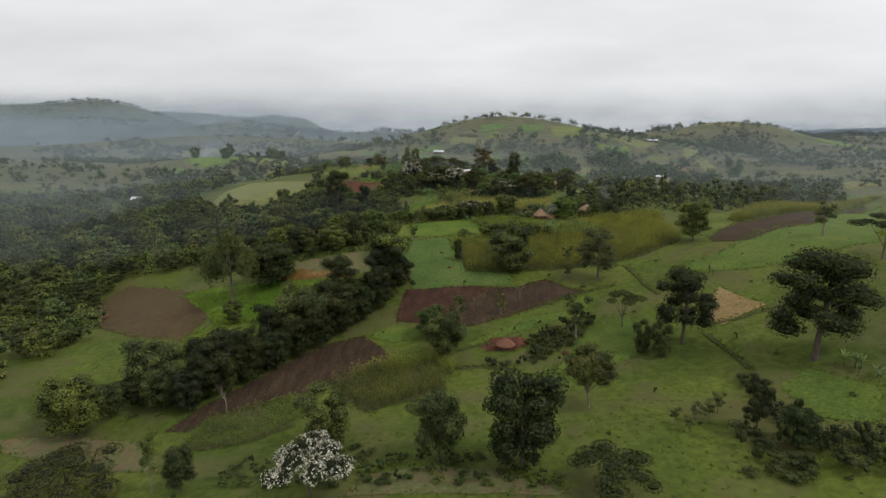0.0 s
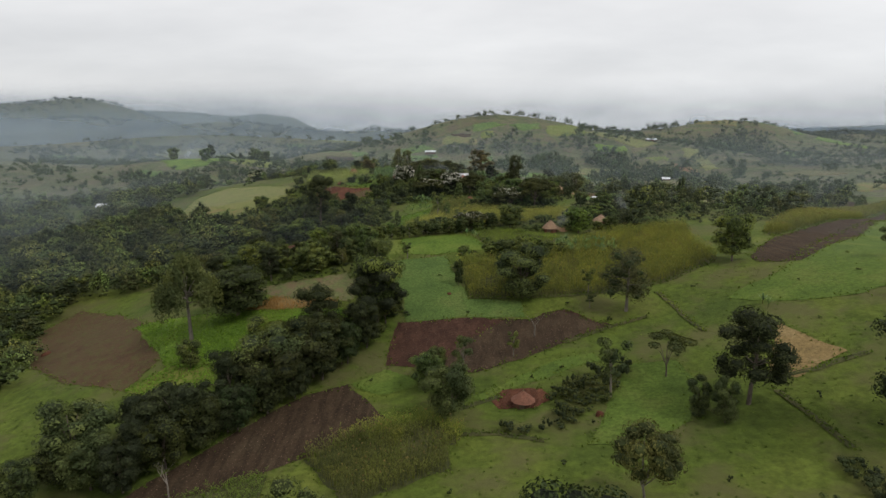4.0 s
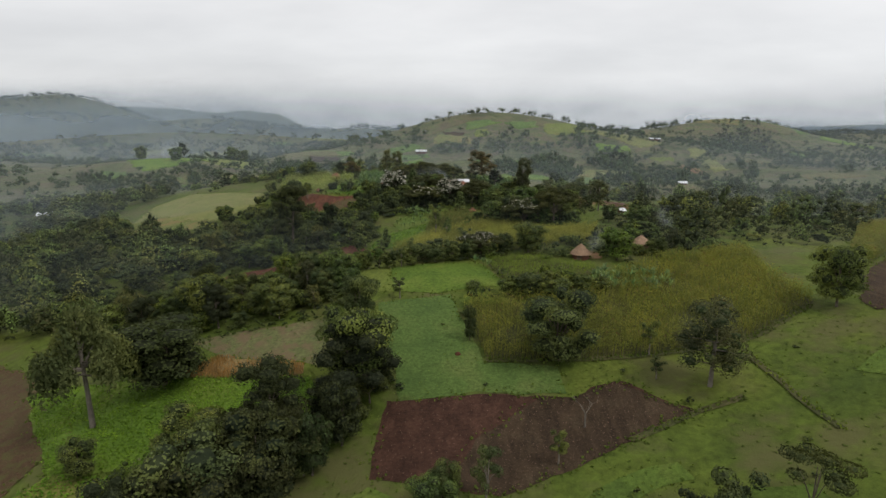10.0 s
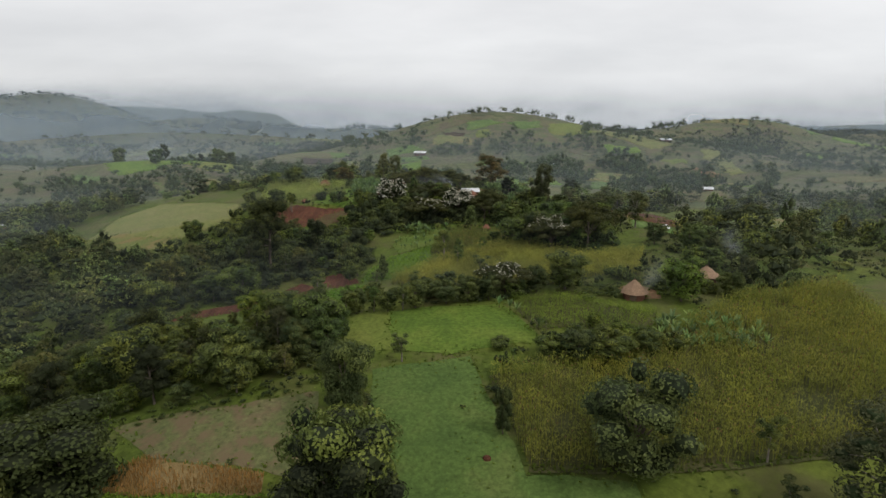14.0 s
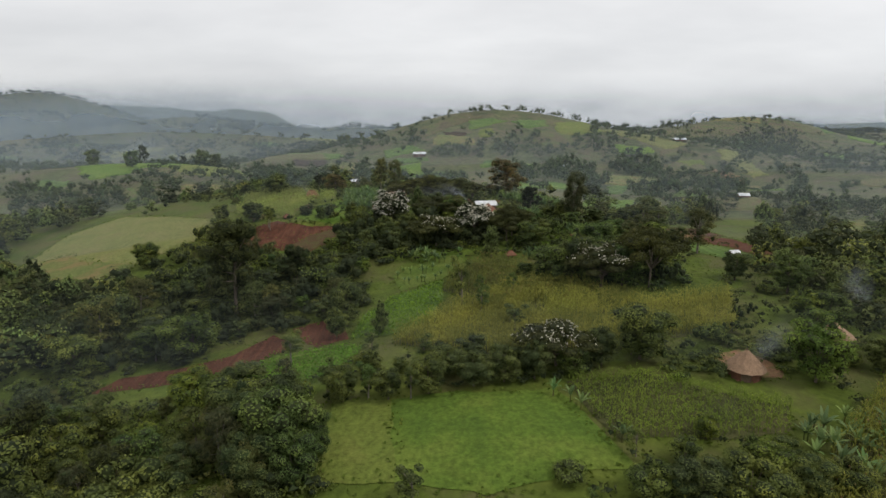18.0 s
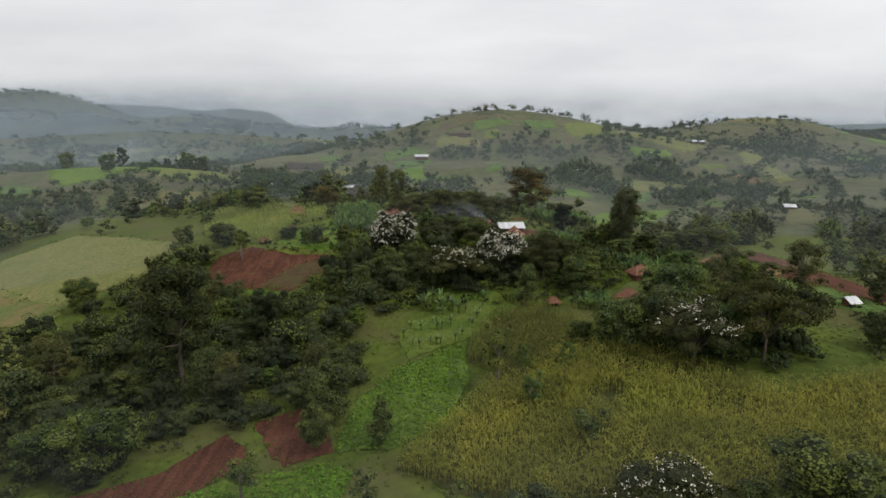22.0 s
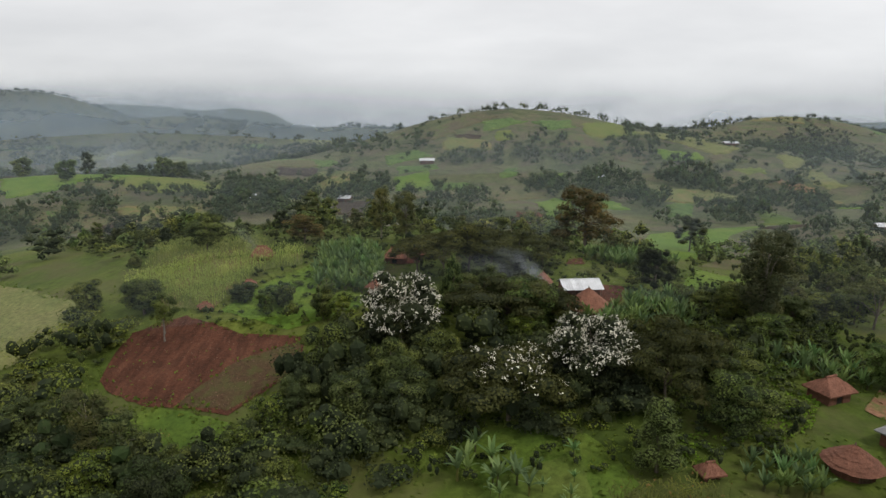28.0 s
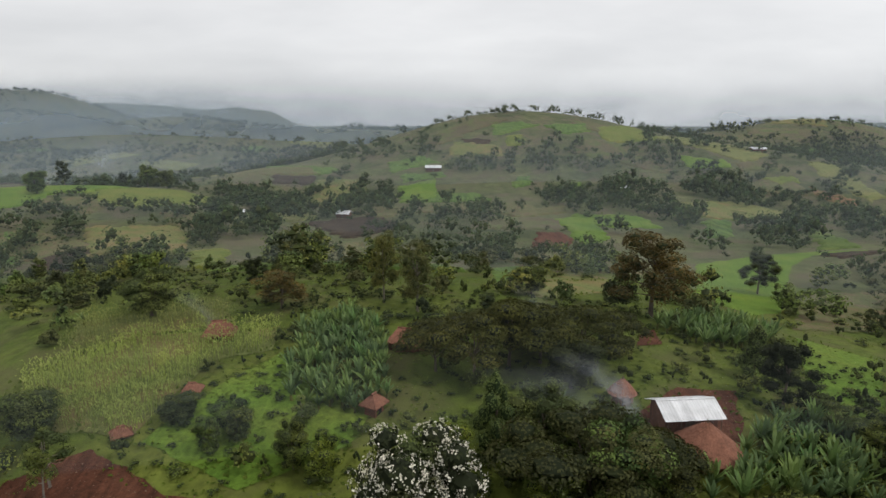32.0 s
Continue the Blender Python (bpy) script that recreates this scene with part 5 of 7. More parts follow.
def wood(label, per, mix, poly, seed):
    global COUNT
    u = random.Random(seed + 500)
    for x, y in open_spots(scatter(poly, 17.0, seed + 300)):
        UNDER.append((x, y, u.uniform(1.0, 2.6), u.uniform(2.2, 4.6)))
    r = random.Random(seed)
    for x, y in open_spots(scatter(poly, per, seed)):
        if any(math.hypot(x - a, y - b) < c for a, b, c in YARDS):
            continue
        low = 235 < y < 320 and x > -85 and mix == "wood" and x < 0
        kind = r.choice(WOOD_MIX["thicket" if low else mix])
        crest = 360 < y < 480 and -300 < x < 30
        big = r.choice((0.6, 0.75, 0.85, 1.0, 1.1, 1.3, 1.5)) * (1.25 if mix == "belt" else 0.72 if low or mix == "thicket" else 0.62 if mix == "hedge" else 0.46 if crest else 1.0)
        size = dict(broad=(7.5, 7.5), broad_dark=(8, 8.5), fresh=(6, 6), round=(6, 7), olive=(9, 6), tall=(10, 7), shrub=(3, 4.5), shrub_fresh=(2.6, 4), flat=(7.5, 9.5), sapling=(6, 4))[kind]
        if COUNT < 1050 and abs(x + 20) < 72 and y < 420:
            COUNT += 1
            plant(kind, x, y, size[0] * big, size[1] * big, label, 3, True)
        else:
            FAR_TREES.append((x, y, size[0] * big, size[1] * big))


wood('valley wood', 50, 'wood', [(-101.0, 221.5), (-83.5, 211.0), (-72.5, 214.5), (-54.5, 216.0), (-36.5, 221.0), (-31.5, 230.0), (-37.0, 248.0), (-29.0, 251.0), (-35.5, 276.0), (-77.5, 294.5), (-137.0, 323.0), (-200.5, 357.5)], 40)
wood('near tree belt', 30, 'belt', [(-82.0, 128.0), (-66.0, 128.0), (-58.5, 135.0), (-52.0, 140.5), (-43.5, 147.5), (-37.5, 155.0), (-31.0, 163.0), (-21.5, 182.0), (-20.5, 185.5), (-28.0, 185.0), (-35.0, 172.0), (-52.0, 157.0), (-66.0, 143.0), (-80.5, 136.0)], 41)
for x, y, hi, wi in ((-62, 130.5, 9, 8), (-57, 136, 10, 9), (-52, 141, 11, 9), (-47, 145.5, 9, 8), (-42.5, 150, 11, 8), (-38, 154.5, 10, 8), (-33.5, 160.5, 11, 8), (-29, 166, 10, 7), (-25.5, 172, 12, 8)):
    plant('broad_dark', x, y, hi, wi, 'near tree belt', 3, True)
wood('left wood', 40, 'wood', [(-116.5, 165.5), (-113.5, 173.5), (-133.5, 206.0), (-151.5, 234.5), (-129.5, 237.0), (-114.0, 240.0), (-106.5, 247.0), (-127.0, 276.0), (-252.5, 341.5)], 42)
wood('mid wood', 34, 'thicket', [(-75.5, 240.0), (-50.0, 233.5), (-48.0, 238.5), (-39.0, 238.0), (-39.0, 249.0), (-55.5, 262.5), (-66.0, 264.0), (-93.5, 264.5)], 43)
wood('mid wood', 36, 'thicket', [(-101.0, 275.0), (-71.0, 268.5), (-57.5, 279.5), (-37.0, 277.5), (-34.0, 287.0), (-36.5, 306.0), (-49.5, 315.5), (-69.0, 314.5), (-88.0, 319.5), (-96.5, 315.0), (-131.0, 316.5)], 44)
wood('hedge', 22, 'hedge', [(-34.0, 242.5), (4.5, 244.0), (19.0, 248.0), (20.5, 251.0), (5.5, 246.5), (-18.0, 250.0), (-33.0, 254.0), (-38.5, 250.0)], 45)
wood('ridge wood', 30, 'thicket', [(-69.5, 326.0), (-51.0, 319.5), (-40.5, 316.0), (-31.0, 309.0), (-21.0, 316.5), (-22.0, 322.5), (-28.0, 337.5), (-42.0, 339.0), (-43.5, 330.5), (-52.0, 323.0)], 46)
wood('ridge wood', 30, 'thicket', [(-76.0, 313.5), (-34.5, 308.0), (-40.5, 316.0), (-53.0, 321.0), (-71.0, 326.0), (-91.0, 334.5)], 47)
wood('homestead wood', 34, 'wood', [(-21.5, 353.0), (-7.5, 340.5), (0.0, 330.0), (6.0, 324.0), (-3.5, 324.0), (-12.5, 336.5), (-24.5, 349.0)], 48)
wood('homestead wood', 38, 'wood', [(3.5, 292.5), (10.5, 284.0), (24.5, 281.0), (34.5, 285.0), (48.5, 308.5), (48.0, 323.5), (35.0, 313.0), (18.5, 305.0), (6.5, 299.5)], 49)
wood('hut wood', 100, 'wood', [(65.5, 333.0), (89.5, 290.5), (55.0, 241.5), (50.0, 250.5), (35.5, 255.0), (39.5, 274.5)], 50)
wood('right wood', 75, 'wood', [(33.0, 238.0), (56.5, 256.0), (65.5, 256.0), (44.5, 226.0), (37.0, 228.5)], 51)
wood('maize edge', 30, 'hedge', [(-5.0, 210.5), (1.5, 211.0), (14.0, 219.0), (23.0, 219.0), (26.5, 227.0), (16.5, 233.0), (-2.0, 223.5)], 52)
wood('right far wood', 150, 'wood', [(42.0, 245.0), (74.5, 245.5), (137.0, 275.0), (317.5, 532.5), (195.5, 556.0), (50.5, 292.5)], 53)
wood('field edge wood', 40, 'wood', [(-74.5, 222.0), (-42.5, 214.0), (-30.0, 214.0), (-30.0, 223.5), (-35.0, 233.5), (-47.5, 238.0), (-55.5, 231.0), (-85.0, 235.5)], 54)
wood('left ridge wood', 60, 'wood', [(-191.0, 399.5), (-194.5, 487.5), (-88.0, 372.5), (-124.5, 540.5), (-178.5, 544.0), (-297.0, 545.5)], 55)
wood('back wood', 260, 'wood', [(-88.5, 389.5), (-51.0, 383.0), (-38.5, 388.5), (-42.0, 430.5), (-80.5, 516.5), (-85.0, 450.5), (-97.0, 418.5)], 56)
wood('back wood', 110, 'wood', [(-32.5, 382.5), (-5.5, 373.0), (2.0, 392.5), (-18.5, 392.0), (-32.5, 393.0)], 57)

wood('field edge wood', 24, 'wood', [(-88.5, 237.0), (-67.0, 225.5), (-49.0, 218.5), (-34.5, 218.0), (-31.5, 211.5), (-38.0, 209.5), (-52.0, 212.0), (-59.5, 209.0), (-69.5, 211.5)], 60)
wood('right hill wood', 85, 'wood', [(110.5, 488.5), (174.0, 521.5), (75.5, 386.0), (47.5, 358.0), (51.0, 382.0)], 58)
wood('right hill thicket', 45, 'thicket', [(50.0, 380.0), (67.5, 385.0), (42.0, 346.0), (28.0, 340.0)], 59)


def bare_tree(x, y, high):
    rnd = random.Random(int(x * 7 + y))
    top = new("bare_tree")
    w = Bits()
    tube(w, [(0, 0, -0.3), (0.1, 0, high * 0.4)], [0.16, 0.12], 6)
    tips = [((0.1, 0, high * 0.4), 0.1)]
    for level in range(3):
        nxt = []
        for (p, r) in tips:
            for k in range(2 if level else 3):
                q, rise = rnd.uniform(0, 6.28), rnd.uniform(0.5, 1.0)
                ln = high * 0.3 / (1 + level * 0.5)
                e = (p[0] + math.cos(q) * ln * 0.7, p[1] + math.sin(q) * ln * 0.7, p[2] + ln * rise)
                tube(w, [p, e], [r * 0.8, r * 0.4], 5)
                nxt.append((e, r * 0.45))
        tips = nxt
    part_of(top, "trunk", w, MAT["bark_pale"], True)
    top.matrix_basis = spot(x, y, rnd.uniform(0, 360))
    return tagged(top, "leafless pale grey tree", "tree")


bare_tree(-52.5, 127.8, 6.6)
bare_tree(14.1, 173.8, 6.0)


# ---- far woods, joined ----

def far_candidates(y0, y1, step, level, seed, scale):
    r = np.random.default_rng(seed)
    a, b = np.meshgrid(np.arange(-1.0 * y1, 1.0 * y1, step), np.arange(y0, y1, step))
    a, b = a.ravel() + r.uniform(-0.5, 0.5, a.size) * step, b.ravel() + r.uniform(-0.5, 0.5, b.size) * step
    k = np.abs(a + 25) < 0.8 * (b - (40 if y0 < 700 else 160)) + 40
    a, b = a[k], b[k]
    w = np.array([noise.fractal(Vector((p * scale, q * scale, 7.7)), 1.0, 2.0, 4) for p, q in zip(a.tolist(), b.tolist())])
    k = ((w > level) | (r.random(len(a)) < 0.05)) & clear_of_plots(a, b)
    return a[k], b[k], r


for y0, y1, step, level, seed, scale, hi, wi in ((395, 760, 13, 0.17, 2, 0.02, 6.5, 7.5), (760, 1300, 12, 0.13, 4, 0.012, 8, 10), (1300, 2900, 25, -0.06, 5, 0.005, 12, 19)):
    a, b, r = far_candidates(y0, y1, step, level, seed, scale)
    for x, y in zip(a.tolist(), b.tolist()):
        if 860 < y < 1000 and -70 < x < 190 and r.random() < 0.75:
            continue  # the crown of the hill is mostly bare
        s = r.choice((0.45, 0.6, 0.8, 0.9, 1.1, 1.35), p=(0.2, 0.2, 0.2, 0.2, 0.12, 0.08))
        FAR_TREES.append((x, y, hi * s, wi * s * r.uniform(0.8, 1.15)))
# tree belts and copses on the slopes: ground for each tree, usual height, outline
BELTS = [
    (60, 6, [(-233.5, 564.5), (-169.0, 585.0), (-151.5, 631.5), (-135.5, 586.5), (-179.0, 551.5), (-223.0, 549.5)]),
    (75, 9, [(-147.5, 558.0), (-119.5, 590.5), (-101.0, 544.0), (-109.0, 509.5), (-130.0, 513.5)]),
    (230, 9, [(-728.0, 1228.5), (-655.5, 1240.0), (-540.5, 1108.5), (-513.5, 1057.0), (-553.5, 1046.5), (-587.5, 1034.5)]),
    (90, 8, [(-190.0, 709.0), (-159.0, 712.0), (-126.5, 663.0), (-87.0, 600.0), (-88.0, 576.0), (-116.0, 577.5), (-144.5, 612.0)]),
    (110, 9, [(-95.0, 743.5), (-73.5, 742.0), (-56.5, 591.0), (-84.0, 584.0), (-96.0, 650.5)]),
    (70, 7, [(-90.5, 491.5), (-80.5, 516.5), (-60.0, 430.0), (-66.5, 415.0)]),
    (70, 7, [(-57.0, 600.0), (1.0, 620.5), (-3.0, 577.0), (-55.0, 574.0)]),
    (100, 8, [(-31.0, 779.5), (47.0, 782.0), (107.0, 765.0), (103.5, 751.0), (16.5, 747.5), (-31.0, 752.5)]),
    (80, 8, [(32.5, 703.0), (54.5, 700.5), (56.0, 626.5), (54.5, 566.5), (41.5, 545.0), (40.5, 598.5), (27.0, 645.5)]),
    (75, 9, [(76.5, 710.0), (112.5, 712.0), (110.5, 652.5), (105.5, 606.0), (84.0, 561.0), (76.0, 600.0), (60.5, 619.0)]),
    (120, 8, [(36.5, 810.0), (106.5, 800.5), (101.5, 778.5), (33.5, 785.0)]),
    (110, 10, [(117.5, 805.5), (166.5, 809.5), (148.5, 757.5), (109.5, 759.0)]),
    (80, 9, [(135.5, 743.5), (178.5, 735.5), (213.0, 720.5), (200.0, 688.5), (151.0, 650.5), (122.5, 684.5)]),
    (110, 9, [(217.5, 721.0), (244.5, 719.0), (177.0, 605.0), (157.0, 607.0)]),
    (80, 8, [(216.5, 672.0), (201.5, 602.5), (154.5, 536.5), (154.0, 557.0)]),
    (90, 8, [(124.0, 589.0), (161.0, 598.5), (123.0, 534.5), (97.0, 529.0)]),
    (60, 6, [(-216.5, 544.0), (-208.5, 543.0), (-160.5, 471.5), (-169.5, 477.0)]),
    (60, 6, [(-141.5, 480.5), (-125.5, 485.5), (-91.5, 417.0), (-107.0, 421.0)]),
    (70, 6, [(-28.0, 516.0), (-5.0, 527.0), (-10.5, 469.0), (-28.5, 455.5)]),
    (60, 5, [(-9.5, 511.0), (33.5, 516.5), (16.0, 452.0), (-5.0, 438.5), (-12.5, 468.5)]),
    (160, 8, [(-361.0, 1240.5), (-78.0, 846.0), (-73.0, 785.5), (-303.5, 1069.5)]),
    (140, 9, [(423.5, 1050.0), (506.5, 1038.5), (343.0, 804.5), (289.5, 812.0)]),
    (60, 5, [(68.0, 453.5), (72.5, 455.5), (36.5, 401.5), (33.5, 399.5)]),
    (90, 6, [(89.5, 478.0), (125.5, 496.0), (105.5, 468.0), (79.5, 459.0)]),
    (70, 6, [(-71.5, 577.0), (-33.0, 569.0), (-12.0, 560.0), (-14.5, 519.5), (-65.5, 534.5)]),
    (40, 4, [(-204.5, 552.5), (-149.5, 559.5), (-145.5, 550.0), (-198.0, 542.0)]),
]
rb = random.Random(31)
for k, (per, hi, poly) in enumerate(BELTS):
    for x, y in scatter(poly, per * 0.6, 700 + k):
        if noise.noise((x * 0.045, y * 0.03, 4.0)) + rb.uniform(-0.2, 0.2) < -0.22:
            continue
        s_ = rb.choice((0.4, 0.55, 0.75, 0.9, 1.2, 1.6))
        FAR_TREES.append((x, y, hi * s_ * rb.uniform(0.85, 1.1), hi * 1.05 * s_ ** 0.8))
for x, y in scatter([(-125, 135), (-112, 200), (-150, 250), (-118, 330), (-165, 345), (-160, 420), (-420, 420), (-330, 250), (-180, 120)], 58, 61):
    if clear_of_plots(np.array([x]), np.array([y]))[0] and math.hypot(x + 210, y - 372) > 14:
        s_ = TURN.uniform(0.7, 1.25)
        FAR_TREES.append((x, y, 8 * s_, 8.5 * s_))
# clusters of trees along the skyline: middle, spread, number, height
for x0, y0, dx, n, hi in ((33, 918, 8, 4, 8), (72, 925, 6, 3, 5), (105, 925, 26, 12, 7), (165, 950, 16, 6, 9), (230, 985, 45, 16, 10), (330, 1075, 30, 9, 12), (462, 1085, 34, 13, 9), (-20, 890, 12, 3, 6)):
    for k in range(n):
        FAR_TREES.append((x0 + rb.uniform(-dx, dx), y0 + rb.uniform(-8, 8), hi * rb.uniform(0.6, 1.3), hi * rb.uniform(0.7, 1.2)))
# field hedges on the slopes
rh = random.Random(8)
for k in range(90):
    y = rh.uniform(560, 1250)
    x, q, ln = rh.uniform(-0.7 * (y - 200), 0.75 * (y - 200)), rh.choice((0.1, -0.15, 1.4, 0.9, -0.6)) + rh.uniform(-0.2, 0.2), rh.uniform(40, 130)
    n = int(ln / 4.2)
    for j in range(n):
        s_ = rh.choice((0.4, 0.5, 0.6, 1.0, 1.5))
        FAR_TREES.append((x + math.cos(q) * j * 4.2 + rh.uniform(-2.5, 2.5), y + math.sin(q) * j * 4.2 + 4 * math.sin(j * 0.3) + rh.uniform(-2.5, 2.5), 6.5 * s_, 7.5 * s_ ** 0.6))


def far_woods(name, label, trees, seed, lobes=5, sprays=9, grain=0.13, leaf="leaf_mid", slim=1.0, solid=False):
    rnd = np.random.default_rng(seed)
    arr = np.array(trees)
    z = lie(arr[:, 0], arr[:, 1])
    body, spray = Bits(), Bits()
    for (x, y, hi, wi), g in zip(trees, z):
        n = lobes if wi < 14 else 6
        hue = rnd.integers(0, 3)
        for k in range(n):
            q, rad = k * 2.399 + hue, 0.34 * wi * math.sqrt((k + 0.3) / n)
            c = (x + rad * math.cos(q), y + rad * math.sin(q), g + hi * rnd.uniform(0.3, 0.78))
            lump(body, c, (wi * 0.15 * slim, wi * 0.15 * slim, hi * 0.16 * slim), rnd, True if solid else 2, 0.25)
            p, d = shell(rnd, sprays, c, (wi * 0.26 * slim, wi * 0.26 * slim, hi * 0.28 * slim))
            leaves(spray, p, d, min(1.5, wi * grain), rnd, 1.3)
    ob = new(name, spray.mesh(name, MAT[leaf]))
    tagged(ob, label, "woodland", kind="stuff")
    # dark bodies painted as the shade between the leaves
    inner = part_of(ob, "inner_foliage", body, MAT["shade_core"])
    inner["kind"] = "stuff"
    return ob


def close_woods(label, trees, seed, leaf):
    """Woodland seen from near by: each crown after a plan of its own, all in one piece."""
    rnd = np.random.default_rng(seed)
    arr = np.array(trees)
    z = lie(arr[:, 0], arr[:, 1])
    body, spray = Bits(), Bits()
    plans = [(crown_lobes(k, rnd)[::2], k) for k in ("broad", "round", "tall", "flat", "broad", "weep", "conifer") for _ in range(3)]
    for (x, y, hi, wi), g in zip(trees, z.tolist()):
        lobes, kind = plans[rnd.integers(len(plans))]
        q, grow_ = rnd.uniform(0, 6.28), 1.3 if kind in ("broad", "round", "flat") else 1.5
        c, n = math.cos(q), math.sin(q)
        for u, v, w, r, t in lobes:
            at = (x + (u * c - v * n) * wi * 1.2, y + (u * n + v * c) * wi * 1.2, g + w * hi)
            size = (r * wi * grow_, r * wi * grow_, t * hi * grow_)
            lump(body, at, [k * 0.74 for k in size], rnd, 2, 0.2)
            p, d = shell(rnd, 25, at, size)
            leaves(spray, p, d, 0.36 + 0.016 * wi, rnd, 1.4)
    ob = new("woodland", spray.mesh("woodland", MAT[leaf]))
    tagged(ob, label, "woodland", kind="stuff")
    # crown shade painted as dark lumps behind the leaves
    inner = part_of(ob, "inner_foliage", body, MAT["shade_core"])
    inner["kind"] = "stuff"


near_rest = [t for t in FAR_TREES if t[1] < 470]
mid_rest = [t for t in FAR_TREES if 470 <= t[1] < 900]
far_rest = [t for t in FAR_TREES if t[1] >= 900]
close_woods("dense trees filling the valley, mid-green lightened for haze", near_rest[::4], 21, "leaf_hazed")
close_woods("dark green trees of the valley wood", near_rest[1::4], 25, "leaf_dark")
close_woods("olive green thin-leaved trees of the valley wood", near_rest[2::4], 26, "leaf_olive")
close_woods("lighter green young trees of the valley wood", near_rest[3::8], 27, "leaf_mid")
close_woods("trees of the valley wood, green greyed for haze", near_rest[7::8], 28, "leaf_hazed")
far_woods("woodland", "scattered trees and hedges on the slopes", mid_rest, 22, 5, 14, 0.08, "leaf_dark")
far_woods("woodland", "hazy dark trees on the distant hills", far_rest, 23, 4, 5, 0.15, "leaf_dark")


far_woods("undergrowth", "tangled green undergrowth beneath the trees", UNDER, 24, 2, 18, 0.075, "leaf_dark")


def scrub(poly, per, hi, wi, seed, label, leaf="leaf_mid"):
    """A thicket: low bushes too many to count, in one piece."""
    r = random.Random(seed)
    big = wi > 3.5
    far_woods("scrub", label, [(x, y, hi * r.choice((0.5, 0.7, 0.9, 1.2, 1.9)), wi * r.uniform(0.6, 1.3)) for x, y in open_spots(scatter(poly, per * (1.6 if big else 1.25), seed))], seed, 6 if big else 4, 60 if big else 34, 0.046 if big else 0.062, leaf, 1.15 if big else 1.1, True)


scrub([(-52.5, 245.5), (-37.5, 245.5), (-32.0, 232.0), (-30.0, 219.5), (-41.0, 221.5)], 12, 2.6, 4.6, 200, 'dense bushes at the field corner', 'leaf_mid')
scrub([(14.5, 341.5), (31.5, 344.0), (47.0, 342.5), (37.0, 326.0), (19.5, 323.5), (11.5, 328.0)], 6, 1.5, 2.3, 201, 'garden plants and bushes behind the huts', 'leaf_fresh')
scrub([(-111.5, 363.0), (-86.5, 358.5), (-79.5, 349.0), (-76.5, 333.5), (-70.5, 327.0), (-87.5, 330.0)], 13, 3.2, 5.6, 202, 'dark bushes beside the red field', 'leaf_mid')
scrub([(-87.5, 330.0), (-69.5, 324.5), (-50.0, 317.0), (-47.5, 309.5), (-76.0, 313.5)], 13, 2.8, 5.4, 203, 'tangled bushes on the slope', 'leaf_dark')
scrub([(-32.5, 318.0), (-21.0, 318.5), (-4.5, 315.5), (-7.0, 304.5), (-31.5, 307.5)], 9, 1.6, 2.4, 204, 'scattered bushes in the grass', 'leaf_fresh')
scrub([(-46.5, 327.5), (-39.0, 337.5), (-26.5, 337.5), (-13.5, 330.5), (-0.5, 325.0), (-1.5, 318.0), (-15.5, 318.0), (-45.0, 321.0)], 13, 4.0, 5.8, 205, 'tall dark bushes crowding under the flowering trees', 'leaf_dark')
scrub([(-4.5, 319.5), (11.5, 328.5), (21.5, 327.5), (14.5, 317.5), (-5.0, 317.5)], 5, 1.8, 2.6, 206, 'weeds and garden plants below the trees', 'leaf_fresh')
scrub([(-32.0, 314.5), (-20.5, 322.5), (-10.5, 323.5), (-2.5, 321.5), (-6.0, 312.5), (-12.0, 315.0), (-21.0, 314.0)], 10, 3.4, 5.0, 207, 'dark bushes in the shade of the flowering trees', 'leaf_dark')
scrub([(4.5, 355.5), (36.5, 367.0), (47.0, 358.5), (22.5, 324.5), (16.5, 331.5), (-3.0, 330.5)], 4.5, 1.7, 2.4, 208, 'crowded garden plants behind the huts', 'leaf_mid')
scrub([(-11.5, 347.5), (-0.5, 346.5), (5.5, 335.0), (18.0, 333.5), (19.0, 329.5), (13.5, 322.0), (-31.5, 323.0), (-28.0, 331.0)], 5, 2.6, 3.6, 209, 'bushes and young trees round the homestead', 'leaf_mid')
scrub([(-108.5, 335.0), (-90.5, 333.0), (-72.0, 327.0), (-53.0, 324.5), (-40.0, 327.5), (-31.5, 325.5), (-35.0, 312.5), (-40.0, 297.5), (-34.5, 284.0), (-78.0, 292.0)], 13, 2.9, 5.6, 210, 'thicket of mixed green bushes on the slope', 'leaf_mid')
scrub([(-131.0, 316.5), (-96.5, 315.0), (-67.5, 315.0), (-49.5, 315.5), (-36.5, 306.0), (-34.0, 287.0), (-40.5, 273.0), (-56.5, 276.5), (-64.5, 266.0), (-99.5, 272.5)], 14, 3.0, 5.6, 211, 'thicket of mixed green bushes at the valley edge', 'leaf_dark')
scrub([(-38.5, 338.5), (-28.0, 337.5), (-20.5, 322.5), (-11.5, 315.5), (-21.0, 316.5), (-31.0, 309.0), (-48.0, 311.0), (-52.0, 323.0), (-43.5, 330.5)], 12, 3.0, 5.2, 212, 'dense bushes under the flowering trees', 'leaf_dark')
scrub([(-25.0, 350.5), (-9.0, 354.5), (-7.0, 343.5), (-8.0, 340.0), (-26.5, 340.5)], 5, 2.2, 3.2, 213, 'green bushes below the house', 'leaf_fresh')
scrub([(3.5, 351.0), (15.5, 353.5), (12.5, 341.5), (-4.0, 340.5)], 5, 1.8, 2.6, 214, 'garden bushes beside the house', 'leaf_mid')
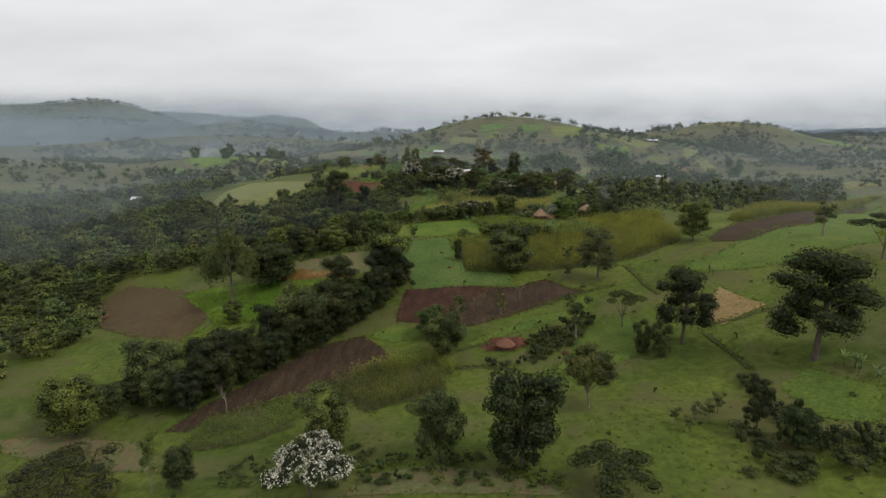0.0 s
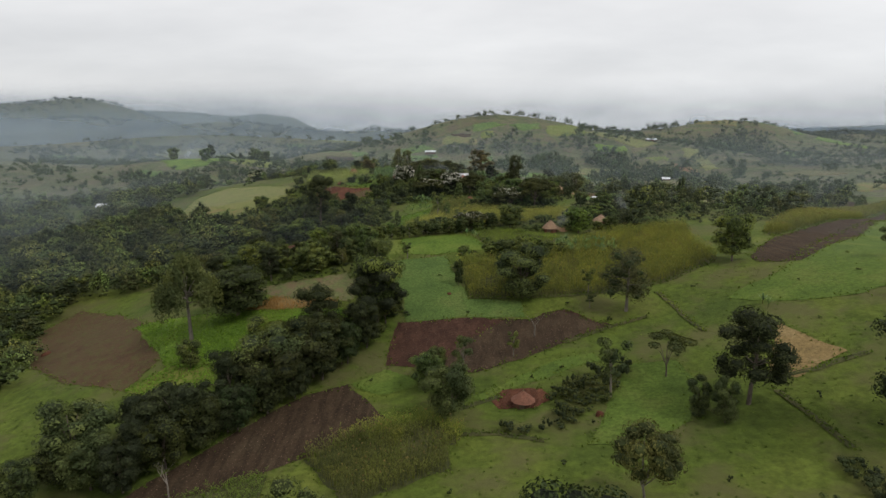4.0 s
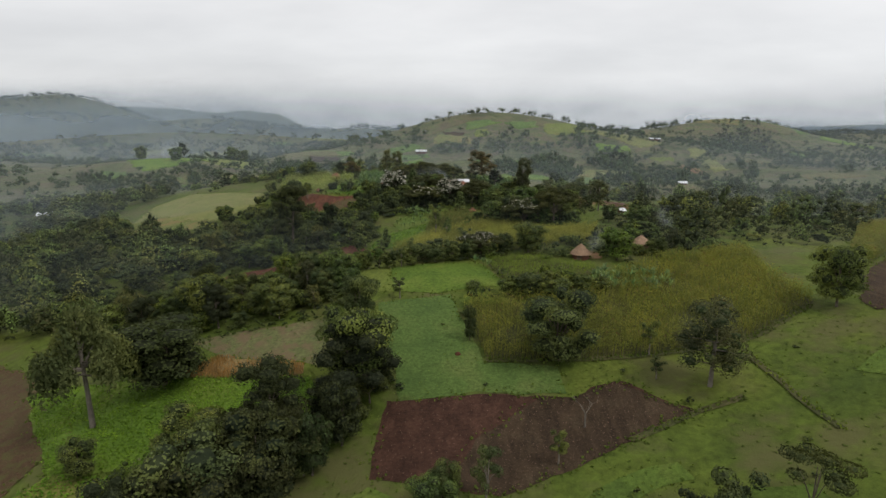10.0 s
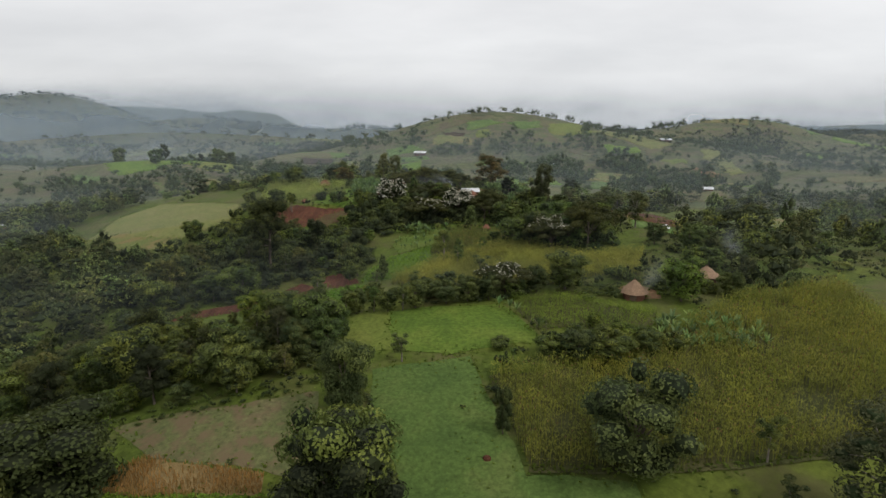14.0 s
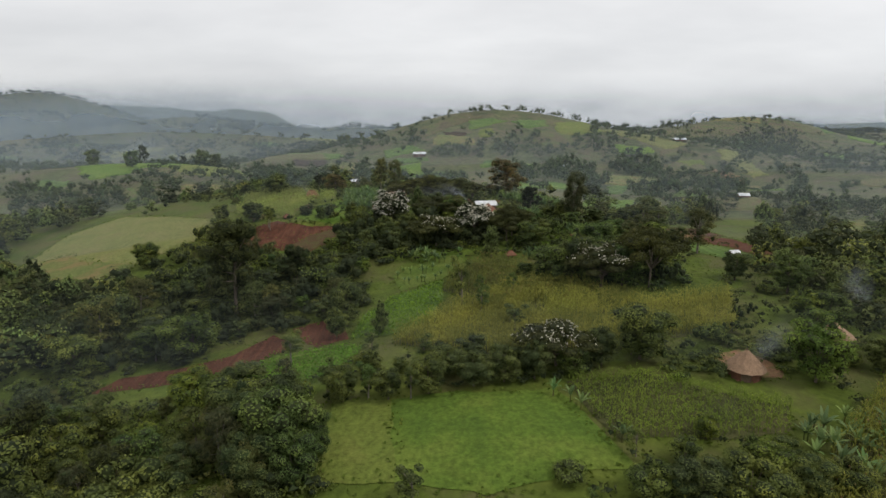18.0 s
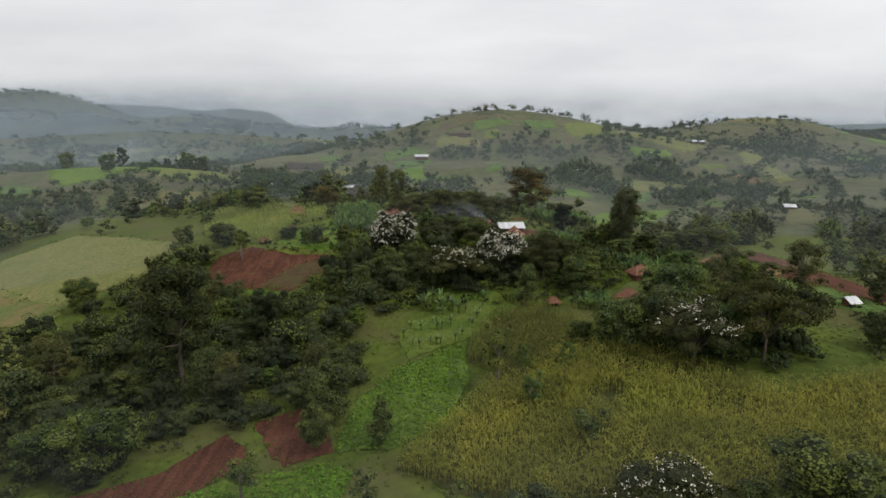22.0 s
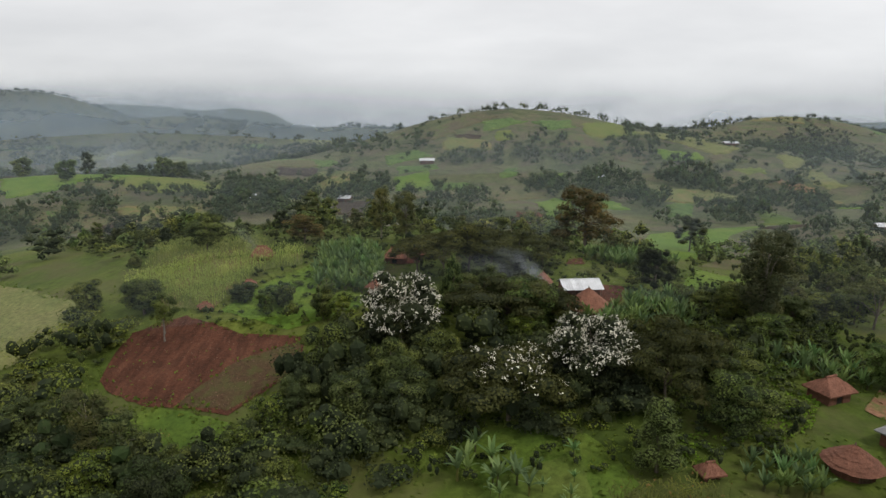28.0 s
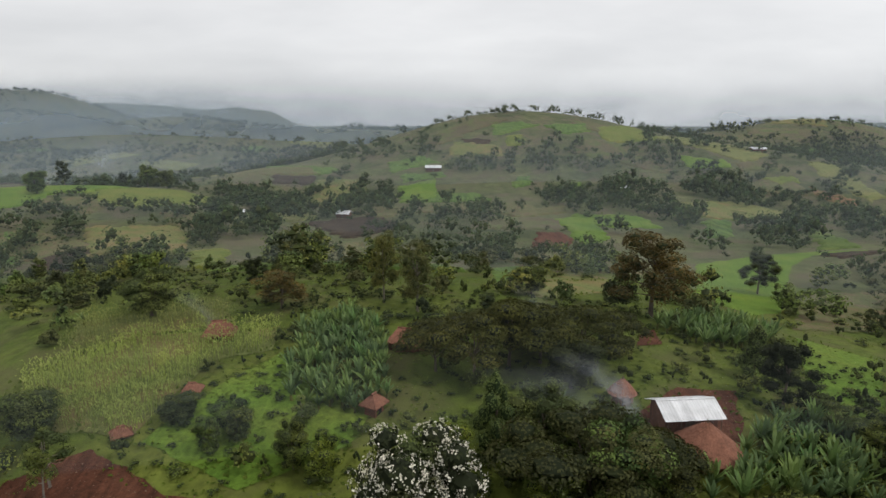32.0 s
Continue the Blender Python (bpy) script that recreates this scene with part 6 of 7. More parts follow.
scrub([(44.5, 105.0), (48.5, 104.0), (46.5, 95.5), (56.0, 97.5), (64.0, 97.0), (58.5, 87.0), (45.0, 87.5), (38.0, 87.0)], 5, 2.6, 3.4, 215, 'dark scrub along a gully', 'leaf_dark')
scrub([(50.5, 118.5), (53.0, 118.0), (55.0, 104.5), (52.5, 101.0), (50.5, 103.5), (49.5, 113.5)], 2.2, 1.9, 2.5, 216, 'line of grey-green bushes across the pasture', 'leaf_dark')
scrub([(-18.5, 104.0), (2.0, 98.5), (16.5, 90.5), (12.5, 87.5), (-16.0, 91.5)], 5, 1.3, 2.2, 217, 'low scrub along the field edge', 'leaf_fresh')
scrub([(-42.0, 103.0), (-18.5, 106.0), (-14.0, 91.5), (-22.0, 88.5), (-40.5, 94.5)], 5, 1.3, 2.2, 218, 'low scrub round the flowering tree', 'leaf_fresh')
scrub([(4.5, 144.5), (13.5, 148.5), (20.5, 153.5), (30.5, 158.5), (31.0, 153.5), (24.5, 144.0), (12.0, 135.5), (4.0, 137.5)], 2.2, 2.0, 2.4, 219, 'garden bushes round the round hut', 'leaf_dark')
scrub([(14.5, 246.5), (28.5, 254.5), (43.0, 254.0), (43.0, 247.5), (36.0, 237.0), (31.5, 240.5), (21.0, 239.5), (14.5, 240.0)], 5, 2.2, 3.2, 220, 'bushes round the thatched huts', 'leaf_mid')
scrub([(3.5, 292.5), (36.5, 288.5), (34.0, 278.5), (27.5, 276.5), (13.0, 280.5), (3.5, 285.5)], 5, 2.4, 3.4, 221, 'bushes at the foot of the big trees', 'leaf_mid')
scrub([(-34.5, 238.5), (-23.5, 239.0), (-0.5, 239.5), (6.0, 242.5), (6.5, 245.0), (-18.0, 242.0), (-33.5, 240.5)], 3.0, 1.6, 2.0, 222, 'dense hedge at the back of the field', 'leaf_mid')
scrub([(-5.0, 214.5), (0.0, 215.5), (-3.0, 198.5), (-5.0, 201.0)], 3.0, 1.8, 2.2, 223, 'bushes in the gap between pasture and maize', 'leaf_mid')
scrub([(-68.0, 210.0), (-49.0, 211.5), (-30.5, 213.5), (-30.5, 212.0), (-46.5, 207.5), (-64.0, 206.5)], 2.5, 0.8, 1.4, 224, 'weedy bank at the edge of the wood', 'leaf_fresh')
scrub([(-31.5, 212.0), (-25.5, 212.0), (-18.5, 190.0), (-16.5, 183.0), (-28.5, 183.5), (-30.0, 190.5), (-28.5, 195.0)], 3.0, 1.6, 2.4, 225, 'hedge along the pasture', 'leaf_mid')
scrub([(18.5, 272.5), (34.0, 262.5), (44.0, 271.0), (32.5, 253.5), (25.0, 251.0), (26.5, 256.5), (18.5, 269.0)], 4, 1.8, 2.4, 226, 'bushes beyond the maize', 'leaf_fresh')
scrub([(-46.0, 360.0), (-39.0, 353.5), (-40.0, 348.0), (-40.0, 341.5), (-49.5, 343.0)], 16, 1.6, 2.6, 227, 'leafy bushes in the meadow', 'leaf_fresh')
scrub([(-54.0, 172.0), (-41.5, 177.0), (-29.5, 181.0), (-23.5, 176.0), (-34.5, 170.5), (-47.5, 162.5), (-56.5, 160.0), (-61.0, 167.5)], 3, 1.4, 2.2, 228, 'bushes on the bright green slope', 'leaf_fresh')
scrub([(2.5, 323.0), (16.0, 331.0), (20.0, 325.0), (15.5, 314.5), (8.5, 306.5), (-2.5, 307.0)], 5, 1.5, 2.4, 229, 'kitchen garden of leafy green plants', 'leaf_fresh')
scrub([(-51.0, 383.0), (-32.5, 382.5), (-19.5, 385.0), (1.0, 379.5), (-2.5, 369.5), (-21.0, 366.5), (-32.0, 376.0), (-43.0, 380.5)], 7, 2.2, 3.2, 230, 'bushes behind the huts', 'leaf_mid')
scrub([(-58, 318), (-30, 312), (12, 330), (34, 330), (40, 372), (20, 400), (-30, 402), (-66, 392), (-70, 356)], 8, 0.9, 1.5, 301, "tall weeds and grass round the homesteads", "leaf_fresh")
scrub([(-58, 330), (-30, 318), (12, 330), (34, 330), (40, 372), (20, 400), (-30, 402), (-66, 392), (-66, 362)], 38, 2.0, 2.8, 302, "scattered bushes round the homesteads")
scrub([(-120, 395), (60, 395), (90, 460), (-150, 460)], 60, 2.2, 3.2, 303, "scattered bushes behind the hilltop")
scrub([(-95, 300), (-60, 320), (-60, 352), (-95, 345)], 12, 1.6, 2.6, 304, "rough bushes beside the red field")
scrub([(-60, 70), (95, 70), (100, 200), (40, 250), (-20, 250), (-50, 180)], 230, 0.8, 1.3, 305, "small bushes dotted over the pasture")


# ---- patchwork of plots on the far slopes ----
rp = random.Random(77)
laid = []
for k in range(900):
    y = rp.uniform(430, 1330)
    x = rp.uniform(-0.8 * (y - 150), 0.85 * (y - 150))
    a, b = rp.uniform(14, 36) * (0.7 + y / 1500), rp.uniform(10, 22) * (0.7 + y / 1500)
    if len(laid) >= 70 or any(math.hypot(x - p, y - q) < 0.85 * (a + c) for p, q, c in laid) or not clear_of_plots(np.array([x]), np.array([y]))[0]:
        continue
    laid.append((x, y, a))
    q = noise.noise((x * 0.004, y * 0.004, 2.0)) * 2.5
    c, s = math.cos(q), math.sin(q)
    quad = [(x + u * a * c - v * b * s, y + u * a * s + v * b * c) for u, v in ((-1, -1 + rp.uniform(-0.2, 0.2)), (1, -1 + rp.uniform(-0.2, 0.2)), (1 + rp.uniform(-0.3, 0.1), 1), (-1 + rp.uniform(-0.1, 0.3), 1))]
    kind = rp.choice(("olive", "crop_pale", "soil_grey", "grass_pale", "soil_dull", "crop_bright", "soil_grey", "olive", "crop_green"))
    field("field", dict(olive="olive grazed plot on the slope", crop_pale="pale green and gold plot on the slope", soil_grey="grey-brown fallow plot on the slope", grass_pale="pale grassy plot on the slope",
                        soil_dull="brown ploughed plot on the slope", crop_bright="bright green plot on the slope", crop_green="fresh green plot on the slope")[kind], kind, quad)


# ---- crops ----
def crop_stuff(name, label, bits, material):
    ob = new(name, bits.mesh(name, material))
    return tagged(ob, label, "crop", kind="stuff")


def rows_in(poly, row, gap, seed):
    r = np.random.default_rng(seed)
    xs, ys = [p[0] for p in poly], [p[1] for p in poly]
    a, b = np.meshgrid(np.arange(min(xs), max(xs), gap), np.arange(min(ys), max(ys), row))
    a, b = a.ravel() + r.normal(0, gap * 0.25, a.size), b.ravel() + r.normal(0, row * 0.14, b.size)
    k = inside(poly, a, b)
    a, b = a[k], b[k]
    thin = np.array([noise.noise((p * 0.12, q * 0.12, 1.3)) for p, q in zip(a.tolist(), b.tolist())])
    k = thin + r.uniform(-0.3, 0.3, len(a)) > -0.42
    return a[k], b[k], r


def crop_tall(poly, high, material, label, per):
    far = min(p[1] for p in poly) > 300 and max(p[0] for p in poly) > 100
    a, b, r = rows_in(poly, 0.95 if not far else 1.8, per if not far else 1.6, 31)
    n = len(a)
    z = lie(a, b)
    h = high * r.uniform(0.75, 1.15, n)
    bits = Bits()
    w = np.full(n, 0.04)
    q = r.uniform(0, 6.28, n)
    dx, dy = np.cos(q) * 0.05, np.sin(q) * 0.05
    lx, ly = r.normal(0, 0.12, n), r.normal(0, 0.12, n)
    v = np.stack([np.stack([a - dx, b - dy, z], 1), np.stack([a + dx, b + dy, z], 1), np.stack([a + lx, b + ly, z + h], 1)], 1).reshape(-1, 3)
    k = np.arange(n)[:, None] * 3
    bits.add(v, k + [0, 1, 2])
    for j in range(5):
        u = r.uniform(0.25, 0.98, n)
        at = np.stack([a + lx * u, b + ly * u, z + h * u], 1)
        out = np.stack([np.cos(q + j * 2.5), np.sin(q + j * 2.5), np.full(n, 0.8)], 1)
        side = np.stack([-out[:, 1], out[:, 0], np.zeros(n)], 1) * 0.055
        tip = at + out * 0.38 * r.uniform(0.7, 1.3, (n, 1))
        end = tip + out * [0.3, 0.3, 0] - [0, 0, 0.12]
        v = np.stack([at - side * 0.6, at + side * 0.6, tip + side, tip - side, end], 1).reshape(-1, 3)
        k = np.arange(n)[:, None] * 5
        bits.add(v, np.concatenate([k + [0, 1, 2], k + [0, 2, 3], k + [3, 2, 4]], 0))
    ob = crop_stuff("maize", label, bits, MAT[material])
    if material == "maize":
        tas = Bits()
        keep = r.random(n) < 0.2
        p = np.stack([a + lx, b + ly, z + h + 0.1], 1)[keep]
        leaves(tas, p, np.tile([[0.3, 0.3, 0.2]], (len(p), 1)), 0.2, r, 1.6, 0.6)
        t = part_of(ob, "tassels", tas, MAT["grain"])
        t["kind"] = "stuff"


def crop_maize(poly):
    crop_tall(poly, 3.2, "maize", "tall ripening maize plants with tan tassels", 0.36)


def crop_yellowmaize(poly):
    crop_tall(poly, 3.0, "maize_yellow", "tall yellow-green maize plants", 0.3)


def crop_palemaize(poly):
    crop_tall(poly, 2.8, "maize_pale", "pale yellow-green maize plants", 0.5)


def crop_greenmaize(poly):
    crop_tall(poly, 1.7, "maize_green", "young green maize plants in rows", 0.6)


def crop_leafy(poly):
    a, b, r = rows_in(poly, 0.75, 0.55, 32)
    bits = Bits()
    z = lie(a, b)
    for k in range(4):
        p = np.stack([a + r.normal(0, 0.14, len(a)), b + r.normal(0, 0.14, len(a)), z + r.uniform(0.12, 0.5, len(a))], 1)
        leaves(bits, p, np.tile([[0, 0, 1.0]], (len(a), 1)), 0.3, r, 1.4, 0.45)
    crop_stuff("leafy_crop", "low bright green leafy crop plants", bits, MAT["crop_leaf"])


def crop_grain(poly):
    a, b, r = rows_in(poly, 0.35, 0.3, 33)
    bits = Bits()
    z = lie(a, b)
    for k in range(2):
        p = np.stack([a, b, z + r.uniform(0.3, 0.75, len(a))], 1)
        d = r.normal(0, 1, (len(a), 3)) * [1, 1, 0.1]
        s = r.uniform(0.1, 0.2, (len(a), 1))
        side = np.cross(d / np.linalg.norm(d, axis=1, keepdims=True), [0, 0, 1]) * s * 0.4
        top = p + np.stack([r.normal(0, 0.1, len(a)), r.normal(0, 0.1, len(a)), np.full(len(a), 0.3)], 1)
        low = p - [0, 0, 0.45]
        v = np.stack([low - side * 0.4, low + side * 0.4, top + side, top - side], 1).reshape(-1, 3)
        i = np.arange(len(a))[:, None] * 4
        bits.add(v, np.concatenate([i + [0, 1, 2], i + [0, 2, 3]], 0))
    crop_stuff("grain", "ripe orange standing grain", bits, MAT["grain"])


BANANA = {}


def enset(seed, high):
    """A stout plant of long paddle leaves that stand up from the base."""
    rnd = random.Random(seed)
    top = new("enset_plant")
    stem, fan = Bits(), Bits()
    tube(stem, [(0, 0, -0.3), (0, 0, high * 0.2), (0.03, 0, high * 0.34)], [0.24, 0.17, 0.08], 6)
    part_of(top, "stem", stem, MAT["leaf_olive"], True)
    for k in range(12):
        lathe_leaf(fan, (0, 0, high * rnd.uniform(0.22, 0.34)), k * 2.399 + rnd.uniform(-0.3, 0.3), rnd.uniform(0.8, 1.5), high * rnd.uniform(0.55, 0.8), high * 0.125, rnd.uniform(0.3, 0.9), rnd)
    part_of(top, "leaves", fan, MAT["leaf_enset"])
    return tagged(top, "blue-green enset plant with long upright paddle leaves", "enset plant")


def set_banana(x, y, high, label="", group="", kind="banana"):
    k = (kind, TURN.randrange(4))
    m = spot(x, y, TURN.uniform(0, 360), high / 3.4)
    if k not in BANANA:
        BANANA[k] = banana(60 + k[1], 3.4) if kind == "banana" else enset(80 + k[1], 3.4)
        BANANA[k].matrix_basis = m
        ob = BANANA[k]
    else:
        ob = copy_thing(BANANA[k], m @ Matrix.Diagonal((1 / BANANA[k].scale[0],) * 3 + (1,)))
    if group:
        ob["group"] = group
    return ob


def banana_grove(poly, per, high, seed, group, kind="banana"):
    r = random.Random(seed)
    for x, y in scatter(poly, per, seed):
        set_banana(x, y, high * r.uniform(0.7, 1.2), group=group, kind=kind)


def crop_bananarow(poly):
    banana_grove(poly, 9.0, 2.0, 12, "young banana rows")


def crop_tufts(poly):
    tufts(poly, 1.1, 0.35, 14)


def tufts(poly, per, size, seed, label="uneven tufts of green grass", mat="tuft"):
    r = np.random.default_rng(seed)
    p = np.array(scatter(poly, per, seed))
    w = np.array([noise.noise((x * 0.07, y * 0.07, 5.0)) for x, y in p.tolist()])
    p = p[(w + r.uniform(-0.3, 0.3, len(p)) > 0.0) & (clear_of_plots(p[:, 0], p[:, 1]) if mat == "tuft" and per > 1.5 else True)]
    z = lie(p[:, 0], p[:, 1])
    bits = Bits()
    for k in range(3):
        at = np.stack([p[:, 0] + r.normal(0, size * 0.5, len(p)), p[:, 1] + r.normal(0, size * 0.5, len(p)), z + size * 0.16], 1)
        leaves(bits, at, np.tile([[0, 0, 1.0]], (len(p), 1)), size, r, 1.5, 0.2)
    crop_stuff("grass_tufts", label, bits, MAT[mat])


crop_maize(PLOT_0)
crop_leafy(PLOT_6)
crop_leafy(PLOT_7)
crop_grain(PLOT_8)
crop_maize(PLOT_13)
crop_yellowmaize(PLOT_14)
crop_leafy(PLOT_15)
crop_leafy(PLOT_19)
crop_leafy([(11.0, 326.5), (17.0, 324.5), (19.0, 320.0), (15.0, 314.0), (8.5, 311.0), (2.0, 310.5), (0.5, 308.0), (-3.5, 308.0), (0.0, 314.0), (4.5, 313.0)])
crop_bananarow(PLOT_16)
crop_palemaize(PLOT_23)
crop_palemaize(PLOT_24)
crop_tufts(PLOT_25)
crop_maize(PLOT_47)
crop_greenmaize(PLOT_48)
crop_maize(PLOT_49)
crop_maize(PLOT_50)
crop_greenmaize(PLOT_64)
crop_maize(PLOT_66)
for p in BARE:
    if p[0][1] > 290 and abs(p[0][0]) < 120 and len(p) > 6:
        tufts(p, 5.0, 0.3, 19, "weeds sprouting on the bare earth", "crop_leaf")
tufts([(-70, 60), (100, 60), (110, 215), (40, 250), (-40, 250), (-110, 180)], 5.0, 0.3, 15)
tufts([(-60, 250), (60, 250), (90, 330), (70, 420), (-90, 420), (-90, 330)], 1.6, 0.26, 16)


# clods and stubs on the bare plots
for poly in BARE:
    if min(p[1] for p in poly) < 420:
        cr = np.random.default_rng(int(abs(poly[0][0]) * 10))
        at = np.array(scatter(poly, 0.9, 17))
        if len(at) < 5:
            continue
        cb = Bits()
        leaves(cb, np.stack([at[:, 0], at[:, 1], lie(at[:, 0], at[:, 1]) + 0.15], 1), np.tile([[0, 0, 1.0]], (len(at), 1)), 0.16, cr, 1.1, 0.5)
        crop_stuff("clods", "loose clods of dry red earth", cb, MAT["clod"])


def earth_mound(x, y, wide, high, label):
    b = Bits()
    lump(b, (0, 0, 0), (wide / 2, wide / 2, high), np.random.default_rng(int(abs(x) * 9)), False, 0.14)
    ob = new("earth_mound", b.mesh("earth_mound", MAT["soil_red"], True))
    ob.matrix_basis = spot(x, y)
    return tagged(ob, label, "mound")


earth_mound(-122.0, 197.0, 3.0, 0.9, 'dug heap of dark red earth')
earth_mound(22.0, 140.0, 1.6, 0.9, 'rounded red earth mound in the pasture')
earth_mound(-6.5, 194.5, 1.2, 0.5, 'low earth mound with a stump in the pasture')

# weedy margins where plots meet
mb, mr_ = Bits(), np.random.default_rng(91)
for edge in MARGINS:
    e = np.array(edge)
    for k in range(6):
        p = e + mr_.normal(0, 0.8, e.shape)
        p = p[np.array([noise.noise((a * 0.15, b * 0.15, 2.0 + k)) for a, b in p.tolist()]) > -0.05]
        z = lie(p[:, 0], p[:, 1]) + mr_.uniform(0.05, 0.4, len(p))
        leaves(mb, np.stack([p[:, 0], p[:, 1], z], 1), np.tile([[0, -0.3, 0.8]], (len(p), 1)), 0.38, mr_, 1.5, 0.7)
crop_stuff("weeds", "weedy grass margins between the plots", mb, MAT["tuft"])


def bank(points):
    """A shallow ditch with a bare earth lip, grown over with weeds."""
    pts = []
    for (x0, y0), (x1, y1) in zip(points, points[1:]):
        n = max(2, int(math.hypot(x1 - x0, y1 - y0) / 1.2))
        pts += [(x0 + (x1 - x0) * k / n, y0 + (y1 - y0) * k / n) for k in range(n)]
    v, f, w = [], [], Bits()
    for k, (x, y) in enumerate(pts):
        a, b = pts[max(0, k - 1)], pts[min(len(pts) - 1, k + 1)]
        d = Vector((b[0] - a[0], b[1] - a[1])).normalized()
        s = Vector((-d.y, d.x))
        j = noise.noise((x * 0.3, y * 0.3, 8.0)) * 0.35
        for off, up in ((-0.75, 0.0), (-0.4, 0.14), (0.0, 0.03), (0.4, 0.12), (0.75, 0.0)):
            v.append((x + s.x * (off + j), y + s.y * (off + j), lie1(x, y) + up + 0.06))
        if k:
            f += [(k * 5 - 5 + q, k * 5 + q, k * 5 + q + 1, k * 5 - 4 + q) for q in range(4)]
        leaves(w, np.array([[x, y, lie1(x, y) + 0.3]]) + mr_.normal(0, [0.6, 0.6, 0.1], (7, 3)), np.tile([[0, -0.2, 0.9]], (7, 1)), 0.4, mr_, 1.4, 0.8)
    ob = link_mesh("earth_bank", v, f, MAT["under"], smooth=True)
    tagged(ob, "low earth bank and ditch overgrown with weeds", "bank", kind="structure")
    ww = part_of(ob, "weeds", w, MAT["tuft"])
    ww["kind"] = "stuff"


bank([(47.5, 189.0), (48.5, 181.0), (49.0, 172.0), (50.5, 164.5)])
bank([(20.5, 170.0), (32.5, 175.0), (42.5, 177.5)])
bank([(52.5, 139.0), (54.0, 128.5), (54.5, 120.0)])
bank([(53.0, 143.0), (61.0, 143.0), (72.0, 144.5)])
bank([(-3.5, 147.0), (4.5, 150.5), (5.0, 150.5)])
bank([(-4.0, 138.5), (3.5, 137.5), (12.5, 133.0)])
bank([(-1.0, 192.5), (19.0, 192.0), (38.5, 193.0), (51.5, 195.0), (68.5, 206.0)])
bare_tree(-21.5, 896.0, 19.0)
bare_tree(-2.5, 888.0, 19.0)
bare_tree(11.0, 894.5, 19.0)
bare_tree(17.5, 900.0, 19.0)


# ---- houses ----
def box(bits, x0, x1, y0, y1, z0, z1):
    v = [(x, y, z) for z in (z0, z1) for y in (y0, y1) for x in (x0, x1)]
    bits.add(v, [(0, 2, 3), (0, 3, 1), (4, 5, 7), (4, 7, 6), (0, 1, 5), (0, 5, 4), (2, 6, 7), (2, 7, 3), (0, 4, 6), (0, 6, 2), (1, 3, 7), (1, 7, 5)])


def slab(bits, corners, thick):
    """A flat plate from four upper corners, with thickness below it."""
    c = np.array(corners, float)
    d = c - np.array([0, 0, thick])
    bits.add(np.concatenate([c, d]), [(0, 1, 2), (0, 2, 3), (4, 6, 5), (4, 7, 6)] + [t for k in range(4) for t in ((k, k + 4, (k + 1) % 4), ((k + 1) % 4, k + 4, (k + 1) % 4 + 4))])


def round_hut(x, y, radius, wall, high, turn, label, old=False):
    """Round mud hut: a wall with a real doorway, and a thatched cone of shaggy courses."""
    top = new("round_hut")
    rnd = random.Random(int(x * 3 + y))
    w, n = Bits(), 20
    rw = radius * 0.78
    for k in range(n):
        if k in (0, n - 1):
            continue
        q0, q1 = 2 * math.pi * (k - 0.0) / n, 2 * math.pi * (k + 1.0) / n
        v = [(math.cos(q) * r, math.sin(q) * r, z) for z in (-0.6, wall) for q in (q0, q1) for r in (rw, rw - 0.18)]
        w.add(v, [(0, 2, 6), (0, 6, 4), (1, 5, 7), (1, 7, 3), (0, 4, 5), (0, 5, 1), (2, 3, 7), (2, 7, 6), (4, 6, 7), (4, 7, 5)])
    part_of(top, "wall", w, MAT["mud"])
    d = Bits()
    box(d, rw - 0.12, rw - 0.06, -rw * 0.3, rw * 0.3, -0.6, wall - 0.15)
    part_of(top, "door", d, MAT["timber"], label="dark plank door")
    roof = Bits()
    courses = 7
    for c in range(courses):
        u0, u1 = c / courses, (c + 1.12) / courses
        m = 30
        ring = []
        for z_u, extra in ((u0, 0.05), (min(u1, 1), 0.0)):
            for k in range(m):
                q = 2 * math.pi * k / m
                r = radius * (1 - z_u) + extra + rnd.uniform(-0.05, 0.05) * (1 if z_u < 0.9 else 0.3) + 0.02
                ring.append((math.cos(q) * r, math.sin(q) * r, wall - 0.35 + (high - wall + 0.35) * z_u ** 0.92 + rnd.uniform(-0.05, 0.05)))
        roof.add(ring, [f for k in range(m) for f in ((k, (k + 1) % m, m + (k + 1) % m), (k, m + (k + 1) % m, m + k))])
    part_of(top, "thatch_roof", roof, MAT["thatch_old" if old else "thatch"])
    cap = Bits()
    tube(cap, [(0, 0, high - 0.15), (0, 0, high + 0.25)], [0.16, 0.05], 7)
    part_of(top, "roof_cap", cap, MAT["timber"])
    top.matrix_basis = spot(x, y, turn)
    return tagged(top, label, "hut")


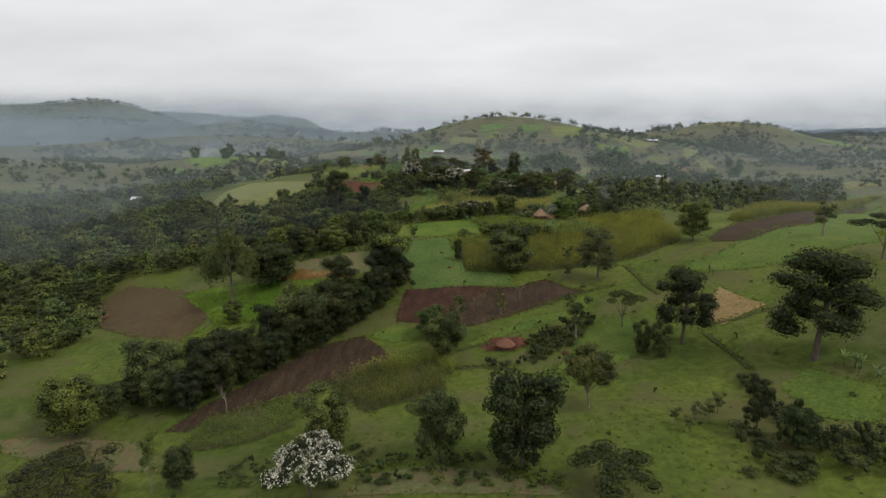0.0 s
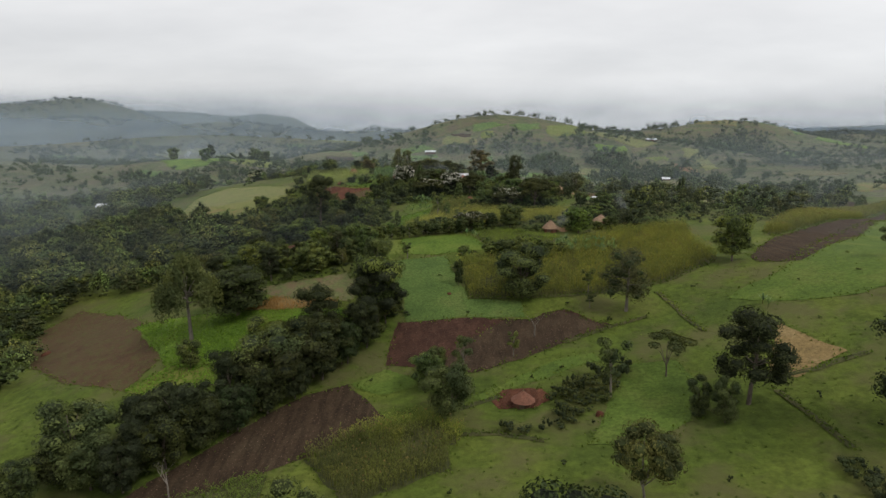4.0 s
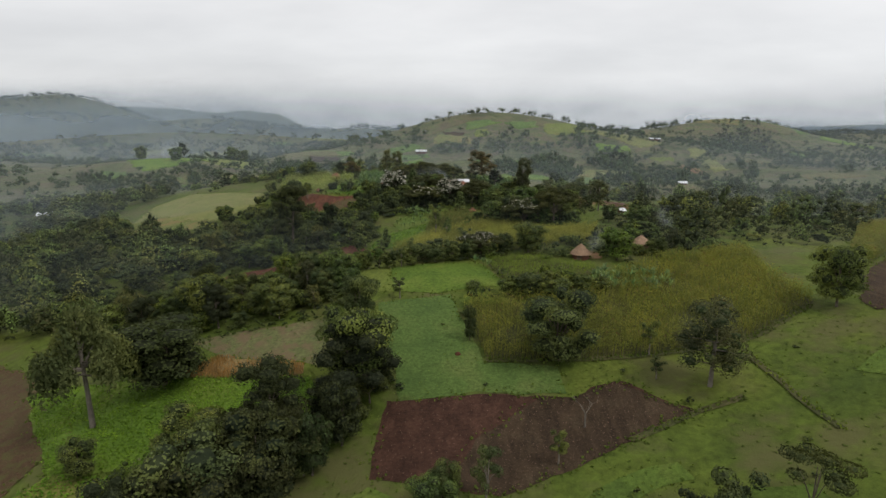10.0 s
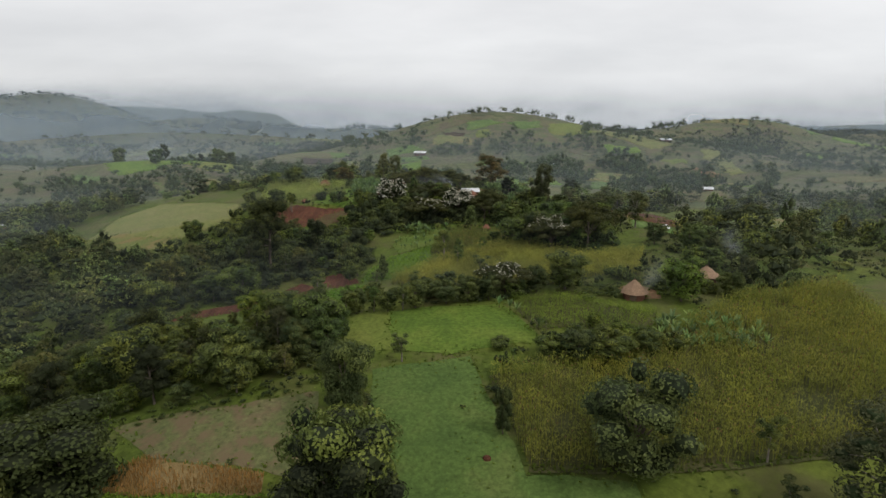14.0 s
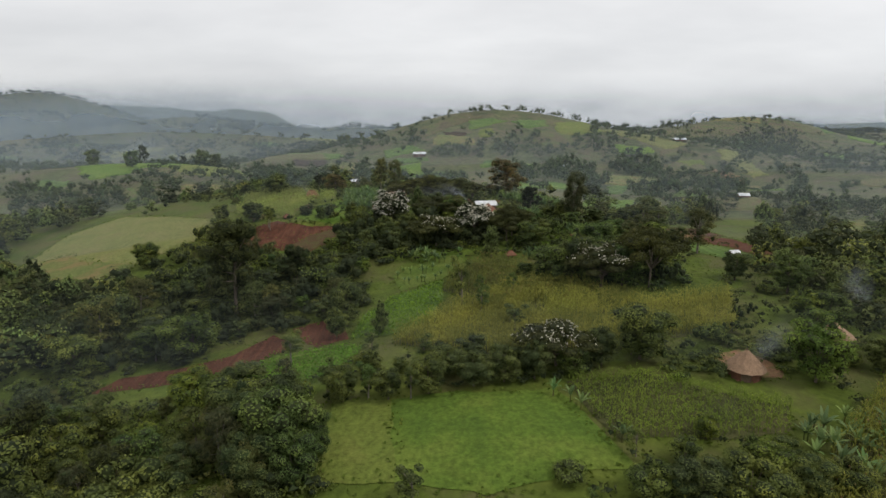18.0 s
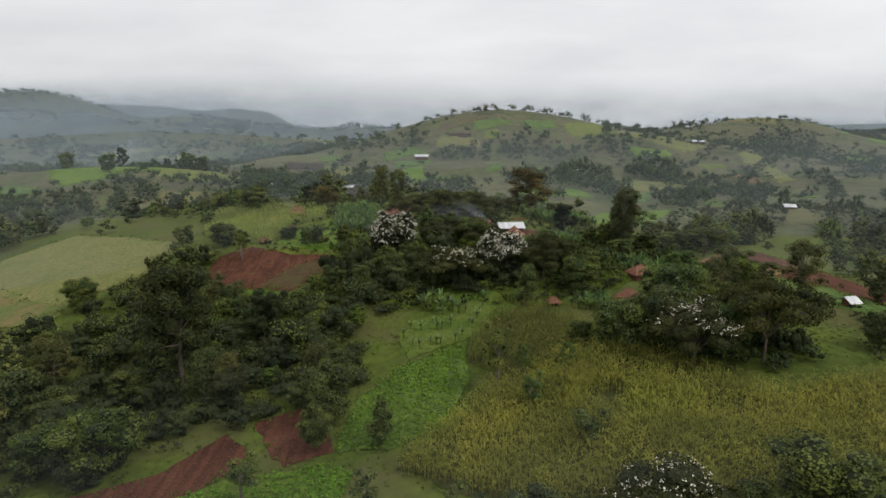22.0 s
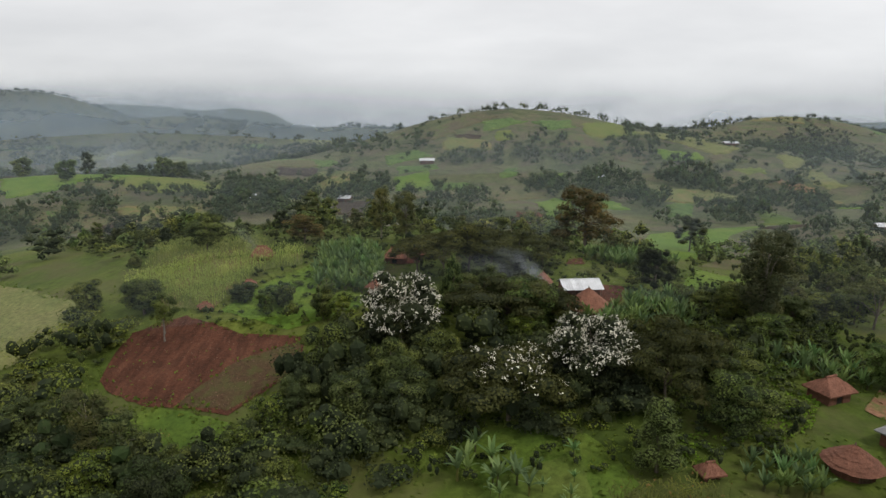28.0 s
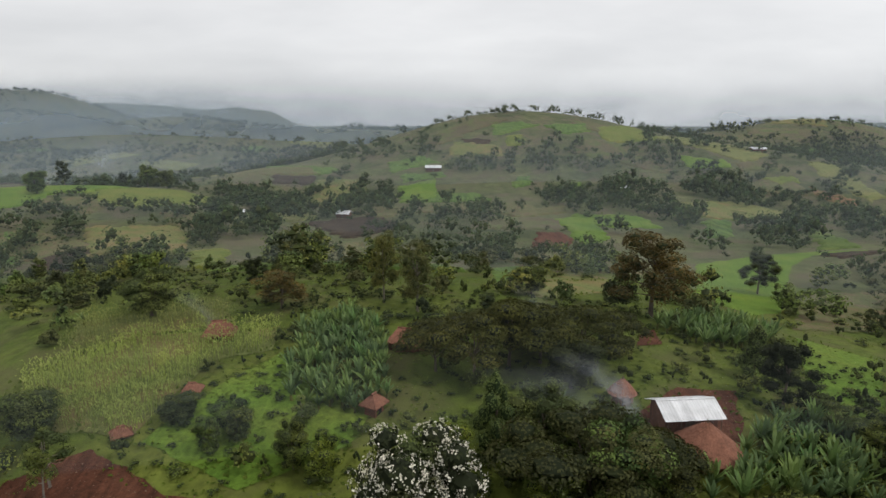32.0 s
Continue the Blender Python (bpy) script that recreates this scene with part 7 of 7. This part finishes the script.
def hip_hut(x, y, lx, ly, wall, high, turn, label, roof_mat="thatch", name="thatched_hut"):
    """Rectangular hut with a short ridge and four roof slopes."""
    top = new(name)
    hx, hy = lx / 2, ly / 2
    rnd = random.Random(int(x * 5 + y))
    for nm, b in (("front_wall", (-hx, hx, -hy, -hy + 0.2)), ("back_wall", (-hx, hx, hy - 0.2, hy)), ("side_wall", (-hx, -hx + 0.2, -hy + 0.2, hy - 0.2)), ("side_wall", (hx - 0.2, hx, -hy + 0.2, hy - 0.2))):
        w = Bits()
        if nm == "front_wall":
            box(w, b[0], -0.5, b[2], b[3], -0.8, wall)
            box(w, 0.5, b[1], b[2], b[3], -0.8, wall)
            box(w, -0.5, 0.5, b[2], b[3], wall - 0.35, wall)
        else:
            box(w, *b, -0.8, wall)
        part_of(top, nm, w, MAT["mud"])
    # no door leaf: a near-black panel paints the shade of the open doorway
    d = Bits()
    box(d, -0.5, 0.5, -hy + 0.08, -hy + 0.14, -0.8, wall - 0.35)
    part_of(top, "door", d, MAT["dark"], label="near-black panel standing in for the shade of an open doorway")
    ex, ey, rx = hx + 0.5, hy + 0.5, max(0.25, hx - hy * 0.75)
    e = wall - 0.25
    a = [(-ex, -ey, e), (ex, -ey, e), (ex, ey, e), (-ex, ey, e)]
    r0, r1 = (-rx, 0, high), (rx, 0, high)
    for quad in ((a[0], a[1], r1, r0), (a[2], a[3], r0, r1), (a[3], a[0], r0, r0), (a[1], a[2], r1, r1)):
        s, n, m = Bits(), 10, 6
        A, B, C, D = (Vector(p) for p in quad)
        v = []
        for j in range(m + 1):
            for k in range(n + 1):
                p = A.lerp(B, k / n).lerp(D.lerp(C, k / n), j / m)
                jag = 0.05 if roof_mat.startswith("thatch") else 0.012
                p = p + Vector((rnd.uniform(-jag, jag) * 0.3, rnd.uniform(-jag, jag) * 0.3, rnd.uniform(-jag, jag) + 0.06 * math.sin(math.pi * j / m) * (jag > 0.02)))
                v.append(tuple(p))
        f = [(j * (n + 1) + k, j * (n + 1) + k + 1, (j + 1) * (n + 1) + k + 1, (j + 1) * (n + 1) + k) for j in range(m) for k in range(n)]
        low = [(p[0] * 0.985, p[1] * 0.985, p[2] - 0.16) for p in v]
        s.add(v, f)
        s.add(low, [g[::-1] for g in f])
        s.add(v[: n + 1] + low[: n + 1], [(k, n + 1 + k, n + 2 + k, k + 1) for k in range(n)])
        part_of(top, "roof_slope", s, MAT[roof_mat])
    rid = Bits()
    tube(rid, [(-rx - 0.15, 0, high + 0.02), (rx + 0.15, 0, high + 0.02)], [0.13, 0.13], 6)
    part_of(top, "ridge_cap", rid, MAT[roof_mat])
    top.matrix_basis = spot(x, y, turn)
    return tagged(top, label, "hut" if "thatch" in roof_mat else "house")


def metal_house(x, y, lx, ly, wall, rise, turn, label, mat="zinc", walls="mud", name="house"):
    """Gabled mud house under overlapping corrugated sheets."""
    top = new(name)
    hx, hy = lx / 2, ly / 2
    w = Bits()
    box(w, -hx, -0.7, -hy, -hy + 0.2, -0.9, wall)
    box(w, 0.4, hx, -hy, -hy + 0.2, -0.9, wall)
    box(w, -0.7, 0.4, -hy, -hy + 0.2, wall - 0.4, wall)
    part_of(top, "front_wall", w, MAT[walls])
    w = Bits()
    box(w, -hx, hx, hy - 0.2, hy, -0.9, wall)
    part_of(top, "back_wall", w, MAT[walls])
    for s in (-1, 1):
        w = Bits()
        xa, xb = (s * hx, s * (hx - 0.2))
        v = [(q, a, b) for q in (xa, xb) for a, b in ((-hy + 0.2, -0.9), (hy - 0.2, -0.9), (hy - 0.2, wall), (0, wall + rise - 0.12), (-hy + 0.2, wall))]
        w.add(v, [(0, 1, 2), (0, 2, 4), (4, 2, 3), (5, 7, 6), (5, 9, 7), (9, 8, 7)] + [t for k in range(5) for t in ((k, k + 5, (k + 1) % 5), ((k + 1) % 5, k + 5, (k + 1) % 5 + 5))])
        part_of(top, "gable_wall", w, MAT[walls])
    d = Bits()
    box(d, -0.7, 0.4, -hy + 0.07, -hy + 0.12, -0.9, wall - 0.4)
    part_of(top, "door", d, MAT["timber"], label="weathered plank door")
    for k in range(5):
        p = Bits()
        px = -hx + lx * k / 4
        tube(p, [(px, -hy - 0.65, -0.9), (px, -hy - 0.65, wall - 0.2)], [0.06, 0.05], 6)
        part_of(top, "post", p, MAT["timber"])
    n = int(lx / 0.8) + 1
    ex, ey = hx + 0.4, hy + 0.9
    sl = rise / hy
    for side in (-1, 1):
        for k in range(n):
            s = Bits()
            x0, x1 = -ex + 2 * ex * k / n - 0.03, -ex + 2 * ex * (k + 1) / n + 0.03
            cols = 11
            v = []
            for j in range(4):
                u = j / 3
                yy = side * ey * (1 - u)
                zz = wall + rise - sl * abs(yy) + 0.12
                for c in range(cols):
                    v.append((x0 + (x1 - x0) * c / (cols - 1), yy, zz + 0.02 * math.sin(c * math.pi / 2.0) + 0.004 * (k % 2)))
            f = [(j * cols + c, j * cols + c + 1, (j + 1) * cols + c + 1, (j + 1) * cols + c) for j in range(3) for c in range(cols - 1)]
            s.add(v, f)
            s.add([(a, b, c - 0.015) for a, b, c in v], [g[::-1] for g in f])
            part_of(top, "roof_sheet", s, MAT[mat])
    r = Bits()
    slab(r, [(-ex, -0.22, wall + rise + 0.1), (ex, -0.22, wall + rise + 0.1), (ex, 0.22, wall + rise + 0.1), (-ex, 0.22, wall + rise + 0.1)], 0.03)
    part_of(top, "ridge_cap", r, MAT[mat])
    top.matrix_basis = spot(x, y, turn)
    return tagged(top, label, "house")


round_hut(8.8, 146.8, 2.3, 1.3, 2.8, -100, "round mud hut with a rusty brown thatched cone roof")
round_hut(27.0, 241.5, 2.8, 1.6, 4.0, -110, "round hut with a pale pinkish thatched cone roof", True)
hip_hut(20.8, 321.0, 3.6, 2.9, 1.6, 2.9, 20, "square mud hut under a brown thatched roof")
hip_hut(24.6, 310.5, 7.5, 5.0, 1.9, 3.4, 25, "house with weathered grey sheet-metal roof", "zinc_grey", "house")
hip_hut(0.3, 306.6, 1.5, 1.1, 1.0, 1.7, 10, "small thatched store hut at the maize edge")
round_hut(14.5, 307.0, 2.7, 1.2, 2.8, -90, "round thatched hut beside the grey-roofed house")
metal_house(-3.2, 351.0, 6.0, 3.7, 3.1, 0.8, 6, "mud house with a shiny white corrugated metal roof")
round_hut(-2.7, 346.2, 3.7, 1.5, 4.2, 200, "round hut with a reddish brown thatched cone roof")
hip_hut(-62.0, 360.3, 1.5, 1.1, 0.9, 1.5, 5, "small thatched store hut in the meadow")
hip_hut(-67.3, 352.6, 1.4, 1.1, 0.9, 1.5, 35, "small thatched store hut by the red field")
hip_hut(-38.0, 354.0, 1.7, 1.5, 1.5, 2.4, 60, "narrow mud granary with a thatched top")
hip_hut(-63.8, 375.0, 3.8, 2.6, 1.3, 2.9, 8, "thatched hut half hidden by maize")
hip_hut(-35.5, 370.0, 3.8, 2.6, 1.4, 2.9, -15, "thatched hut among banana plants")
round_hut(-31.2, 372.5, 1.6, 1.4, 3.0, 0, "small round thatched granary")
round_hut(46.3, 252.1, 3.0, 1.5, 3.4, -120, "round thatched hut half hidden by trees", True)
hip_hut(43.2, 333.0, 6.0, 4.2, 1.9, 3.4, 15, "thatched hut in a bare earth yard", "thatch_old")
metal_house(55.7, 306.4, 1.9, 1.5, 1.3, 0.45, 15, "tiny white-roofed shed in a green field")
metal_house(-210.6, 378.1, 7.0, 5.0, 2.4, 1.2, 10, "mud house with bright metal roof among trees")
metal_house(-41.1, 763.8, 12.0, 6.0, 2.6, 1.4, 0, "long white-roofed house on the slope")
metal_house(-137.2, 589.0, 9.0, 5.0, 2.5, 1.2, 10, "metal-roofed house on the far slope")
metal_house(-84.0, 599.6, 7.0, 5.0, 2.5, 1.2, -10, "metal-roofed house on the far slope")
metal_house(90.6, 697.5, 6.0, 5.0, 2.5, 1.2, -10, "metal-roofed house on the far slope")
metal_house(147.0, 487.0, 5.0, 3.6, 2.0, 0.8, -10, "metal-roofed house on the valley floor")
metal_house(231.6, 803.6, 12.0, 6.0, 2.5, 1.2, 5, "white-roofed house on the shoulder of the hill")
round_hut(-8.3, 357.0, 1.7, 1.5, 3.0, 0, "small round thatched granary")
# banana groves round the homesteads
banana_grove([(68.0, 118.0), (70.5, 119.5), (72.5, 111.5), (70.5, 108.5)], 3.0, 2.6, 71, 'pasture banana row')
banana_grove([(27.0, 228.0), (37.5, 231.0), (46.5, 223.0), (42.5, 217.0), (30.5, 217.5), (26.0, 222.0)], 4.2, 3.0, 72, 'banana patch in the maize')
banana_grove([(2.5, 303.0), (4.0, 309.0), (11.0, 307.5), (10.5, 303.0)], 2.4, 2.6, 73, 'store hut enset', 'enset')
banana_grove([(14.0, 328.0), (19.5, 333.5), (29.0, 330.0), (28.0, 323.0), (25.0, 322.0), (19.0, 326.5)], 3.0, 2.7, 74, 'garden enset row', 'enset')
banana_grove([(-51.5, 364.0), (-51.0, 378.0), (-45.5, 383.5), (-38.0, 373.0), (-37.5, 362.5), (-36.5, 355.5), (-41.0, 353.5), (-48.5, 356.5)], 2.3, 3.0, 75, 'hilltop enset grove', 'enset')
banana_grove([(2.5, 348.5), (11.0, 355.0), (17.5, 354.5), (15.5, 347.5), (11.0, 339.5), (-5.5, 338.5), (-4.0, 341.5), (-1.0, 342.5)], 2.6, 3.2, 76, 'house enset grove', 'enset')
banana_grove([(5.5, 386.0), (19.5, 401.0), (29.5, 392.0), (24.0, 382.5), (9.5, 377.5)], 3.4, 3.6, 77, 'enset row behind the house', 'enset')
banana_grove([(-24.0, 351.0), (-16.5, 354.0), (-14.5, 350.5), (-17.5, 347.5), (-22.0, 347.0)], 3.0, 3.2, 78, 'yard enset plants', 'enset')
set_banana(-1.5, 236.0, 2.6)
set_banana(0.5, 234.5, 2.6)
set_banana(1.5, 232.5, 2.6)
set_banana(5.0, 226.0, 2.6)
set_banana(65.0, 171.5, 2.6)
set_banana(65.0, 169.0, 2.6)
for bx, by, bh in ((-24.5, 308.3, 3.4), (-22.5, 312.3, 2.8), (-20.5, 307.0, 3.2), (-18.6, 306.9, 3.0), (-20.9, 309.9, 3.2), (-23.6, 310.2, 3.0), (-17.6, 305.4, 2.9)):
    set_banana(bx, by, bh, group="banana clump in the meadow")
set_banana(-91.0, 385.5, 2.6)
set_banana(-95.0, 385.0, 2.6)
set_banana(27.0, 226.5, 2.6)
set_banana(28.5, 228.0, 2.6)
set_banana(5.0, 330.5, 2.6)
set_banana(-3.5, 320.5, 2.6)
set_banana(-23.5, 308.5, 2.6)
set_banana(-21.0, 307.0, 2.6)




# ---- mist and haze sheets ----
def mist_mat(name, share, low, high, scale, ends=None, air=(0.5, 0.585, 0.66, 1)):
    """Thin mist and haze put into a sheet's colour: mostly clear air with some white scatter, thinning out upwards and
    in drifts.
    """
    m = bpy.data.materials.new(name)
    m.use_nodes = True
    nt = m.node_tree
    nt.nodes.clear()
    out = nt.nodes.new("ShaderNodeOutputMaterial")
    co = nt.nodes.new("ShaderNodeTexCoord")
    sep = nt.nodes.new("ShaderNodeSeparateXYZ")
    nt.links.new(co.outputs["Object"], sep.inputs[0])
    mr = nt.nodes.new("ShaderNodeMapRange")
    mr.interpolation_type = "SMOOTHSTEP"
    mr.inputs["From Min"].default_value, mr.inputs["From Max"].default_value = high, low
    mr.inputs["To Min"].default_value, mr.inputs["To Max"].default_value = 0.0, share
    nt.links.new(sep.outputs["Z"], mr.inputs["Value"])
    n = noise_node(nt, scale, 3, 0.5, (1, 1, 3.0))
    k = nt.nodes.new("ShaderNodeMapRange")
    k.inputs["From Min"].default_value, k.inputs["From Max"].default_value = 0.25, 0.75
    k.inputs["To Min"].default_value, k.inputs["To Max"].default_value = 0.55, 1.4
    nt.links.new(n.outputs["Fac"], k.inputs["Value"])
    mul = nt.nodes.new("ShaderNodeMath")
    mul.operation = "MULTIPLY"
    nt.links.new(mr.outputs[0], mul.inputs[0]); nt.links.new(k.outputs[0], mul.inputs[1])
    if ends:
        for a, b in ((ends[0], ends[0] + (ends[1] - ends[0]) * 0.3), (ends[1], ends[1] - (ends[1] - ends[0]) * 0.3)):
            e = nt.nodes.new("ShaderNodeMapRange")
            e.interpolation_type = "SMOOTHSTEP"
            e.inputs["From Min"].default_value, e.inputs["From Max"].default_value = a, b
            nt.links.new(sep.outputs["X"], e.inputs["Value"])
            m2 = nt.nodes.new("ShaderNodeMath")
            m2.operation = "MULTIPLY"
            nt.links.new(mul.outputs[0], m2.inputs[0]); nt.links.new(e.outputs[0], m2.inputs[1])
            mul = m2
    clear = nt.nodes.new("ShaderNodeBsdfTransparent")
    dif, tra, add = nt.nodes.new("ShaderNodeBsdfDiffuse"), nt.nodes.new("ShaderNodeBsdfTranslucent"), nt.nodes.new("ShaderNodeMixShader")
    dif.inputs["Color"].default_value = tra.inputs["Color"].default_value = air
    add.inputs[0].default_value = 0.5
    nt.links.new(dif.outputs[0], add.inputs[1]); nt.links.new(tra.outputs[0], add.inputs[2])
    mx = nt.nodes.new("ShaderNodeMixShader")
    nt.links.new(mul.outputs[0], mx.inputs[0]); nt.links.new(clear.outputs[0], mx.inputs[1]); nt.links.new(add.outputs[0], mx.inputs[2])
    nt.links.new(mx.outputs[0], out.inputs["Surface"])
    return m


def valley_mist(y, x0, x1, share):
    """A drift of mist low over the wooded valley, thinning to nothing at its ends."""
    n = 24
    v = []
    for k in range(n + 1):
        x = x0 + (x1 - x0) * k / n
        yy = y + 18 * math.sin(k * 0.5)
        v += [(x, yy, -40 + 6 * j * (1 if k not in (0, n) else 0.6)) for j in range(9)]
    f = [(k * 9 + j, k * 9 + 9 + j, k * 9 + 10 + j, k * 9 + 1 + j) for k in range(n) for j in range(8)]
    ob = link_mesh("mist", v, f, mist_mat("valley_mist", share, -8, 8, 0.012, (x0, x1)), smooth=True)
    return tagged(ob, "low grey mist drifting over the wooded valley", "mist", kind="stuff")


# blue-grey of distance haze, put into the colour of the far sheets
FAR_HAZE = (0.4, 0.5, 0.62, 1)


# an upright tinted sheet stands in for haze that thickens with distance
def haze_sheet(y, bow, share, low, high, scale=0.004, air=(0.5, 0.585, 0.66, 1), ends=None):
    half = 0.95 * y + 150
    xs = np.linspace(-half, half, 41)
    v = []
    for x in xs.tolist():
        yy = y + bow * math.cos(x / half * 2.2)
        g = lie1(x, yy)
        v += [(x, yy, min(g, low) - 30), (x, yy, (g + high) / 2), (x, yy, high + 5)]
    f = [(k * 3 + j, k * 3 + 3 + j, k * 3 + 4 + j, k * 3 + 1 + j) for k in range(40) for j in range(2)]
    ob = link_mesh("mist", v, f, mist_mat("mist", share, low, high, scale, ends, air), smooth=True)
    return tagged(ob, "upright grey-white sheet standing in for mist and haze across the hills", "mist", kind="stuff")


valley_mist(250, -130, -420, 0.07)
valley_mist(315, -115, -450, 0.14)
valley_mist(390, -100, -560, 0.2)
haze_sheet(240, 6, 0.05, -8, 22, 0.012)
haze_sheet(340, 8, 0.095, -8, 30, 0.012)
haze_sheet(430, 15, 0.12, -5, 38)
haze_sheet(530, 30, 0.09, 0, 58)
haze_sheet(680, 50, 0.15, 5, 85)
haze_sheet(900, 70, 0.3, -5, 66, 0.004, FAR_HAZE, (-2400, 200))
haze_sheet(1250, 80, 0.5, 0, 120, 0.004, FAR_HAZE, (-2600, 500))
haze_sheet(1800, 100, 0.34, 40, 160, 0.004, FAR_HAZE)
haze_sheet(3000, 150, 0.62, 60, 210, 0.004, (0.52, 0.6, 0.68, 1), (-6500, -200))
haze_sheet(2700, 60, 0.62, -5, 44, 0.004, FAR_HAZE, (500, 6000))


# ---- smoke ----
def smoke(x, y, wide, high, share, lean, label, up=0.5):
    """A thin column of smoke: a soft-edged gauze that spreads as it climbs."""
    m = bpy.data.materials.new("smoke")
    m.use_nodes = True
    nt = m.node_tree
    nt.nodes.clear()
    L = nt.links.new
    out = nt.nodes.new("ShaderNodeOutputMaterial")
    co = nt.nodes.new("ShaderNodeTexCoord")
    sep = nt.nodes.new("ShaderNodeSeparateXYZ")
    L(co.outputs["UV"], sep.inputs[0])

    def calc(op, a, b):
        n = nt.nodes.new("ShaderNodeMath")
        n.operation, n.use_clamp = op, op == "SUBTRACT"
        for k, q in enumerate((a, b)):
            if isinstance(q, (int, float)):
                n.inputs[k].default_value = q
            else:
                L(q, n.inputs[k])
        return n.outputs[0]

    cx = calc("ADD", calc("MULTIPLY", sep.outputs["X"], 2.0), -1.0)
    side = calc("SUBTRACT", 1.0, calc("MULTIPLY", cx, cx))
    fade = calc("MULTIPLY", calc("SUBTRACT", 1.0, sep.outputs["Y"]), calc("MINIMUM", calc("MULTIPLY", sep.outputs["Y"], 6.0), 1.0))
    n = noise_node(nt, 3.2 / wide, 5, 0.6, (1, 1, 0.6))
    puff = calc("MULTIPLY", calc("SUBTRACT", n.outputs["Fac"], 0.3), 2.4)
    al = calc("MULTIPLY", calc("MULTIPLY", calc("MULTIPLY", side, side), fade), calc("MULTIPLY", puff, share))
    clear, dif, tra, mix1, mix2 = (nt.nodes.new(k) for k in ("ShaderNodeBsdfTransparent", "ShaderNodeBsdfDiffuse", "ShaderNodeBsdfTranslucent", "ShaderNodeMixShader", "ShaderNodeMixShader"))
    dif.inputs["Color"].default_value = tra.inputs["Color"].default_value = (0.72, 0.78, 0.84, 1)
    mix1.inputs[0].default_value = 0.5
    L(dif.outputs[0], mix1.inputs[1]); L(tra.outputs[0], mix1.inputs[2])
    L(al, mix2.inputs[0]); L(clear.outputs[0], mix2.inputs[1]); L(mix1.outputs[0], mix2.inputs[2])
    L(mix2.outputs[0], out.inputs["Surface"])
    rows, cols = 12, 8
    v, uv = [], []
    for j in range(rows + 1):
        u = j / rows
        w = wide * (0.3 + 0.7 * u)
        for k in range(cols + 1):
            c = k / cols
            v.append((lean * u * u + (c - 0.5) * w, 0.6 * math.sin(c * 3 + u * 4), u * high))
            uv.append((c, u))
    f = [(j * (cols + 1) + k, j * (cols + 1) + k + 1, (j + 1) * (cols + 1) + k + 1, (j + 1) * (cols + 1) + k) for j in range(rows) for k in range(cols)]
    ob = link_mesh("smoke", v, f, m, smooth=True)
    layer = ob.data.uv_layers.new(name="UVMap")
    for lp in ob.data.loops:
        layer.data[lp.index].uv = uv[lp.vertex_index]
    ob.matrix_basis = pose(x, y, lie1(x, y) + up)
    return tagged(ob, label, "smoke", kind="stuff")


smoke(-9.0, 350.5, 7.0, 9.0, 1.2, -8.0, "thin blue-grey smoke rising beside the metal-roofed house")
smoke(-15.0, 349.0, 16.0, 8.0, 0.9, -7.0, "thin blue smoke hanging over the yard")
smoke(30.5, 243.5, 9.0, 9.0, 0.4, 5.0, "thin smoke over the thatched hut roof")
smoke(57.0, 262.0, 9.0, 10.0, 0.7, -3.0, "blue smoke rising behind the trees")
smoke(-470.0, 1050.0, 90.0, 45.0, 1.1, 50.0, "white smoke drifting in the far valley")
smoke(-66.0, 377.0, 8.0, 7.0, 0.4, -5.0, "thin smoke over the thatched hut")
smoke(-14.0, 372.0, 10.0, 10.0, 0.4, -6.0, "thin smoke among the hilltop trees")
